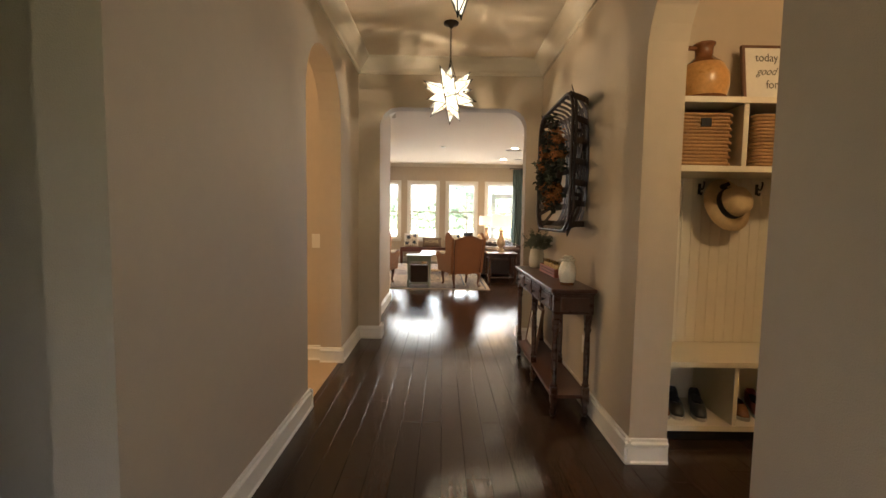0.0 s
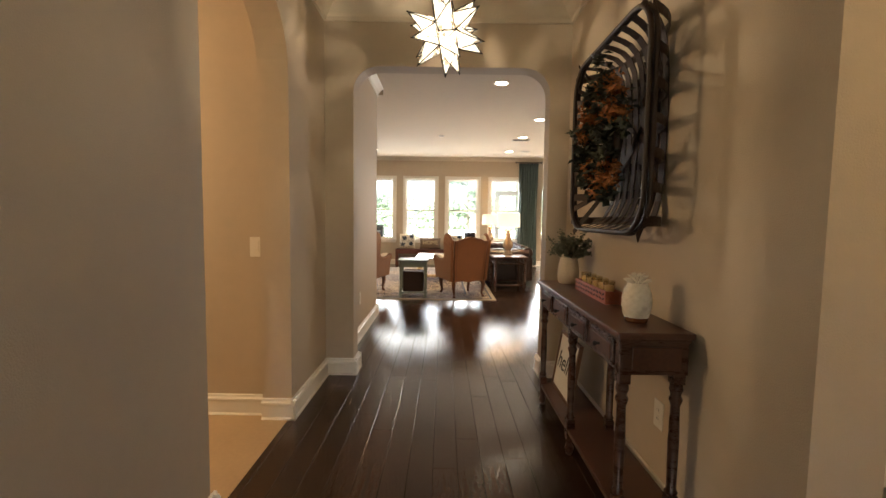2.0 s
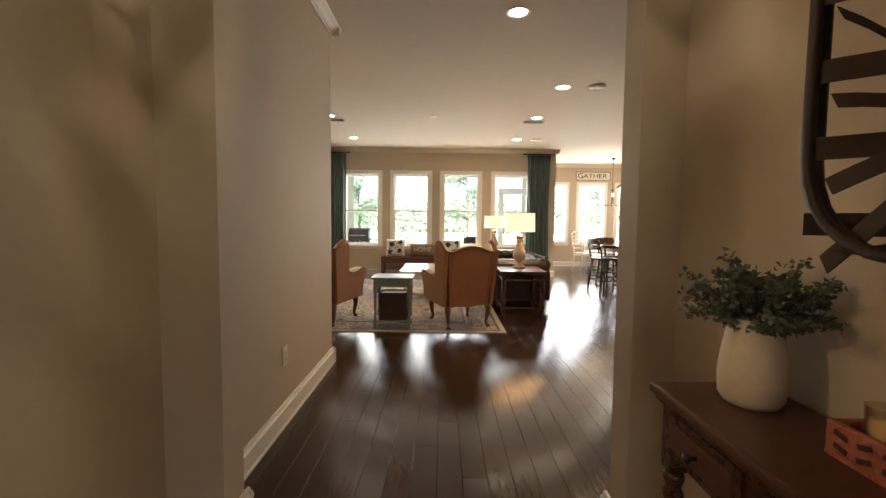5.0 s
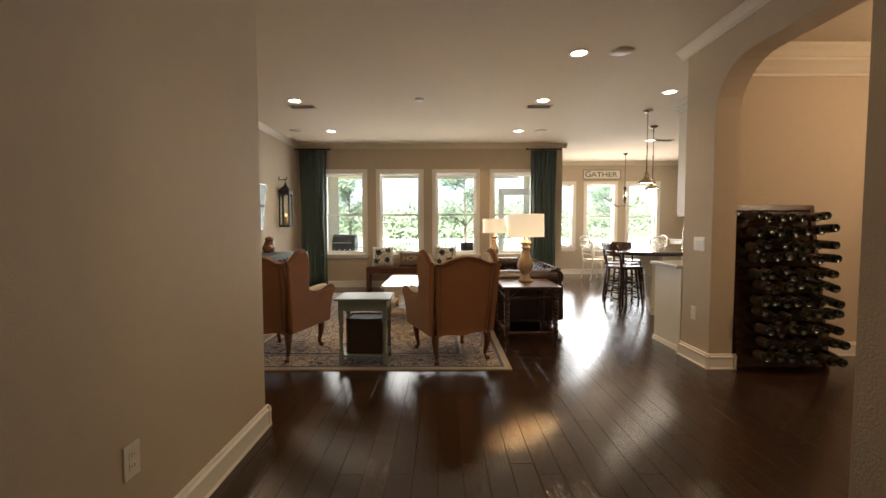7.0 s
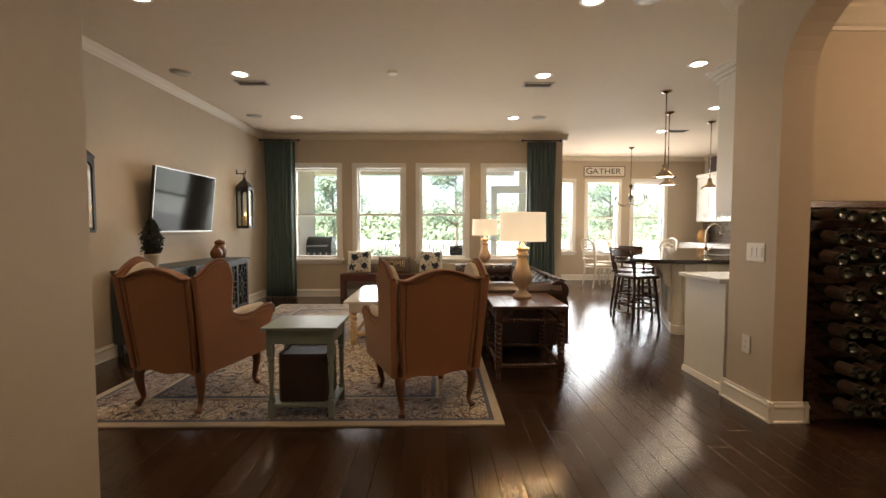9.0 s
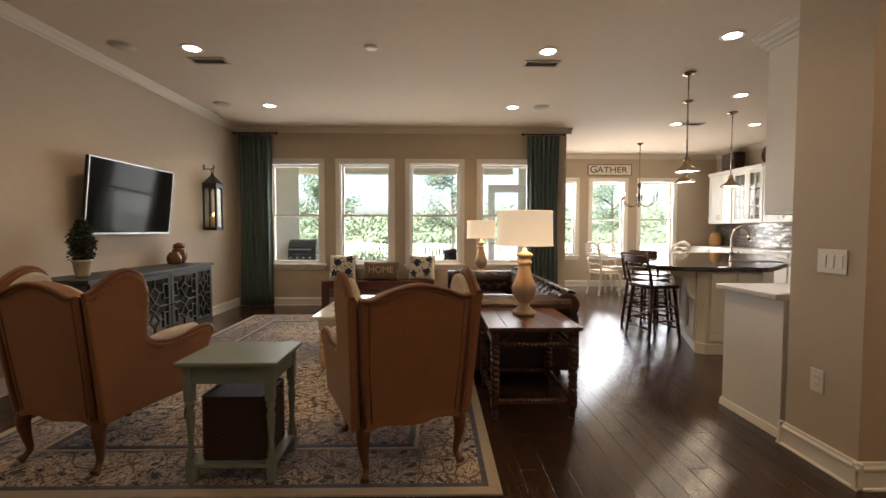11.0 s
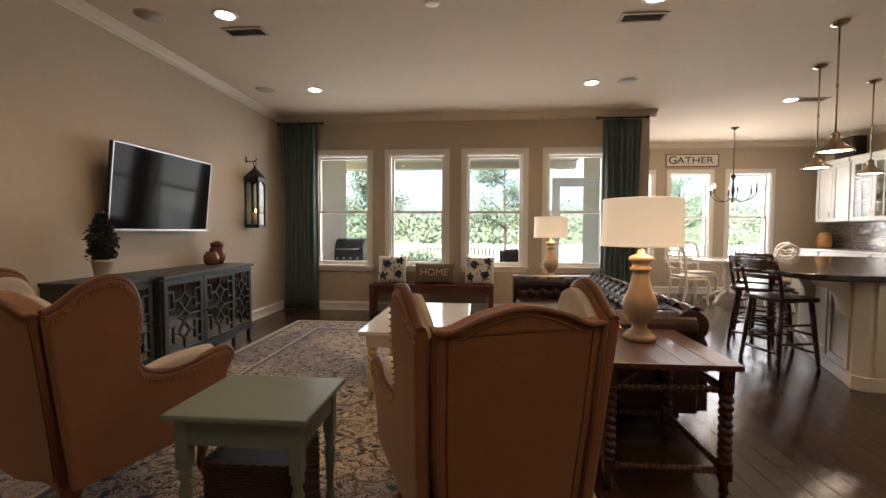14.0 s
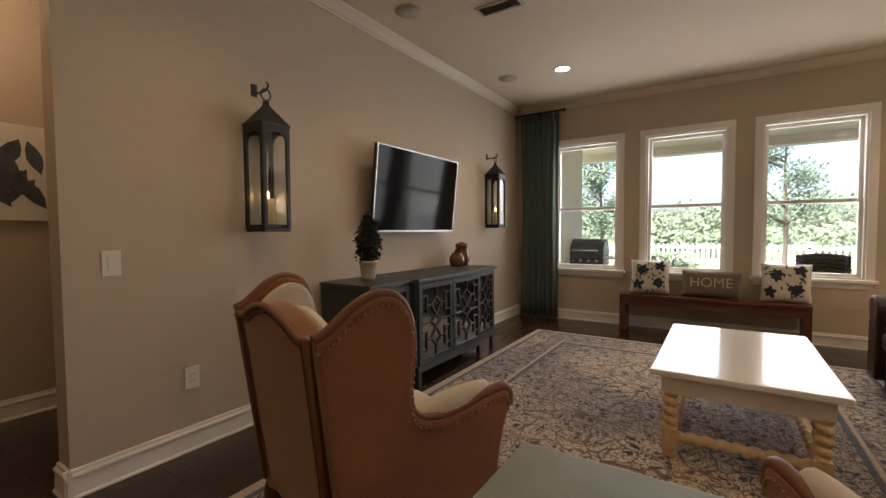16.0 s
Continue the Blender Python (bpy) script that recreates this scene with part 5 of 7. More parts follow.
FLORAL = mat("white cushion cotton", (0.62, 0.57, 0.47), 0.9, bump=0.3, bump_scale=300)
BURLAP = mat("brown burlap", (0.16, 0.115, 0.08), 0.95, vary=0.25, scale=40, bump=0.5, bump_scale=250)
cuts = []
for x, rz in ((-0.80, 4), (0.485, -5)):
    cu = cushion("floral_cushion", "white cushion with dark blue printed flowers", x, 13.03, 0.447, 0.43, 0.42, FLORAL, rz=rz)
    bm = B()
    rnd = random.Random(int(x * 100) + 900)

    def petal(u, v, a, l, wd):
        pts = [(u + l * t * math.cos(a) + wd * math.sin(math.pi * t) * s * -math.sin(a), v + l * t * math.sin(a) + wd * math.sin(math.pi * t) * s * math.cos(a)) for s, ts in ((1, (0, 0.3, 0.6, 1)), (-1, (0.7, 0.35))) for t in ts]
        vs = []
        for pu, pv in pts:
            uu, vv = max(-0.95, min(0.95, pu / 0.215)), max(-0.95, min(0.95, (pv - 0.21) / 0.21))
            puff = ((1 - uu ** 4) * (1 - vv ** 4)) ** 0.55
            vs.append(bm.verts.new((pu, -0.065 * puff - 0.0065, pv)))
        bm.faces.new(vs)
    for cxx, czz, n in ((-0.08, 0.28, 7), (0.09, 0.13, 8), (0.12, 0.33, 5), (-0.13, 0.10, 5)):
        for k in range(n):
            petal(cxx, czz, k * 6.28 / n + rnd.random() * 0.4, rnd.uniform(0.055, 0.085), 0.023)
    for k in range(26):
        petal(rnd.uniform(-0.17, 0.17), rnd.uniform(0.04, 0.38), rnd.uniform(0, 6.28), 0.05, 0.009)
    tagged(part("print", bm, mat("dark blue print", (0.02, 0.03, 0.05), 0.9), cu), kind="stuff")
hc = cushion("word_cushion", "brown burlap cushion lettered HOME", -0.175, 13.03, 0.447, 0.58, 0.31, BURLAP)
text_part("letters", "HOME", 0.15, GOLDINK, hc, Matrix.Translation((0, -0.074, 0.155)) @ Matrix.Rotation(radians(90), 4, "X"), 0.006, 0.98)


# curtains and rods
def curtain(name, x0, x1, seed):
    c = thing(name, "floor length teal pleated linen curtain", "curtain", "window curtains")
    rnd = random.Random(seed)
    bm = B()
    n, m = 90, 12
    rows = []
    for j in range(m + 1):
        t = j / m
        z = 0.02 + 2.79 * t
        row = []
        for i in range(n + 1):
            u = i / n
            pinch = 0.92 + 0.08 * abs(t - 0.55) * 2
            x = (x0 + x1) / 2 + (u - 0.5) * (x1 - x0) * pinch
            fold = math.sin(u * 2 * math.pi * 7.5 + 0.5 * math.sin(t * 4 + u * 9)) * (0.045 - 0.012 * t) + 0.012 * math.sin(u * 31 + t * 3)
            row.append(bm.verts.new((x, YW - 0.10 + fold, z)))
        rows.append(row)
    for j in range(m):
        for i in range(n):
            bm.faces.new((rows[j][i], rows[j][i + 1], rows[j + 1][i + 1], rows[j + 1][i])).smooth = True
    ob = part("drape", bm, CURTAIN, c)
    so = ob.modifiers.new("cloth", "SOLIDIFY")
    so.thickness = 0.004
    bm = B()
    tube(bm, [(x0 - 0.06, YW - 0.10, 2.835), (x1 + 0.06, YW - 0.10, 2.835)], 0.012, 10)
    for x in (x0 - 0.075, x1 + 0.075):
        bmesh.ops.create_uvsphere(bm, u_segments=12, v_segments=8, radius=0.022, matrix=Matrix.Translation((x, YW - 0.10, 2.835)))
    box(bm, (x0 + x1) / 2 - 0.01, (x0 + x1) / 2 + 0.01, YW - 0.10, YW, 2.82, 2.85)
    part("curtain_rod", bm, BLACKMETAL, c)
    for k in range(8):
        bm = B()
        xx = x0 + (k + 0.5) * (x1 - x0) / 8
        tube(bm, [(xx, YW - 0.10 + 0.02 * math.cos(a), 2.825 + 0.02 * math.sin(a)) for a in [q * math.pi / 6 for q in range(12)]], 0.003, 5, closed=True)
        part("ring", bm, BLACKMETAL, c)


curtain("curtain", -2.50, -1.955, 1)
curtain("curtain", 2.22, 2.755, 2)

# ceiling fittings


def vent(x, y, w=0.36, d=0.16):
    v = thing("ceiling_vent", "white slatted ceiling air vent", "vent", "ceiling vents", at=Matrix.Translation((x, y, H)))
    boxpart("shade_backing", (-w / 2 + 0.02, w / 2 - 0.02, -d / 2 + 0.02, d / 2 - 0.02, -0.003, -0.001), RECESS_SHADE, v)
    bm = B()
    for q in ((-w / 2, w / 2, -d / 2, -d / 2 + 0.025), (-w / 2, w / 2, d / 2 - 0.025, d / 2), (-w / 2, -w / 2 + 0.025, -d / 2 + 0.025, d / 2 - 0.025), (w / 2 - 0.025, w / 2, -d / 2 + 0.025, d / 2 - 0.025)):
        box(bm, *q, -0.010, -0.001, 0.002)
    part("frame", bm, GREYGRILL, v)
    for k in range(5):
        boxpart("slat", (-w / 2 + 0.025, w / 2 - 0.025, -0.009, 0.009, -0.001, 0.001), GREYGRILL, v, m=Matrix.Translation((0, -d / 2 + 0.04 + k * (d - 0.08) / 4, -0.008)) @ Matrix.Rotation(radians(35), 4, "X"))
    return v


v1 = vent(-1.545, 10.45)
copy_thing(v1, Matrix.Translation((1.785, 10.46, H)))
copy_thing(v1, Matrix.Translation((4.77, 12.85, H)))


def speaker(x, y):
    s = thing("ceiling_speaker", "round flush ceiling speaker with a beige grille", "speaker", "ceiling speakers", at=Matrix.Translation((x, y, H)))
    bm = B()
    lathe(bm, [(0.104, -0.001), (0.112, -0.001), (0.112, -0.006), (0.104, -0.008)], 32, cap=False)
    part("rim", bm, CEIL, s)
    bm = B()
    lathe(bm, [(0.0, -0.004), (0.104, -0.004), (0.104, -0.006), (0.0, -0.0075)], 32, cap=False)
    part("grille", bm, GREYGRILL, s)
    return s


s1 = speaker(-2.17, 10.12)
for x, y in ((-2.15, 11.93), (2.16, 11.97), (2.16, 8.56)):
    copy_thing(s1, Matrix.Translation((x, y, H)))
sd = thing("smoke_detector", "small round white smoke detector on the ceiling", "smoke detector", at=Matrix.Translation((0.12, 10.10, H)))
bm = B()
lathe(bm, [(0.0, -0.020), (0.04, -0.020), (0.056, -0.013), (0.060, -0.001)], 24, cap=False)
part("body", bm, PLASTIC, sd)

# painting in the back hall
pt = thing("painting", "canvas painting of grey blue leaves on cream", "painting")
boxpart("canvas", (-4.0, -3.965, 7.45, 8.40, 1.31, 1.94), PAPER, pt, 0.003)
bm = B()
rnd = random.Random(4)
for k in range(34):
    y, z, a = (rnd.uniform(7.55, 8.0) if k % 2 else rnd.uniform(8.02, 8.38)), rnd.uniform(1.36, 1.76), rnd.uniform(0.6, 2.2)
    l, wd = rnd.uniform(0.14, 0.26), rnd.uniform(0.03, 0.055)
    vs = []
    for s, ts in ((1, (0, 0.25, 0.5, 0.75, 1)), (-1, (0.75, 0.5, 0.25))):
        for t in ts:
            yy = y + l * t * math.cos(a) - s * wd * math.sin(math.pi * t) * math.sin(a)
            zz = z + l * t * math.sin(a) + s * wd * math.sin(math.pi * t) * math.cos(a)
            vs.append(bm.verts.new((-3.9645 + 0.00015 * k, min(max(yy, 7.46), 8.39), min(max(zz, 1.32), 1.93))))
    bm.faces.new(vs)
part("leaves", bm, mat("grey blue brushwork", (0.07, 0.08, 0.10), 0.8, vary=0.6, scale=14), pt)

# ---- hall ----
LEAD = mat("dark lead seam", (0.03, 0.02, 0.012), 0.5, 0.6)


def star_lamp(x, y, z, turn, power):
    s = thing("star_lamp", "lit glass star pendant lamp with dark lead seams", "pendant lamp", "star lamps", at=Matrix.Translation((x, y, z)) @ Matrix.Rotation(radians(turn), 4, "Z"))
    ico = bmesh.new()
    bmesh.ops.create_icosphere(ico, subdivisions=1, radius=1.0)
    first_face = sorted(ico.faces, key=lambda q: q.calc_center_median().z)[0]
    down = first_face.calc_center_median().normalized().rotation_difference(Vector((0, 0, -1))).to_matrix()
    glass, seams = B(), B()
    for fc in ico.faces:
        base = [down @ v.co * 0.112 for v in fc.verts]
        apex = (down @ fc.calc_center_median().normalized()) * 0.245
        for i in range(3):
            a, b = base[i], base[(i + 1) % 3]
            glass.faces.new([glass.verts.new(p) for p in (a, b, apex)])
            tube(seams, [a, apex], [0.0042, 0.0034], 5)
        tip = B()
        tube(tip, [apex * 0.93, apex * 1.03], [0.008, 0.003], 6)
        part("tip", tip, LEAD, s)
    for ed in ico.edges:
        tube(seams, [down @ v.co * 0.112 for v in ed.verts], 0.003, 5)
    ico.free()
    part("star_glass", glass, STARGLASS, s, "glowing seeded glass points")
    part("lead_seams", seams, LEAD, s)
    bm = B()
    bmesh.ops.create_uvsphere(bm, u_segments=12, v_segments=8, radius=0.022, matrix=Matrix.Translation((0, 0, 0.055)))
    part("bulb", bm, EMBER, s, smooth=True)
    top = H - z
    for k in range(22):
        bm = B()
        zc = 0.27 + (top - 0.29) * (k + 0.5) / 22
        lk = (top - 0.29) / 22 * 0.72
        ring = [(0.008 * math.cos(a), 0, zc + lk * math.sin(a)) for a in [q * math.pi / 5 for q in range(10)]]
        if k % 2:
            ring = [(p[1], p[0], p[2]) for p in ring]
        tube(bm, ring, 0.0022, 5, closed=True)
        part("chain_link", bm, LEAD, s)
    bm = B()
    for a in (0, 2.09, 4.19):
        tube(bm, [(0, 0, 0.285), (0.05 * math.cos(a), 0.05 * math.sin(a), 0.13)], 0.0035, 5)
    part("hanger", bm, LEAD, s)
    bm = B()
    lathe(bm, [(0.0, top - 0.05), (0.012, top - 0.045), (0.03, top - 0.022), (0.062, top - 0.014), (0.064, top - 0.002)], 24)
    part("ceiling_canopy", bm, LEAD, s)
    lamp("star_glow", "POINT", (x, y, z), power, (1.0, 0.79, 0.53), 0.008)
    return s


star_lamp(0.18, 3.90, 2.36, 10, STAR_W)
star_lamp(0.18, 1.95, 2.36, 35, STAR_W * 0.1)

# console table
co = thing("console_table", "long dark walnut console table with drawers and turned legs", "console table")
kx0, kx1, ky0, ky1, kz = 0.862, 1.130, 2.93, 4.28, 0.865
boxpart("tabletop", (kx0 - 0.02, kx1 + 0.01, ky0 - 0.02, ky1 + 0.02, kz - 0.026, kz), TOPWOOD, co, 0.008)
boxpart("moulding", (kx0 - 0.008, kx1, ky0 - 0.008, ky1 + 0.008, kz - 0.042, kz - 0.026), DARKWOOD, co, 0.005)
boxpart("case", (kx0 + 0.012, kx1, ky0 + 0.01, ky1 - 0.01, kz - 0.17, kz - 0.042), DARKWOOD, co)
nd = 4
dl = (ky1 - ky0 - 0.06) / nd
for i in range(nd):
    y0 = ky0 + 0.03 + i * dl
    dr = boxpart("drawer", (kx0 + 0.002, kx0 + 0.013, y0 + 0.045, y0 + dl - 0.012, kz - 0.155, kz - 0.055), DARKWOOD, co, 0.003)
    boxpart("drawer_panel", (kx0 - 0.003, kx0 + 0.003, y0 + 0.065, y0 + dl - 0.032, kz - 0.138, kz - 0.072), TOPWOOD, dr, 0.003)
    bm = B()
    lathe(bm, [(0.005, 0), (0.005, 0.012), (0.012, 0.018), (0.011, 0.026), (0.002, 0.03)], 12, Matrix.Translation((kx0 - 0.003, y0 + 0.017 + dl / 2, kz - 0.105)) @ Matrix.Rotation(radians(-90), 4, "Y"))
    part("knob", bm, BLACKMETAL, dr)
boxpart("end_panel", (kx0 + 0.05, kx1 - 0.03, ky0 + 0.002, ky0 + 0.012, kz - 0.15, kz - 0.06), TOPWOOD, co, 0.003)
for x in (kx0 + 0.028, kx1 - 0.028):
    for i in range(nd // 2 + 1):
        y = ky0 + 0.035 + i * (ky1 - ky0 - 0.07) / (nd // 2)
        bm = B()
        box(bm, x - 0.023, x + 0.023, y - 0.023, y + 0.023, kz - 0.21, kz - 0.042, 0.003)
        turned(bm, x, y, 0.2, kz - 0.21, [(0.018, 0), (0.026, 0.03), (0.018, 0.06), (0.021, 0.5), (0.017, 0.8), (0.026, 0.86), (0.018, 0.90), (0.026, 0.95), (0.022, 1)])
        box(bm, x - 0.022, x + 0.022, y - 0.022, y + 0.022, 0.09, 0.2, 0.003)
        turned(bm, x, y, 0.0, 0.09, [(0.014, 0), (0.024, 0.4), (0.016, 0.75), (0.022, 1)])
        part("leg", bm, DARKWOOD, co)
boxpart("lower_shelf", (kx0 + 0.012, kx1 - 0.005, ky0 + 0.02, ky1 - 0.02, 0.125, 0.15), TOPWOOD, co, 0.004)

# things on and under the console
hs = thing("hello_sign", "white framed wooden sign lettered hello", "sign", at=pose(0.96, 4.04, 0.151, -0, 9, 0) @ Matrix.Scale(0.92, 4))
boxpart("board", (-0.006, 0.006, -0.20, 0.20, 0.02, 0.40), PAPER, hs)
bm = B()
for d in ((-0.22, 0.22, 0.0, 0.02), (-0.22, 0.22, 0.40, 0.42), (-0.22, -0.20, 0.02, 0.40), (0.20, 0.22, 0.02, 0.40)):
    box(bm, -0.014, 0.012, *d, 0.002)
part("frame", bm, FRAMEWOOD, hs)
text_part("letters", "hello", 0.185, INK, hs, Matrix.Translation((-0.0075, 0, 0.215)) @ Matrix.Rotation(radians(-90), 4, "Z") @ Matrix.Rotation(radians(90), 4, "X") @ Matrix(((1, 0.25, 0, 0), (0, 1, 0, 0), (0, 0, 1, 0), (0, 0, 0, 1))), 0.001, 0.95)

rnd = random.Random(31)
vp = thing("potted_plant", "feathery grey green sprigs in a cream stoneware vase", "plant", at=Matrix.Translation((1.02, 4.17, kz)))
bm = B()
lathe(bm, [(0.0, 0), (0.056, 0), (0.067, 0.016), (0.070, 0.07), (0.063, 0.13), (0.053, 0.18), (0.050, 0.20), (0.046, 0.20), (0.045, 0.17), (0.0, 0.165)], 24, cap=False)
part("vase", bm, POT, vp)
bm = B()
lv = B()
for k in range(46):
    a, el = rnd.uniform(0, 6.28), rnd.uniform(0.35, 1.45)
    l = rnd.uniform(0.10, 0.20)
    d = Vector((math.cos(a) * math.cos(el), math.sin(a) * math.cos(el), math.sin(el)))
    p0 = Vector((0.02 * math.cos(a), 0.02 * math.sin(a), 0.17))
    p1 = p0 + d * l * 0.6
    p2 = p0 + d * l + Vector((0, 0, -0.02))
    p2.x = min(p2.x, 0.105)
    p1.x = min(p1.x, 0.105)
    tube(bm, [p0, p1, p2], [0.0022, 0.0018, 0.001], 4)
    for t in range(9):
        q = p0.lerp(p1, 0.3 + t * 0.1) if t < 5 else p1.lerp(p2, (t - 4) / 4)
        leaf_cloud(lv, rnd, q, (0.016, 0.016, 0.016), 8, 0.018)
part("stems", bm, LEAFY, vp)
part("leaves", lv, LEAFY, vp)

tr = thing("candle_tray", "red brown carved wooden tray holding glass votives", "candle tray")
TRAYW = mat("carved red wood", (0.34, 0.10, 0.055), 0.5, vary=0.3, scale=18, bump=0.9, bump_scale=45)
bm = B()
tx0, tx1, ty0, ty1 = 1.0, 1.085, 3.46, 3.95
box(bm, tx0, tx1, ty0, ty1, kz, kz + 0.012)
for d in ((tx0, tx0 + 0.012, ty0, ty1), (tx1 - 0.012, tx1, ty0, ty1), (tx0 + 0.012, tx1 - 0.012, ty0, ty0 + 0.012), (tx0 + 0.012, tx1 - 0.012, ty1 - 0.012, ty1)):
    box(bm, *d, kz + 0.012, kz + 0.065, 0.003)
part("tray", bm, TRAYW, tr)
# dark blocks on the tray side imitate the shade inside its carving
HOLLOW_SHADE = mat("painted shade of carved hollows", (0.055, 0.016, 0.01), 0.6, vary=0.3, scale=20)
for k in range(22):
    y = ty0 + 0.03 + (k % 11) * (ty1 - ty0 - 0.06) / 10
    z = kz + 0.022 + 0.024 * (k // 11)
    boxpart("hollow_shade", (-0.0025, 0.002, -0.013, 0.013, -0.005, 0.005), HOLLOW_SHADE, tr, 0.002, m=Matrix.Translation((tx0, y, z)) @ Matrix.Rotation(radians(14 if (k + k // 11) % 3 else -18), 4, "X"))
VOT = glass_mat("votive glass", (0.93, 0.9, 0.8))
for k in range(5):
    y = ty0 + 0.065 + k * (ty1 - ty0 - 0.13) / 4
    v = thing("votive", "clear glass votive with a pale candle", "candle", "votive candles", at=Matrix.Translation(((tx0 + tx1) / 2, y, kz + 0.0125)))
    bm = B()
    lathe(bm, [(0.0, 0), (0.024, 0), (0.030, 0.10), (0.028, 0.10), (0.022, 0.006), (0.0, 0.006)], 20, cap=False)
    gl = part("glass", bm, VOT, v)
    gl.visible_shadow = False
    bm = B()
    lathe(bm, [(0.0, 0.0065), (0.0215, 0.0065), (0.0255, 0.075), (0.0, 0.077)], 16, cap=False)
    part("wax", bm, WAX, v)

pa = thing("pineapple_jar", "white glazed ceramic pineapple jar on a wooden base", "ornament", at=Matrix.Translation((0.998, 3.11, kz)) @ Matrix.Diagonal((0.74, 0.74, 0.93, 1)))
bm = B()
lathe(bm, [(0.0, 0), (0.058, 0), (0.062, 0.012), (0.055, 0.022), (0.0, 0.022)], 24, cap=False)
part("base", bm, TERRA, pa, "brown wooden base")
bm = B()
n, m = 72, 22
rows = []
for j in range(m * 2 + 1):
    t = j / (m * 2)
    z = 0.022 + 0.155 * t
    r = 0.054 + 0.026 * math.sin(math.pi * (0.12 + 0.72 * t)) - 0.018 * t ** 3
    rows.append([bm.verts.new((q * math.cos(2 * math.pi * i / n), q * math.sin(2 * math.pi * i / n), z)) for i in range(n) for q in (r + 0.0035 * (abs(math.sin(math.pi * (i / n * 9 + t * 4.5))) * abs(math.sin(math.pi * (i / n * 9 - t * 4.5)))) ** 0.6,)])
for a, b in zip(rows, rows[1:]):
    for i in range(n):
        bm.faces.new((a[i], a[(i + 1) % n], b[(i + 1) % n], b[i]))
bm.faces.new(rows[-1])
part("body", bm, CERAMIC, pa)
bm = B()
for ring, (r, z, l, nn) in enumerate(((0.03, 0.178, 0.045, 10), (0.018, 0.19, 0.04, 8), (0.008, 0.20, 0.035, 5))):
    for k in range(nn):
        a = 2 * math.pi * k / nn + ring * 0.3
        d = Vector((math.cos(a), math.sin(a), 0.55 + 0.5 * ring))
        p = Vector((r * math.cos(a), r * math.sin(a), z - 0.006))
        tube(bm, [p, p + d.normalized() * l * 0.6, p + d.normalized() * l + Vector((math.cos(a), math.sin(a), -0.3)) * 0.01], [0.009, 0.008, 0.001], 6)
lathe(bm, [(0.04, 0.172), (0.034, 0.186), (0.01, 0.20)], 20)
part("crown", bm, CERAMIC, pa)

# tobacco basket with a wreath on the wall
tb = thing("tobacco_basket", "large dark woven tobacco basket hanging on the wall", "wall basket")
by, bz0, hw, hh = 3.52, 1.705, 0.48, 0.47
XB, XF = XR - 0.012, XR - 0.19


def rounded(y, z, w, h, r, n=6):
    pts = []
    for cy, cz, a0 in ((y + w - r, z + h - r, 0), (y - w + r, z + h - r, 90), (y - w + r, z - h + r, 180), (y + w - r, z - h + r, 270)):
        pts += [(cy + r * math.cos(radians(a0 + 90 * k / n)), cz + r * math.sin(radians(a0 + 90 * k / n))) for k in range(n + 1)]
    return pts


for x, k in ((XF, 1.0), (XF + 0.022, 1.01)):
    bm = B()
    tube(bm, [(x, u, v) for u, v in rounded(by, bz0, hw * k, hh * k, 0.17)], 0.011, 6, closed=True)
    part("rim", bm, TOBACCO, tb)


def strip(bm, p0, p1, p2, p3, wdir, w, t=0.004):
    line = smooth_line([p0, p1, p2, p3], 5)
    wv = Vector(wdir) * w / 2
    prev = None
    for p in line:
        q = Vector(p)
        cur = [bm.verts.new(q - wv), bm.verts.new(q + wv), bm.verts.new(q + wv + Vector((t, 0, 0))), bm.verts.new(q - wv + Vector((t, 0, 0)))]
        if prev:
            for i in range(4):
                bm.faces.new((prev[i], prev[(i + 1) % 4], cur[(i + 1) % 4], cur[i]))
        prev = cur


for k in range(7):
    z = bz0 + (k - 3) * 0.14
    bm = B()
    strip(bm, (XF, by - hw, z), (XB - 0.01, by - hw * 0.56, z), (XB - 0.01, by + hw * 0.56, z), (XF, by + hw, z), (0, 0, 1), 0.042)
    part("slat", bm, TOBACCO, tb)
for k in range(8):
    y = by + (k - 3.5) * 0.076
    bm = B()
    strip(bm, (XF, by + (y - by) * 1.45, bz0 - hh), (XB - 0.016, y, bz0 - hh * 0.70), (XB - 0.016, y, bz0 + hh * 0.70), (XF, by + (y - by) * 1.45, bz0 + hh), (0, 1, 0), 0.05)
    part("slat", bm, TOBACCO, tb)
for s in (1, -1):
    for q in (-0.30, -0.15, 0.0, 0.14):
        bm = B()
        strip(bm, (XF, by - hw * 0.9, bz0 - s * (hh * 0.75 + q)), (XB - 0.022, by - hw * 0.5, bz0 - s * hh * 0.4), (XB - 0.022, by + hw * 0.5, bz0 + s * hh * 0.4), (XF, by + hw * 0.9, bz0 + s * (hh * 0.75 + q)), (0, 0.5, 0.86), 0.034)
        part("slat", bm, TOBACCO, tb)
rnd = random.Random(77)
wr = thing("wreath", "autumn wreath of dark leaves and rust orange flowers", "wreath")
bm, bo = B(), B()
tube(bm, [(XF + 0.015, by + 0.03 + 0.20 * math.cos(a), bz0 + 0.02 + 0.22 * math.sin(a)) for a in [k * math.pi / 12 for k in range(24)]], 0.022, 6, closed=True)
part("ring", bm, TOBACCO, wr)
bm, bg = B(), B()
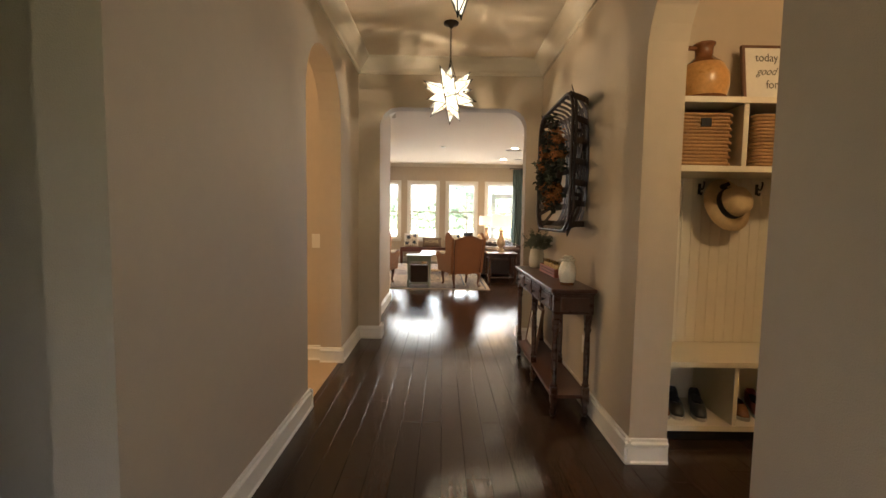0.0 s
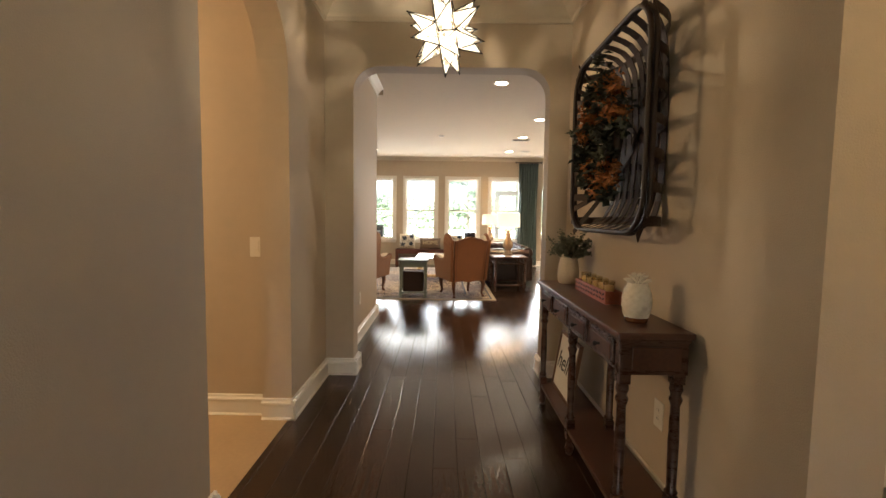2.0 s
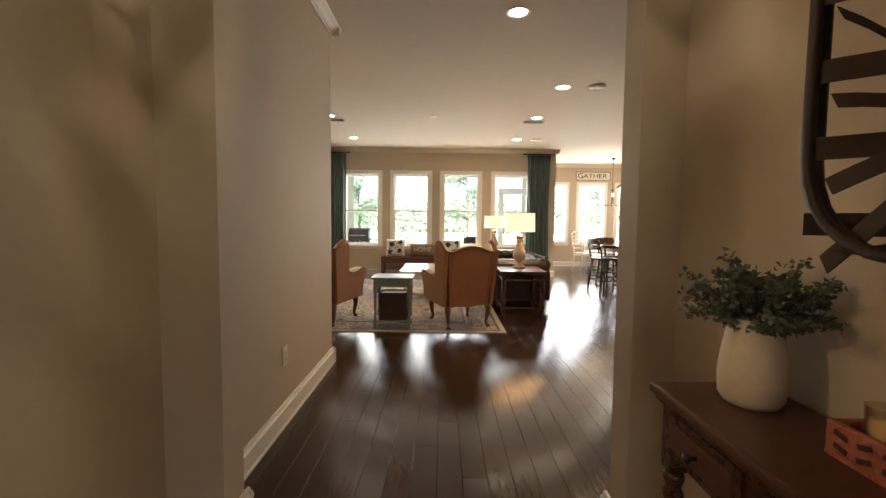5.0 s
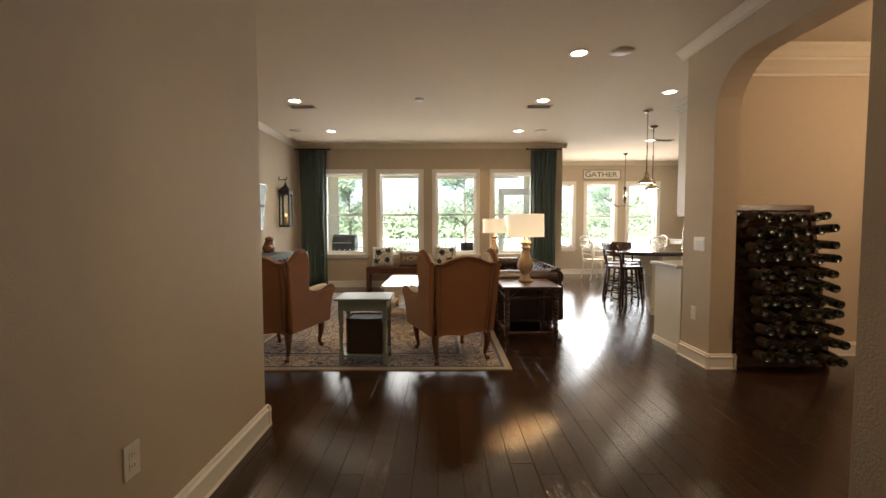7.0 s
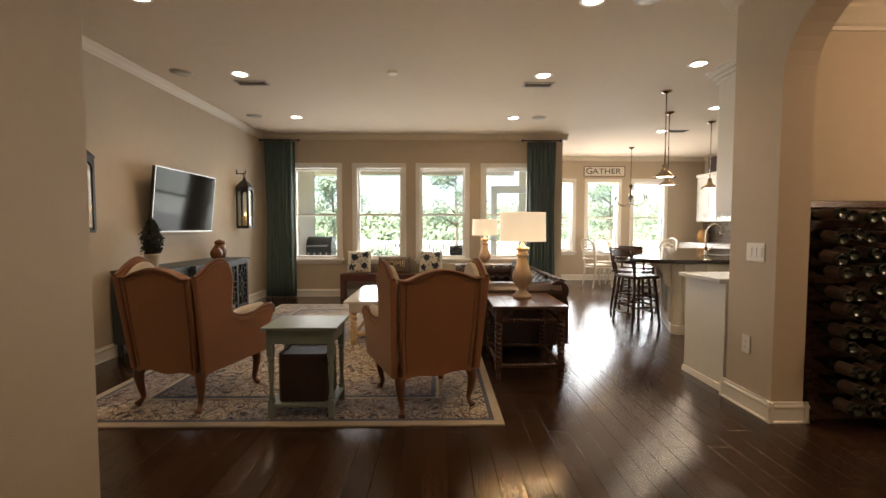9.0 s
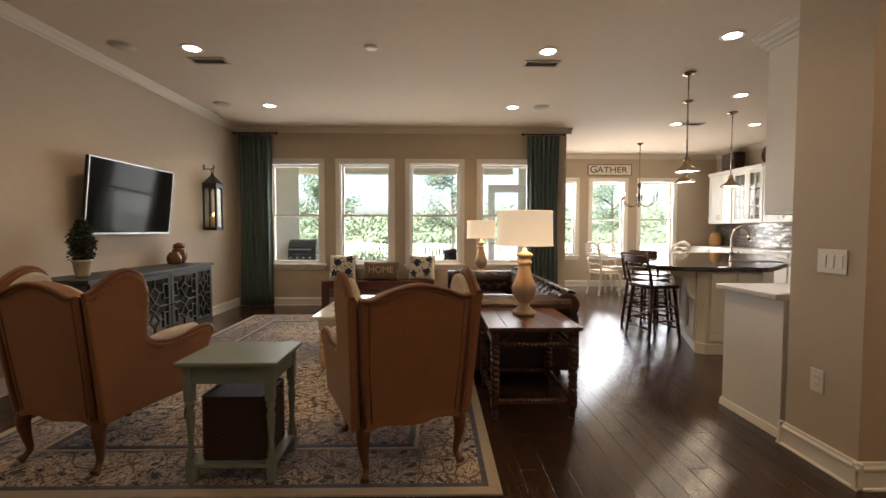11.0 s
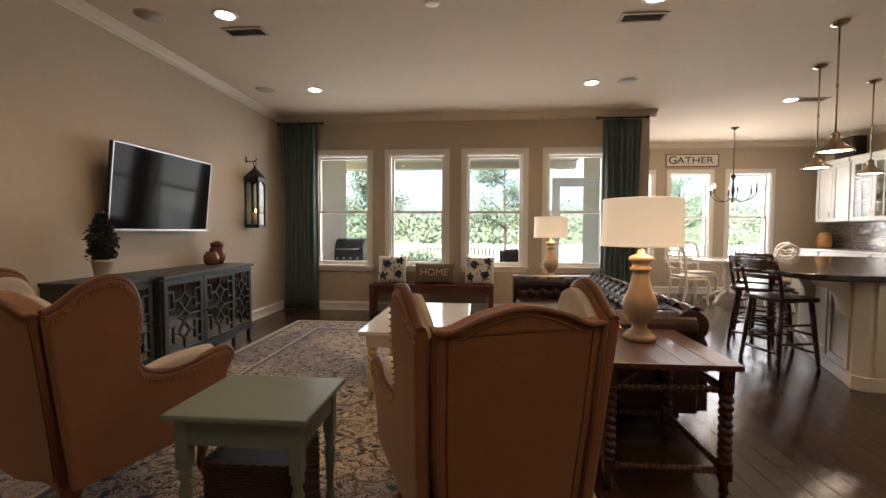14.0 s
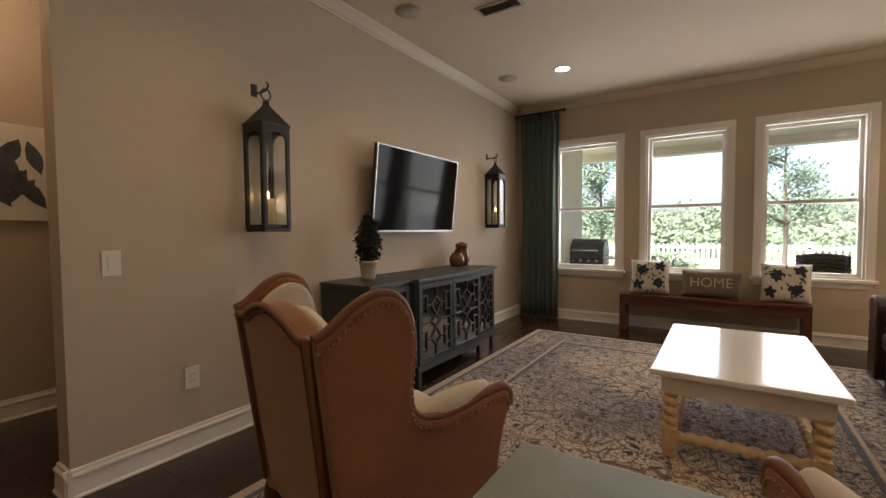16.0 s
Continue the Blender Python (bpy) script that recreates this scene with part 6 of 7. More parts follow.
for k in range(130):
    a = rnd.uniform(0, 6.28)
    p = (XF - 0.005 + rnd.gauss(0, 0.022), by + 0.03 + (0.20 + rnd.gauss(0, 0.045)) * math.cos(a), bz0 + 0.02 + (0.22 + rnd.gauss(0, 0.045)) * math.sin(a))
    kind = rnd.random()
    patch = math.sin(a * 3 + 0.6) > -0.15
    if kind < 0.62 and patch:
        leaf_cloud(bo, rnd, p, (0.028, 0.034, 0.034), 46, 0.028)
    elif kind < 0.75:
        leaf_cloud(bm, rnd, p, (0.03, 0.04, 0.04), 32, 0.044)
    else:
        leaf_cloud(bg, rnd, p, (0.03, 0.045, 0.045), 30, 0.038)
part("dark_leaves", bm, LEAF, wr)
part("grey_leaves", bg, LEAFY, wr)
tagged(part("orange_flowers", bo, ORANGE, wr, "rust orange dried flowers"), kind="stuff")

# ---- mudroom bench ----
mb = thing("hall_tree", "cream built-in mudroom bench with beadboard, cubbies and shelf", "bench unit")
mx0, mx1, my0, my1 = 1.44, 2.78, 2.63, 3.07
for nm, d in (("bench_seat", (mx0 - 0.01, mx1, my0 - 0.015, my1 - 0.03, 0.465, 0.498)), ("bench_bottom", (mx0, mx1, my0, my1 - 0.03, 0.075, 0.11)), ("side_panel", (mx0, mx0 + 0.03, my0, my1 - 0.03, 0.11, 0.465)), ("divider", (1.862, 1.888, my0 + 0.004, my1 - 0.03, 0.11, 0.465)), ("divider", (2.42, 2.45, my0 + 0.004, my1 - 0.03, 0.11, 0.465)),
              ("shelf", (mx0, mx1, my0 + 0.03, my1 - 0.03, 1.60, 1.635)), ("top_shelf", (mx0 - 0.015, mx1, my0 + 0.015, my1 - 0.03, 1.985, 2.02)), ("upper_side", (mx0, mx0 + 0.035, my0 + 0.03, my1 - 0.03, 1.635, 1.985)), ("upper_divider", (1.838, 1.868, my0 + 0.03, my1 - 0.03, 1.635, 1.985)), ("upper_divider", (2.38, 2.415, my0 + 0.03, my1 - 0.03, 1.635, 1.985)), ("side_stile", (mx0, mx0 + 0.025, my1 - 0.09, my1 - 0.03, 0.498, 1.60)), ("kick_board", (mx0 + 0.02, mx1, my0 + 0.05, my0 + 0.065, 0, 0.075))):
    boxpart(nm, d, CABCREAM if nm != "kick_board" else INK, mb, 0.003)
for k in range(int((mx1 - mx0 - 0.03) / 0.065)):
    x = mx0 + 0.027 + k * 0.065
    boxpart("beadboard_strip", (x, x + 0.0635, my1 - 0.03, my1 - 0.014, 0.498, 1.60), CABCREAM, mb, 0.0015)
boxpart("back_panel", (mx0, mx1, my1 - 0.022, my1 - 0.002, 0.0, 2.02), CABCREAM, mb)
for x, z in ((1.83, 1.53), (2.21, 1.53), (2.58, 1.53)):
    bm = B()
    box(bm, x - 0.009, x + 0.009, my1 - 0.038, my1 - 0.030, z - 0.035, z + 0.035, 0.003)
    tube(bm, smooth_line([(x, my1 - 0.036, z + 0.01), (x, my1 - 0.07, z - 0.005), (x, my1 - 0.085, z + 0.03), (x, my1 - 0.08, z + 0.045)], 4), 0.0055, 6)
    tube(bm, smooth_line([(x, my1 - 0.036, z - 0.015), (x, my1 - 0.055, z - 0.04), (x, my1 - 0.065, z - 0.025)], 4), 0.005, 6)
    part("coat_hook", bm, BLACKMETAL, mb)
basket("storage_basket", "square woven seagrass storage basket in a cubby", (1.478, 1.785, my0 + 0.05, my1 - 0.06, 1.637, 1.935), WICKER, 15, group="seagrass baskets")
basket("storage_basket", "square woven seagrass storage basket in a cubby", (1.93, 2.24, my0 + 0.05, my1 - 0.06, 1.637, 1.935), WICKER, 15, group="seagrass baskets")
hat = thing("straw_hat", "pale straw hat with a black band on a hook", "hat", at=Matrix.Translation((1.97, my1 - 0.115, 1.425)) @ Vector((0, 0, 1)).rotation_difference(Vector((0.22, -0.92, 0.30))).to_matrix().to_4x4())
bm = B()
lathe(bm, [(0.0, 0.128), (0.05, 0.124), (0.084, 0.108), (0.094, 0.060), (0.098, 0.012), (0.12, 0.004), (0.175, -0.006), (0.177, -0.002), (0.12, 0.010), (0.1005, 0.018)], 40, cap=False)
part("hat_body", bm, STRAW, hat)
bm = B()
lathe(bm, [(0.099, 0.016), (0.102, 0.017), (0.0995, 0.050), (0.0965, 0.052)], 40, cap=False)
for sd in (1, -1):
    box(bm, -0.035, 0.035, -0.013, 0.013, -0.010, 0.012, 0.006, m=Matrix.Translation((-0.055, 0.095 + sd * 0.012, 0.035)) @ Matrix.Rotation(radians(35 * sd), 4, 'Z'))
part("band", bm, INK, hat, "black ribbon band")
jg = thing("pottery_jug", "ochre and brown glazed pottery jug with a handle", "jug", at=Matrix.Translation((1.70, 2.85, 2.021)) @ Matrix.Scale(1.08, 4))
bm = B()
lathe(bm, [(0.0, 0), (0.098, 0), (0.118, 0.03), (0.132, 0.10), (0.128, 0.16), (0.10, 0.215), (0.055, 0.25)], 32, cap=False)
part("body", bm, OCHRE, jg)
bm = B()
lathe(bm, [(0.0985, 0.217), (0.062, 0.247), (0.045, 0.265), (0.046, 0.315), (0.056, 0.325), (0.056, 0.335), (0.042, 0.33), (0.036, 0.27)], 28, cap=False)
part("neck", bm, TERRA, jg, "dark brown neck")
bm = B()
lathe(bm, [(0.0, 0.001), (0.0995, 0.0), (0.1195, 0.03), (0.121, 0.035)], 32, cap=False)
part("foot", bm, TERRA, jg)
bm = B()
tube(bm, smooth_line([(-0.045, 0, 0.31), (-0.095, 0, 0.31), (-0.13, 0, 0.27), (-0.125, 0, 0.20), (-0.112, 0, 0.185)], 5), 0.013, 8)
part("handle", bm, TERRA, jg)
LETTERGREY = mat("soft grey lettering", (0.14, 0.13, 0.11), 0.7)
sg = thing("word_sign", "white framed sign reading today is a good day", "sign", at=pose(2.22, 2.93, 2.021, -8, 0, 0))
boxpart("board", (-0.19, 0.19, -0.006, 0.006, 0.015, 0.40), PAPER, sg)
bm = B()
for d in ((-0.21, 0.21, 0.0, 0.015), (-0.21, 0.21, 0.40, 0.415), (-0.21, -0.19, 0.015, 0.40), (0.19, 0.21, 0.015, 0.40)):
    box(bm, d[0], d[1], -0.014, 0.01, d[2], d[3], 0.002)
part("frame", bm, FRAMEWOOD, sg)
for w, z, s in (("today is a", 0.335, 0.075), ("good day", 0.245, 0.07), ("for a", 0.16, 0.075), ("good day", 0.07, 0.07)):
    text_part("letters", w, s, LETTERGREY, sg, Matrix.Translation((0, -0.0075, z)) @ Matrix.Rotation(radians(90), 4, "X") @ Matrix(((0.9, 0.45 if w == "good day" else 0.0, 0, 0), (0, 1, 0, 0), (0, 0, 1, 0), (0, 0, 0, 1))), 0.001, 0.95)


def shoe(x, y, rz, upper, label):
    s = thing("shoe", label, "shoe", "shoes under the bench", at=pose(x, y, 0.111, 0, 0, rz))
    sole = smooth_line([(-0.033, -0.13), (0.0, -0.142), (0.033, -0.13), (0.036, -0.02), (0.048, 0.07), (0.03, 0.135), (0.0, 0.148), (-0.03, 0.135), (-0.044, 0.07), (-0.034, -0.02)], 4, True)
    bm = B()
    slab(bm, sole, 0, 0.022, "z", 0.004)
    part("sole", bm, RUBBER, s)
    bm = B()
    rows = []
    for k, (sc, z) in enumerate(((0.97, 0.022), (0.98, 0.035), (0.93, 0.055), (0.80, 0.07), (0.72, 0.074))):
        rows.append([bm.verts.new((u * sc, v * sc - 0.012 * k, z + (0.03 * max(0, -v) / 0.14 if k > 1 else 0))) for u, v in sole])
    for a, b in zip(rows, rows[1:]):
        for i in range(len(a)):
            bm.faces.new((a[i], a[(i + 1) % len(a)], b[(i + 1) % len(a)], b[i])).smooth = True
    bm.faces.new(rows[0][::-1])
    part("upper", bm, upper, s)
    bm = B()
    slab(bm, [(u * 0.6, v * 0.45 - 0.055) for u, v in sole], 0.06, 0.075, "z")
    part("insole", bm, INK, s)


shoe(1.53, 2.85, 172, TERRA, "brown leather shoe under the bench")
shoe(1.63, 2.83, 160, SHOE, "black slip-on shoe with a pale sole")
shoe(1.76, 2.81, 158, SHOE, "black slip-on shoe with a pale sole")
shoe(2.02, 2.83, 165, TERRA, "reddish brown flat shoe")
shoe(2.14, 2.81, 160, mat("red brown shoe", (0.22, 0.06, 0.04), 0.5), "reddish brown flat shoe")

# ---- dining room ----
rk = thing("wine_rack", "dark wooden riddling rack full of wine bottles", "wine rack")
RT = math.atan2(0.24, 1.44)
RM = Matrix.Translation((0, 8.10, 0)) @ Matrix.Rotation(-RT, 4, "X")
boxpart("board", (3.07, 3.85, 0, 0.035, 0.0, 1.45), DARKWOOD, rk, 0.004, m=RM)
for x in (3.05, 3.83):
    boxpart("side_rail", (x, x + 0.04, -0.03, 0.045, 0.0, 1.46), DARKWOOD, rk, 0.004, m=RM)
boxpart("top_rail", (3.05, 3.87, -0.03, 0.05, 1.42, 1.47), DARKWOOD, rk, 0.004, m=RM)
for x in (3.06, 3.81):
    boxpart("back_strut", (x, x + 0.04, 8.33, 8.40, 0, 1.40), DARKWOOD, rk, 0.003)
bt = thing("wine_bottle", "dark green glass wine bottle lying in the rack", "bottle", "wine bottles in the rack")
bm = B()
lathe(bm, [(0.0, -0.205), (0.018, -0.208), (0.030, -0.218), (0.034, -0.222), (0.037, -0.214), (0.0375, -0.05), (0.034, -0.02), (0.018, 0.02), (0.015, 0.075)], 16)
part("glass", bm, BOTTLE, bt)
bm = B()
lathe(bm, [(0.0379, -0.19), (0.0379, -0.09)], 16, cap=False)
part("label", bm, mat("cream bottle label", (0.085, 0.055, 0.04), 0.6, vary=0.5, scale=20, spread=0.8), bt)
rnd = random.Random(8)
k = 0
for r in range(11):
    for c in range(7):
        x = 3.16 + c * 0.105 + 0.02 * (r % 2) + rnd.uniform(-0.008, 0.008)
        z = 0.14 + r * 0.122 + rnd.uniform(-0.008, 0.008)
        p = RM @ Vector((x, -0.05, z))
        m = Matrix.Translation(p) @ Matrix.Rotation(radians(-90 + rnd.uniform(-4, 12)), 4, "X") @ Matrix.Rotation(radians(rnd.uniform(-10, 10)), 4, "Y") @ Matrix.Rotation(rnd.uniform(0, 6), 4, "Z")
        if k == 0:
            bt.matrix_world = m
        else:
            copy_thing(bt, m)
        k += 1
pf = thing("framed_picture", "dark framed picture on the dining room wall", "picture")
boxpart("picture", (4.58, 5.3, 8.432, 8.438, 1.10, 1.96), PAPER, pf)
bm = B()
for d in ((4.53, 5.35, 1.05, 1.10), (4.53, 5.35, 1.96, 2.01), (4.53, 4.58, 1.10, 1.96), (5.30, 5.35, 1.10, 1.96)):
    box(bm, d[0], d[1], 8.415, 8.445, d[2], d[3], 0.004)
part("frame", bm, DARKWOOD, pf)

# ---- kitchen ----


def shaker(parent, ax, face, sg, u0, u1, z0, z1, material, handle=0, glazed=False):
    """A framed door on a face at x or y = face that looks towards sg."""
    def dims(a, b, c, d, t0, t1):
        lo, hi = sorted((face + sg * t0, face + sg * t1))
        return (lo, hi, a, b, c, d) if ax == "x" else (a, b, lo, hi, c, d)
    f = 0.06
    bm = B()
    for a, b, c, d in ((u0, u0 + f, z0, z1), (u1 - f, u1, z0, z1), (u0 + f, u1 - f, z0, z0 + f), (u0 + f, u1 - f, z1 - f, z1)):
        box(bm, *dims(a, b, c, d, 0.001, 0.021), bev=0.002)
    door = part("door", bm, material, parent)
    if glazed:
        g = boxpart("pane", dims(u0 + f, u1 - f, z0 + f, z1 - f, 0.008, 0.011), GLASS, door)
        g.visible_shadow = False
        bm = B()
        um = (u0 + u1) / 2
        box(bm, *dims(um - 0.008, um + 0.008, z0 + f, z1 - f, 0.006, 0.018))
        for k in (1, 2, 3):
            zz = z0 + f + (z1 - z0 - 2 * f) * k / 4
            box(bm, *dims(u0 + f, u1 - f, zz - 0.008, zz + 0.008, 0.006, 0.018))
        part("muntins", bm, material, door)
    else:
        boxpart("panel", dims(u0 + f, u1 - f, z0 + f, z1 - f, 0.001, 0.010), material, door)
    if handle:
        uu = u0 + 0.03 if handle < 0 else u1 - 0.03
        zc = z0 + 0.12 if z0 > 1 else z1 - 0.12
        bm = B()
        box(bm, *dims(uu - 0.006, uu + 0.006, zc - 0.05, zc + 0.05, 0.035, 0.045), bev=0.003)
        for dz in (-0.04, 0.04):
            box(bm, *dims(uu - 0.004, uu + 0.004, zc + dz - 0.004, zc + dz + 0.004, 0.02, 0.036))
        part("handle", bm, STEEL, door)
    return door


# run of cabinets on the pier side
pc = thing("base_cabinet", "cream base cabinet end beside the pier", "cabinet")
boxpart("end_panel", (2.805, 2.825, 8.575, 9.10, 0.0, 0.838), CABWHITE, pc, 0.003)
boxpart("body", (2.825, 5.2, 8.575, 9.08, 0.10, 0.838), CABWHITE, pc)
boxpart("toe_kick", (2.83, 5.2, 8.60, 9.03, 0, 0.10), CABWHITE, pc)
skirting("baseboard_cabinet", [("x", 2.805, 8.53, 9.105, -1)], "thin white shoe moulding", [(0, 0), (0.018, 0), (0.016, 0.02), (0.008, 0.05), (0, 0.05)])
for k in range(4):
    shaker(pc, "y", 9.08, 1, 2.88 + k * 0.55, 3.41 + k * 0.55, 0.12, 0.825, CABWHITE, 1)
wt = thing("worktop", "pale veined stone worktop with a rounded edge", "worktop")
boxpart("slab", (2.755, 5.2, 8.575, 9.13, 0.840, 0.876), STONE, wt, 0.008)
uc = thing("wall_cabinet", "white wall cabinet with a crown moulding", "cabinet")
boxpart("body", (2.93, 4.6, 8.575, 8.92, 1.39, 2.455), CABWHITE, uc, 0.003)
bm = B()
for i, (o, z0, z1) in enumerate(((0.015, 2.45, 2.48), (0.035, 2.48, 2.51), (0.06, 2.51, 2.545), (0.075, 2.545, 2.56))):
    box(bm, 2.93 - o, 4.6, 8.575, 8.92 + o, z0, z1, 0.003)
part("crown", bm, CABWHITE, uc)
boxpart("light_rail", (2.935, 4.6, 8.60, 8.915, 1.365, 1.39), CABWHITE, uc, 0.003)
for k in range(3):
    shaker(uc, "y", 8.92, 1, 2.95 + k * 0.55, 3.48 + k * 0.55, 1.41, 2.44, CABWHITE, -1)

# island
isl = thing("kitchen_island", "cream kitchen island with an angled side and corbels", "island")
base = [(3.40, 10.39), (3.46, 10.325), (4.0, 10.28), (5.05, 11.45), (5.55, 12.70), (4.9, 12.85), (4.22, 12.15), (3.74, 11.25)]
bm = B()
slab(bm, base, 0.0, 0.848, "z", 0.006)
part("body", bm, CABCREAM, isl)
bm = B()
cx, cy = 4.5, 11.6
slab(bm, [(u + (0.018 if u > cx else -0.018) * 0.9, v + (0.018 if v > cy else -0.018) * 0.9) for u, v in base], 0.0, 0.11, "z", 0.006)
part("plinth", bm, CABCREAM, isl)
shaker(isl, "y", 10.312, -1, 3.49, 3.73, 0.14, 0.83, CABCREAM)
shaker(isl, "y", 10.29, -1, 3.75, 3.99, 0.14, 0.83, CABCREAM)
# panels and corbels on the angled seating side
d = (Vector((3.74, 11.25, 0)) - Vector((3.40, 10.39, 0))).normalized()
SM = Matrix.Translation((3.40, 10.39, 0)) @ Matrix.Rotation(math.atan2(d.y, d.x), 4, "Z")
for u0, u1 in ((0.05, 0.5), (0.54, 1.0)):
    bm = B()
    for a, b, z0, z1 in ((u0, u0 + 0.06, 0.13, 0.84), (u1 - 0.06, u1, 0.13, 0.84), (u0 + 0.06, u1 - 0.06, 0.13, 0.19), (u0 + 0.06, u1 - 0.06, 0.78, 0.84)):
        box(bm, a, b, 0.001, 0.016, z0, z1, 0.003, m=SM)
    part("side_panel", bm, CABCREAM, isl)
for u in (0.08, 0.95):
    bm = B()
    prof = [(0.0, 0.847), (0.24, 0.847), (0.24, 0.815)] + smooth_line([(0.21, 0.79), (0.13, 0.76), (0.09, 0.68), (0.075, 0.60), (0.04, 0.56), (0.0, 0.55)], 4)
    slab(bm, prof, u - 0.04, u + 0.04, "x", 0.006, SM)
    part("corbel", bm, CABCREAM, isl)
top = smooth_line([(3.22, 10.27), (3.8, 10.23), (4.06, 10.24), (5.2, 11.36), (5.72, 12.7), (4.85, 13.05), (4.06, 12.5), (3.48, 11.75), (3.12, 11.0), (3.02, 10.5)], 4, True)
it = thing("island_worktop", "polished dark granite island worktop with a rounded edge", "worktop")
bm = B()
slab(bm, top, 0.850, 0.900, "z", 0.014)
part("slab", bm, GRANITE, it)
sk = thing("sink", "dark undermount sink in the island", "sink")
boxpart("basin", (4.25, 4.70, 10.86, 11.14, 0.901, 0.905), BLACKMETAL, sk, 0.001)
fa = thing("faucet", "brushed nickel gooseneck kitchen faucet", "faucet", at=Matrix.Translation((4.19, 11.02, 0.901)))
bm = B()
lathe(bm, [(0.028, 0), (0.028, 0.012), (0.02, 0.02), (0.018, 0.10), (0.022, 0.105), (0.016, 0.12)], 16)
part("base", bm, STEEL, fa)
bm = B()
tube(bm, smooth_line([(0, 0, 0.11), (0, 0, 0.28), (0.02, -0.01, 0.36), (0.08, -0.03, 0.41), (0.14, -0.05, 0.38), (0.16, -0.06, 0.31)], 6), 0.0115, 10)
tube(bm, [(0.16, -0.06, 0.31), (0.163, -0.061, 0.25)], [0.016, 0.017], 10)
part("spout", bm, STEEL, fa)
bm = B()
tube(bm, [(0.02, 0.0, 0.06), (0.06, 0.01, 0.075), (0.10, 0.02, 0.11)], [0.008, 0.007, 0.006], 8)
part("lever", bm, STEEL, fa)


def stool(at):
    s = thing("bar_stool", "dark wooden counter stool with a low curved back", "stool", "counter stools", at=at)
    bm = B()
    slab(bm, smooth_line([(-0.20, -0.19), (0.20, -0.19), (0.215, 0.0), (0.19, 0.20), (-0.19, 0.20), (-0.215, 0.0)], 4, True), 0.605, 0.645, "z", 0.012)
    part("seat", bm, DARKWOOD, s)
    feet = []
    for sx in (-1, 1):
        for sy in (-1, 1):
            bm = B()
            p0, p1 = Vector((sx * 0.155, sy * 0.15, 0.61)), Vector((sx * 0.205, sy * 0.20, 0))
            tube(bm, [p0, p0.lerp(p1, 0.5), p1], [0.022, 0.021, 0.017], 10)
            part("leg", bm, DARKWOOD, s)
            feet.append((p0, p1))
    for a, b, t in ((0, 1, 0.62), (2, 3, 0.62), (0, 2, 0.50), (1, 3, 0.50), (0, 1, 0.35), (2, 3, 0.35), (0, 2, 0.76), (1, 3, 0.76)):
        bm = B()
        tube(bm, [feet[a][0].lerp(feet[a][1], t), feet[b][0].lerp(feet[b][1], t)], 0.012, 8)
        part("stretcher", bm, DARKWOOD, s)
    for sx in (-1, 1):
        bm = B()
        tube(bm, smooth_line([(sx * 0.18, -0.165, 0.63), (sx * 0.19, -0.20, 0.80), (sx * 0.185, -0.25, 0.97)], 4), 0.017, 10)
        part("back_post", bm, DARKWOOD, s)
    for z, off in ((0.93, 0.24), (0.82, 0.205)):
        bm = B()
        ln = smooth_line([(-0.19, -off, z), (-0.10, -off - 0.04, z + 0.005), (0.0, -off - 0.052, z + 0.01), (0.10, -off - 0.04, z + 0.005), (0.19, -off, z)], 4)
        lo, hi = (-0.04, 0.045) if z > 0.9 else (-0.02, 0.02)
        slab(bm, [(p[0], p[1] - 0.011) for p in ln] + [(p[0], p[1] + 0.011) for p in reversed(ln)], z + 0.004 + lo, z + 0.004 + hi, "z", 0.003)
        part("back_rail", bm, DARKWOOD, s)
    return s


st = stool(pose(3.26, 11.0, 0, 0, 0, -78))
copy_thing(st, pose(3.48, 11.62, 0, 0, 0, -62))
copy_thing(st, pose(3.86, 12.22, 0, 0, 0, -55))


def pendant(x, y, z):
    p = thing("pendant_light", "lit brushed nickel bell pendant on a long rod", "pendant lamp", "island pendants", at=Matrix.Translation((x, y, z)))
    bm = B()
    lathe(bm, [(0.128, 0), (0.130, 0.004), (0.118, 0.022), (0.088, 0.045), (0.052, 0.07), (0.036, 0.10), (0.030, 0.13), (0.034, 0.135), (0.03, 0.15), (0.012, 0.17)], 32, cap=False)
    lathe(bm, [(0.126, 0.001), (0.114, 0.020), (0.084, 0.043), (0.048, 0.068), (0.0, 0.08)], 32, cap=False)
    part("shade", bm, PENDM, p, "brushed nickel bell shade")
    bm = B()
    lathe(bm, [(0.0, 0.012), (0.112, 0.012), (0.112, 0.016), (0.0, 0.016)], 32, cap=False)
    part("diffuser", bm, DOWN, p)
    bm = B()
    lathe(bm, [(0.007, 0.165), (0.007, H - z - 0.02)], 10)
    lathe(bm, [(0.011, (H - z) * 0.5), (0.011, (H - z) * 0.5 + 0.03)], 10)
    part("rod", bm, PENDM, p)
    bm = B()
    lathe(bm, [(0.012, H - z - 0.035), (0.05, H - z - 0.022), (0.064, H - z - 0.012), (0.064, H - z - 0.001)], 24)
    part("ceiling_canopy", bm, PENDM, p)
    return p


p1 = pendant(3.43, 10.68, 1.89)
for x, y in ((4.0, 11.66), (4.95, 12.17)):
    copy_thing(p1, Matrix.Translation((x, y, 1.89)))
for x, y in ((3.43, 10.68), (4.0, 11.66), (4.95, 12.17)):
    lamp("pendant_glow", "SPOT", (x, y, 1.875), PEND_W, (1.0, 0.74, 0.46), 0.08, aim=(x, y + 0.001, 0), spot=140)

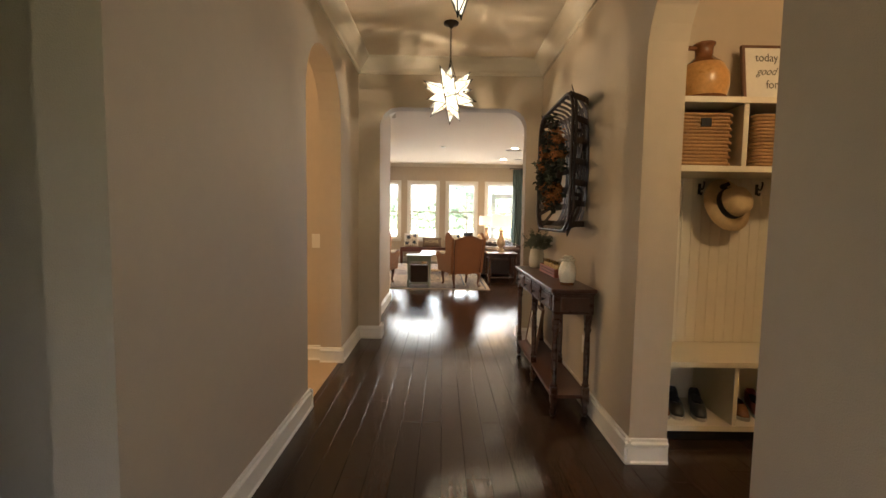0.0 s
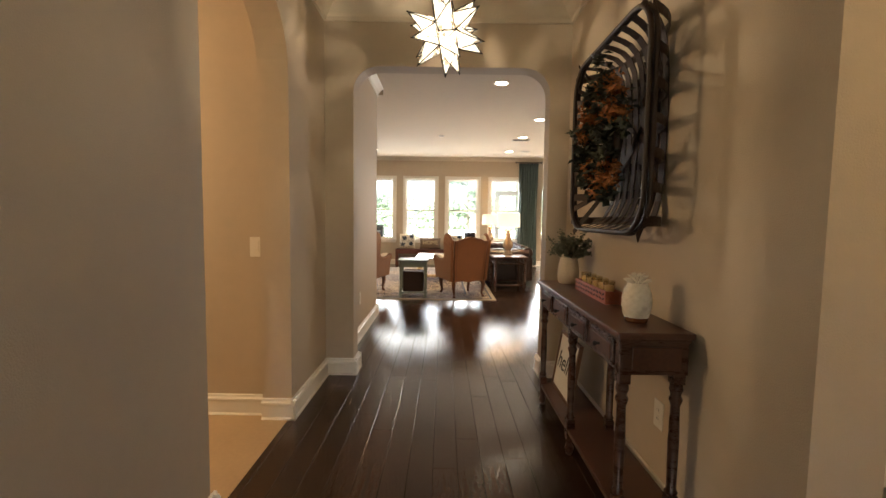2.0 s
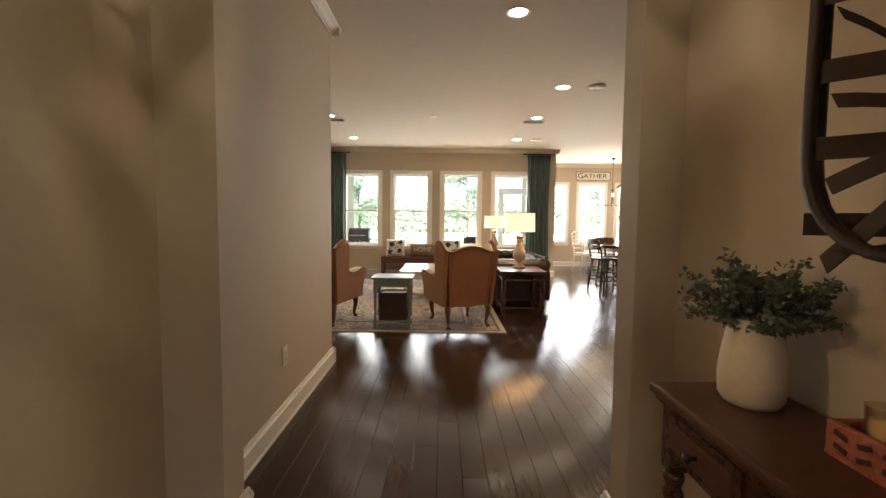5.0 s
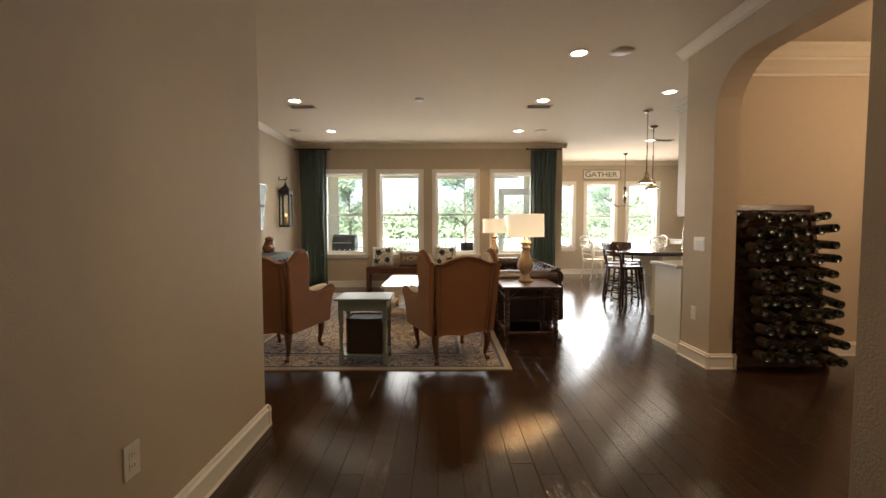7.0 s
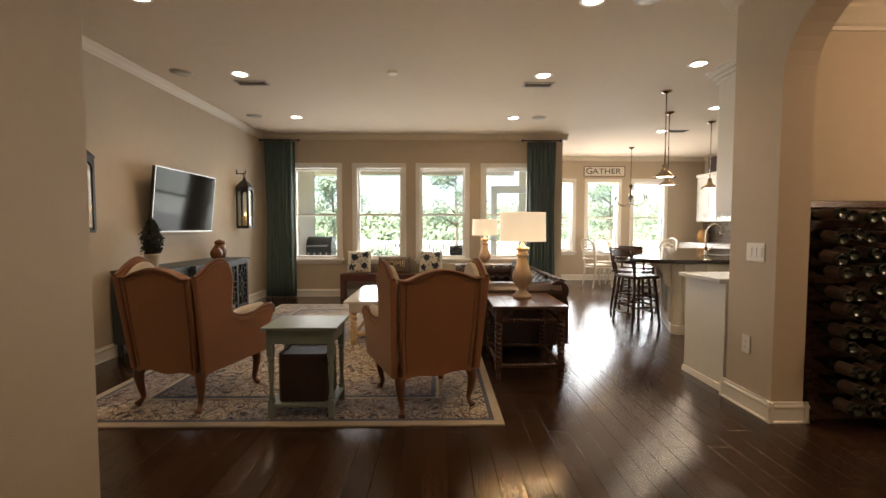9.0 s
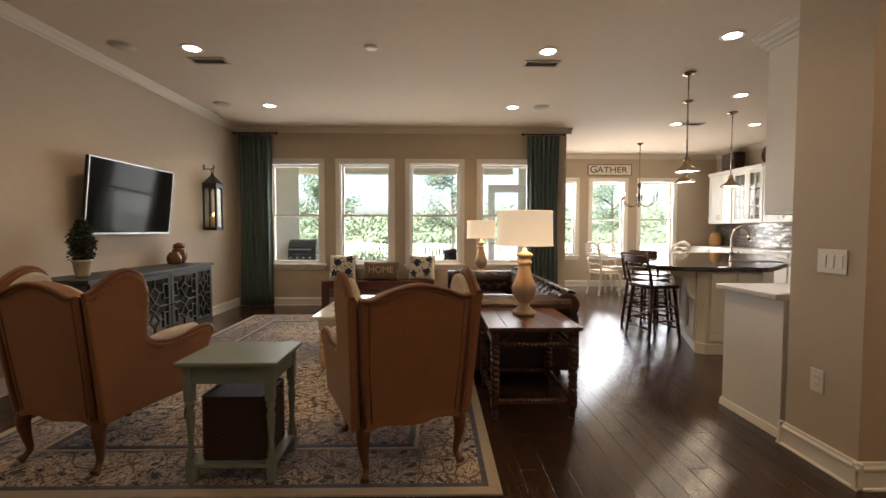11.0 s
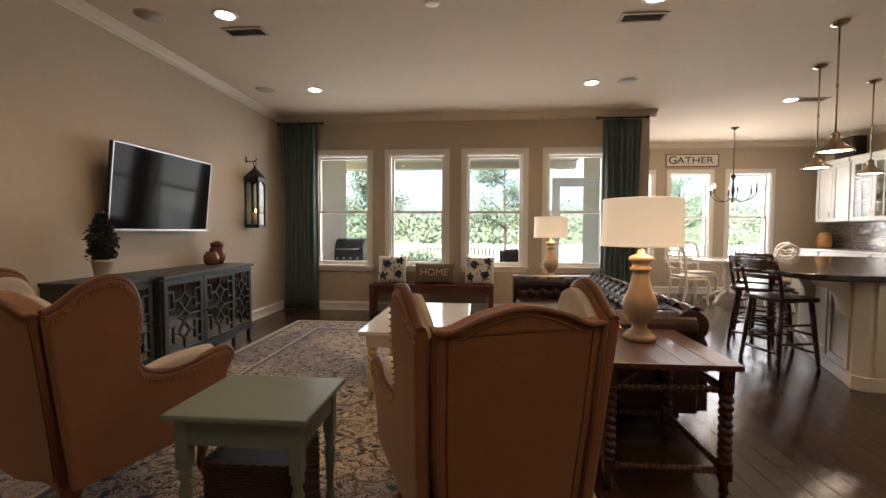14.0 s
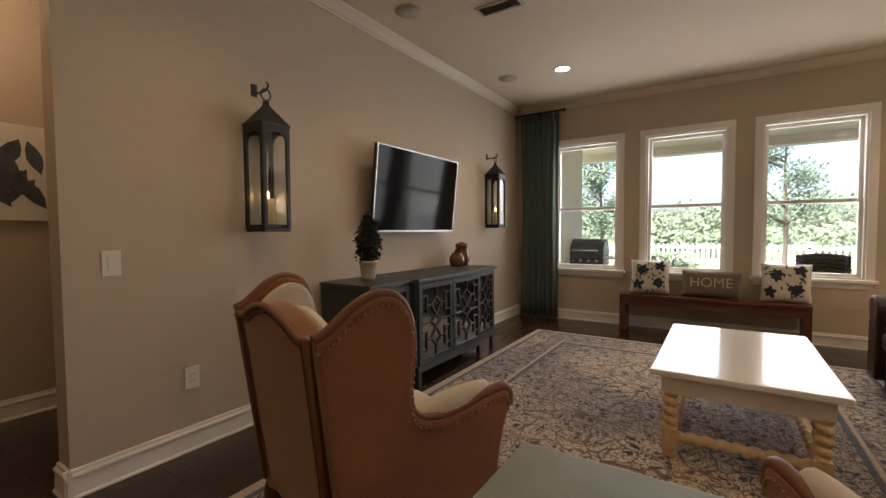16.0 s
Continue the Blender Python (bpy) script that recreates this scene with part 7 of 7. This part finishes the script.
# chandelier over the breakfast table
chd = thing("chandelier", "bronze chandelier with curved arms and lit candle bulbs", "chandelier", at=Matrix.Translation((4.675, 14.36, 1.77)))
bm = B()
lathe(bm, [(0.004, -0.06), (0.018, -0.045), (0.026, -0.02), (0.014, 0.02), (0.02, 0.08), (0.03, 0.14), (0.018, 0.22), (0.012, 0.30), (0.035, 0.36), (0.04, 0.38), (0.012, 0.42)], 16)
part("stem", bm, BRONZE, chd)
for k in range(6):
    a = k * math.pi / 3 + 0.2
    c_, s_ = math.cos(a), math.sin(a)
    bm = B()
    tube(bm, smooth_line([(0.015 * c_, 0.015 * s_, 0.02), (0.12 * c_, 0.12 * s_, -0.04), (0.24 * c_, 0.24 * s_, -0.015), (0.33 * c_, 0.33 * s_, 0.07), (0.335 * c_, 0.335 * s_, 0.10)], 5), 0.0065, 7)
    lathe(bm, [(0.028, 0.10), (0.03, 0.108), (0.011, 0.112), (0.011, 0.175)], 12, Matrix.Translation((0.335 * c_, 0.335 * s_, 0)))
    arm = part("arm", bm, BRONZE, chd)
    bm = B()
    lathe(bm, [(0.008, 0.176), (0.016, 0.195), (0.013, 0.22), (0.002, 0.245)], 10, Matrix.Translation((0.335 * c_, 0.335 * s_, 0)))
    part("candle_bulb", bm, EMBER if k in (2, 3, 4) else PAPER, arm)
bm = B()
tube(bm, [(0, 0, 0.41), (0, 0, 1.16)], 0.006, 8)
lathe(bm, [(0.06, 1.179), (0.06, 1.17), (0.02, 1.145), (0.008, 1.13)], 20)
part("chain", bm, BRONZE, chd)
lamp("chandelier_glow", "POINT", (4.675, 14.36, 1.92), CHAND_W, WARM, 0.25)

# breakfast table and chairs
bt2 = thing("breakfast_table", "round white pedestal breakfast table", "table", at=Matrix.Translation((4.75, 14.58, 0)))
bm = B()
lathe(bm, [(0.0, 0.715), (0.50, 0.715), (0.52, 0.725), (0.52, 0.745), (0.50, 0.75), (0.0, 0.75)], 48, cap=False)
part("tabletop", bm, WHITETOP, bt2)
bm = B()
lathe(bm, [(0.06, 0.14), (0.085, 0.18), (0.06, 0.25), (0.045, 0.33), (0.07, 0.45), (0.05, 0.55), (0.09, 0.66), (0.16, 0.70), (0.17, 0.715)], 24)
part("pedestal", bm, WHITEPAINT, bt2)
for k in range(4):
    a = k * math.pi / 2 + 0.6
    bm = B()
    tube(bm, smooth_line([(0.05 * math.cos(a), 0.05 * math.sin(a), 0.20), (0.2 * math.cos(a), 0.2 * math.sin(a), 0.14), (0.34 * math.cos(a), 0.34 * math.sin(a), 0.04), (0.40 * math.cos(a), 0.40 * math.sin(a), 0.03)], 5), 0.03, 8)
    part("foot", bm, WHITEPAINT, bt2)


def dining_chair(at):
    c = thing("dining_chair", "white painted dining chair with an arched slat back", "chair", "breakfast chairs", at=at)
    bm = B()
    slab(bm, smooth_line([(-0.20, -0.20), (0.20, -0.20), (0.235, 0.20), (-0.235, 0.20)], 2, True), 0.42, 0.445, "z", 0.006)
    part("seat", bm, WHITEPAINT, c)
    bm = B()
    box(bm, -0.205, 0.205, -0.185, 0.205, 0.446, 0.49, 0.02)
    part("cushion", bm, CREAMFAB, c, "cream seat pad")
    for sx in (-1, 1):
        bm = B()
        tube(bm, smooth_line([(sx * 0.20, 0.19, 0.42), (sx * 0.225, 0.205, 0.30), (sx * 0.205, 0.20, 0.12), (sx * 0.215, 0.215, 0.0)], 4), [0.026] + [0.028] * 3 + [0.024] * 3 + [0.019] * 3 + [0.017] * 3, 8)
        part("leg", bm, WHITEPAINT, c)
        bm = B()
        tube(bm, smooth_line([(sx * 0.19, -0.25, 0.0), (sx * 0.185, -0.20, 0.25), (sx * 0.185, -0.19, 0.45), (sx * 0.20, -0.23, 0.75), (sx * 0.195, -0.27, 0.93)], 4), 0.019, 8)
        part("back_leg", bm, WHITEPAINT, c)
    bm = B()
    tube(bm, smooth_line([(-0.20, -0.27, 0.92), (-0.15, -0.285, 0.99), (0, -0.295, 1.03), (0.15, -0.285, 0.99), (0.20, -0.27, 0.92)], 5), 0.021, 8)
    part("crest_rail", bm, WHITEPAINT, c)
    for z in (0.60, 0.70, 0.80, 0.895):
        bm = B()
        o = -0.21 - (z - 0.45) * 0.13
        tube(bm, smooth_line([(-0.195, o, z), (-0.1, o - 0.01, z + 0.025), (0, o - 0.015, z + 0.005), (0.1, o - 0.01, z + 0.025), (0.195, o, z)], 4), 0.013, 7)
        part("back_slat", bm, WHITEPAINT, c)
    return c


dc = dining_chair(pose(4.02, 14.40, 0, 0, 0, -75))
copy_thing(dc, pose(4.57, 15.22, 0, 0, 0, -165))
copy_thing(dc, pose(5.0, 13.90, 0, 0, 0, 20))
copy_thing(dc, pose(5.50, 14.70, 0, 0, 0, 95))

gs = thing("gather_sign", "white wooden sign lettered GATHER over the nook windows", "sign")
boxpart("board", (4.12, 5.11, YN - 0.022, YN - 0.006, 2.495, 2.74), PAPER, gs, 0.002)
bm = B()
for d in ((4.12, 5.11, 2.495, 2.51), (4.12, 5.11, 2.725, 2.74), (4.12, 4.135, 2.51, 2.725), (5.095, 5.11, 2.51, 2.725)):
    box(bm, d[0], d[1], YN - 0.03, YN - 0.004, d[2], d[3], 0.002)
part("frame", bm, FRAMEWOOD, gs)
text_part("letters", "G", 0.214, INK, gs, Matrix.Translation((4.25, YN - 0.024, 2.62)) @ Matrix.Rotation(radians(90), 4, "X"), 0.002, 1.1)
text_part("letters", "ATHER", 0.181, INK, gs, Matrix.Translation((4.67, YN - 0.024, 2.615)) @ Matrix.Rotation(radians(90), 4, "X"), 0.002, 1.22)

# far run of cabinets on the east wall
XF2 = 6.70
for y0, y1, gl in ((14.62, 15.34, False), (13.80, 14.60, True), (12.98, 13.78, False), (12.16, 12.96, False)):
    u = thing("wall_cabinet", "white wall cabinet with glazed doors" if gl else "white wall cabinet with panelled doors", "cabinet", "east wall cabinets")
    if gl:
        for nm, d in (("side_panel", (XF2, XK - 0.01, y0, y0 + 0.02, 1.41, 2.42)), ("side_panel", (XF2, XK - 0.01, y1 - 0.02, y1, 1.41, 2.42)), ("bottom_panel", (XF2, XK - 0.01, y0 + 0.02, y1 - 0.02, 1.41, 1.43)), ("top_panel", (XF2, XK - 0.01, y0 + 0.02, y1 - 0.02, 2.40, 2.42)), ("back_panel", (XK - 0.03, XK - 0.01, y0 + 0.02, y1 - 0.02, 1.43, 2.40)), ("shelf", (XF2 + 0.03, XK - 0.03, y0 + 0.02, y1 - 0.02, 1.74, 1.755)), ("shelf", (XF2 + 0.03, XK - 0.03, y0 + 0.02, y1 - 0.02, 2.07, 2.085))):
            boxpart(nm, d, CABWHITE, u)
    else:
        boxpart("body", (XF2, XK - 0.01, y0, y1, 1.41, 2.42), CABWHITE, u)
    ym = (y0 + y1) / 2
    shaker(u, "x", XF2, -1, y0 + 0.008, ym - 0.003, 1.42, 2.41, CABWHITE, 1, gl)
    shaker(u, "x", XF2, -1, ym + 0.003, y1 - 0.008, 1.42, 2.41, CABWHITE, -1, gl)
    boxpart("crown", (XF2 - 0.05, XK - 0.01, y0, y1, 2.42, 2.49), CABWHITE, u, 0.012)
for y0, y1 in ((14.9, 15.64), (13.9, 14.88), (12.9, 13.88), (11.9, 12.88)):
    u = thing("base_cabinet", "white base cabinet with panelled doors", "cabinet", "east base cabinets")
    boxpart("body", (6.45, XK - 0.01, y0, y1, 0.10, 0.885), CABWHITE, u)
    # the toe kick takes the dark shade colour, unlike the white doors
    boxpart("toe_kick", (6.50, XK - 0.01, y0, y1, 0, 0.10), RECESS_SHADE, u)
    ym = (y0 + y1) / 2
    shaker(u, "x", 6.45, -1, y0 + 0.008, ym - 0.003, 0.12, 0.70, CABWHITE, 1)
    shaker(u, "x", 6.45, -1, ym + 0.003, y1 - 0.008, 0.12, 0.70, CABWHITE, -1)
    boxpart("drawer", (6.43, 6.45, y0 + 0.008, y1 - 0.008, 0.72, 0.87), CABWHITE, u, 0.003)
w2 = thing("worktop", "pale stone worktop along the kitchen wall", "worktop")
boxpart("slab", (6.42, XK - 0.012, 11.9, 15.655, 0.887, 0.925), STONE, w2, 0.006)
# mosaic splashback, tile by tile
sp = thing("splashback", "grey brown and silver glass mosaic splashback", "splashback", kind="structure")
boxpart("grout", (XK - 0.008, XK - 0.004, 11.9, 15.66, 0.925, 1.41), mat("grey grout", (0.22, 0.19, 0.16), 0.8), sp)
MOS = [mat("mosaic grey", (0.16, 0.14, 0.125), 0.15, vary=0.4, spread=0.8), mat("mosaic brown", (0.085, 0.06, 0.045), 0.2, vary=0.4, spread=0.8), mat("mosaic silver", (0.42, 0.39, 0.34), 0.22, 0.7, vary=0.3, spread=0.8)]
rnd = random.Random(14)
vv, ff, mi = [], [], []
z = 0.93
while z < 1.405:
    y = 11.9 + rnd.uniform(0, 0.06)
    while y < 15.56:
        L = rnd.choice((0.045, 0.07, 0.1))
        b = len(vv)
        xw = XK - 0.011 - rnd.uniform(0, 0.002)
        vv += [(xw, y, z), (xw, y + L - 0.003, z), (xw, y + L - 0.003, z + 0.013), (xw, y, z + 0.013), (XK - 0.008, y, z), (XK - 0.008, y + L - 0.003, z), (XK - 0.008, y + L - 0.003, z + 0.013), (XK - 0.008, y, z + 0.013)]
        ff += [(b, b + 1, b + 2, b + 3), (b, b + 1, b + 5, b + 4), (b + 3, b + 2, b + 6, b + 7), (b, b + 3, b + 7, b + 4), (b + 1, b + 2, b + 6, b + 5)]
        mi += [rnd.choice((0, 0, 1, 1, 2))] * 5
        y += L
    z += 0.016
me = bpy.data.meshes.new("mosaic")
me.from_pydata(vv, [], ff)
for m_ in MOS:
    me.materials.append(m_)
me.polygons.foreach_set("material_index", mi)
o = new("mosaic", me)
o.parent = sp
tagged(o, kind="stuff")
# ornaments on and under the cabinets
tray = thing("wooden_tray", "round brown wooden tray leaning on top of the cabinets", "tray", at=Matrix.Translation((6.93, 13.88, 2.492)) @ Matrix.Rotation(radians(-80), 4, "Y"))
bm = B()
lathe(bm, [(0.0, 0.0), (0.22, 0.0), (0.24, 0.02), (0.245, 0.05), (0.232, 0.05), (0.22, 0.018), (0.0, 0.014)], 32, Matrix.Translation((0.23, 0, 0)) @ Matrix.Diagonal((0.95, 1.2, 1, 1)), cap=False)
part("body", bm, DARKWOOD, tray)
basket("top_basket", "dark wire basket on top of the cabinets", (6.72, 6.92, 14.62, 15.0, 2.492, 2.84), DKWICKER, 9, handle=False)
jar("stone_crock", "beige stoneware crock on the worktop", 6.86, 15.35, 0.926, [(0.09, 0), (0.12, 0.05), (0.125, 0.16), (0.10, 0.24), (0.075, 0.27), (0.085, 0.29)], OCHRE)
rnd = random.Random(3)
for k in range(10):
    sh, yy = k // 5, 13.88 + (k % 5) * 0.145
    g = thing("glassware", "clear glass tumbler behind the glazed doors", "glass", "glassware in the cabinet", at=Matrix.Translation((6.86, yy, (1.431, 1.756)[sh])))
    bm = B()
    lathe(bm, [(0.0, 0), (0.03, 0), (0.038, 0.13), (0.035, 0.13), (0.028, 0.008), (0.0, 0.008)], 14, cap=False)
    part("glass", bm, VOT, g)

# ---- porch ----
gr = thing("grill", "covered dark grey gas barbecue on the porch", "barbecue", at=Matrix.Translation((-2.02, 15.0, -0.03)))
GRM = mat("grill black enamel", (0.035, 0.037, 0.042), 0.4)
bm = B()
slab(bm, [(-0.24, 0.80)] + [(-0.24 + 0.24 - 0.24 * math.cos(a) * 1.0, 0.86 + 0.24 * math.sin(a)) for a in [k * math.pi / 8 for k in range(1, 8)]] + [(0.24, 0.80)], -0.30, 0.30, "x", 0.02)
part("lid", bm, GRM, gr)
boxpart("firebox", (-0.30, 0.30, -0.24, 0.24, 0.66, 0.80), GRM, gr, 0.01)
boxpart("side_shelf", (0.30, 0.56, -0.22, 0.22, 0.76, 0.80), SILVER, gr, 0.006)
boxpart("side_shelf", (-0.56, -0.30, -0.22, 0.22, 0.76, 0.80), SILVER, gr, 0.006)
boxpart("cart", (-0.28, 0.28, -0.22, 0.22, 0.08, 0.66), GRM, gr, 0.01)
bm = B()
tube(bm, [(-0.22, -0.27, 0.90), (0.22, -0.27, 0.90)], 0.014, 8)
part("handle", bm, SILVER, gr)
for k in range(4):
    bm = B()
    lathe(bm, [(0.02, 0), (0.018, 0.025)], 12, Matrix.Translation((-0.2 + k * 0.13, -0.24, 0.73)) @ Matrix.Rotation(radians(90), 4, "X"))
    part("knob", bm, SILVER, gr)
for x in (-0.25, 0.25):
    for y in (-0.19, 0.19):
        bm = B()
        lathe(bm, [(0.04, -0.015), (0.04, 0.015)], 14, Matrix.Translation((x, y, 0.04)) @ Matrix.Rotation(radians(90), 4, "Y"))
        part("wheel", bm, INK, gr)
pd = thing("door_1", "white glazed porch door standing open", "door", kind="structure")
bm = B()
dx0, dx1, dy = 1.74, 2.66, 14.43
for d in ((dx0, dx0 + 0.13, 0.0, 2.15), (dx1 - 0.13, dx1, 0.0, 2.15), (dx0 + 0.13, dx1 - 0.13, 0.0, 0.24), (dx0 + 0.13, dx1 - 0.13, 2.0, 2.15)):
    box(bm, d[0], d[1], dy, dy + 0.045, d[2], d[3], 0.004)
part("leaf_frame", bm, DOORM, pd)
pane = boxpart("pane", (dx0 + 0.13, dx1 - 0.13, dy + 0.02, dy + 0.025, 0.24, 2.0), GLASS, pd)
pane.visible_shadow = False
bm = B()
tube(bm, [(dx0 + 0.06, dy, 1.0), (dx0 + 0.06, dy - 0.05, 1.0), (dx0 + 0.17, dy - 0.055, 1.0)], 0.009, 8)
part("door_handle", bm, STEEL, pd)
oc = thing("porch_chair", "dark woven round backed porch chair", "chair", at=pose(1.25, 16.2, -0.03, 0, 0, 170))
bm = B()
slab(bm, smooth_line([(-0.28, -0.25), (0.28, -0.25), (0.3, 0.22), (-0.3, 0.22)], 3, True), 0.36, 0.42, "z", 0.01)
part("seat", bm, DKWICKER, oc)
bm = B()
for k in range(7):
    z = 0.44 + k * 0.06
    tube(bm, smooth_line([(-0.3, 0.1, z), (-0.27, -0.2, z), (0, -0.30, z + 0.02), (0.27, -0.2, z), (0.3, 0.1, z)], 5), 0.032, 6)
part("backrest", bm, DKWICKER, oc)
for x in (-0.24, 0.24):
    for y in (-0.2, 0.18):
        bm = B()
        tube(bm, [(x, y, 0.36), (x * 1.08, y * 1.08, 0)], 0.02, 8)
        part("leg", bm, DKWICKER, oc)

# ---- floor planks ----
PW = 0.127
plank_meshes = {}


def plank_mesh(length):
    key = round(length, 1)
    if key not in plank_meshes:
        w, L, c = PW - 0.0010, key - 0.0010, 0.0013
        v = [(0, 0, -0.011), (w, 0, -0.011), (w, L, -0.011), (0, L, -0.011), (0, 0, -c), (w, 0, -c), (w, L, -c), (0, L, -c), (c, c, 0), (w - c, c, 0), (w - c, L - c, 0), (c, L - c, 0)]
        q = [(0, 1, 5, 4), (1, 2, 6, 5), (2, 3, 7, 6), (3, 0, 4, 7), (4, 5, 9, 8), (5, 6, 10, 9), (6, 7, 11, 10), (7, 4, 8, 11), (8, 9, 10, 11)]
        me = bpy.data.meshes.new("plank")
        me.from_pydata(v, [], q)
        me.materials.append(FLOOR)
        plank_meshes[key] = me
    return plank_meshes[key], key


rnd = random.Random(21)
rest_v, rest_f, near = [], [], 0
for i in range(int((7.2 + 4.3) / PW) + 1):
    x = -4.3 + i * PW
    y = -1.35 if x < 2.9 else YH1 - 0.1
    if x < XL - 0.25:
        y = 6.8
    first_run = True
    while y < YN + 0.2:
        me, L = plank_mesh(rnd.choice((0.4, 0.6, 0.9, 1.2, 1.6) if first_run else (0.9, 1.2, 1.5, 1.8, 2.1)))
        first_run = False
        inside = y + L > -1.35 and (y < YW + 0.1 or x > XJ - 0.25)
        if inside and -0.9 < x < 2.75 and -0.6 < y < 10.2 and near < 300:
            o = new("plank", me)
            o.parent = floor
            o.location = (x, y, 0)
            near += 1
        elif inside:
            b = len(rest_v)
            rest_v += [(x + p.co.x, y + p.co.y, p.co.z) for p in me.vertices]
            rest_f += [tuple(b + k for k in p.vertices) for p in me.polygons]
        y += L
me = bpy.data.meshes.new("far_planks")
me.from_pydata(rest_v, [], rest_f)
me.materials.append(FLOOR)
o = new("far_planks", me)
o.parent = floor
tagged(o, kind="stuff")
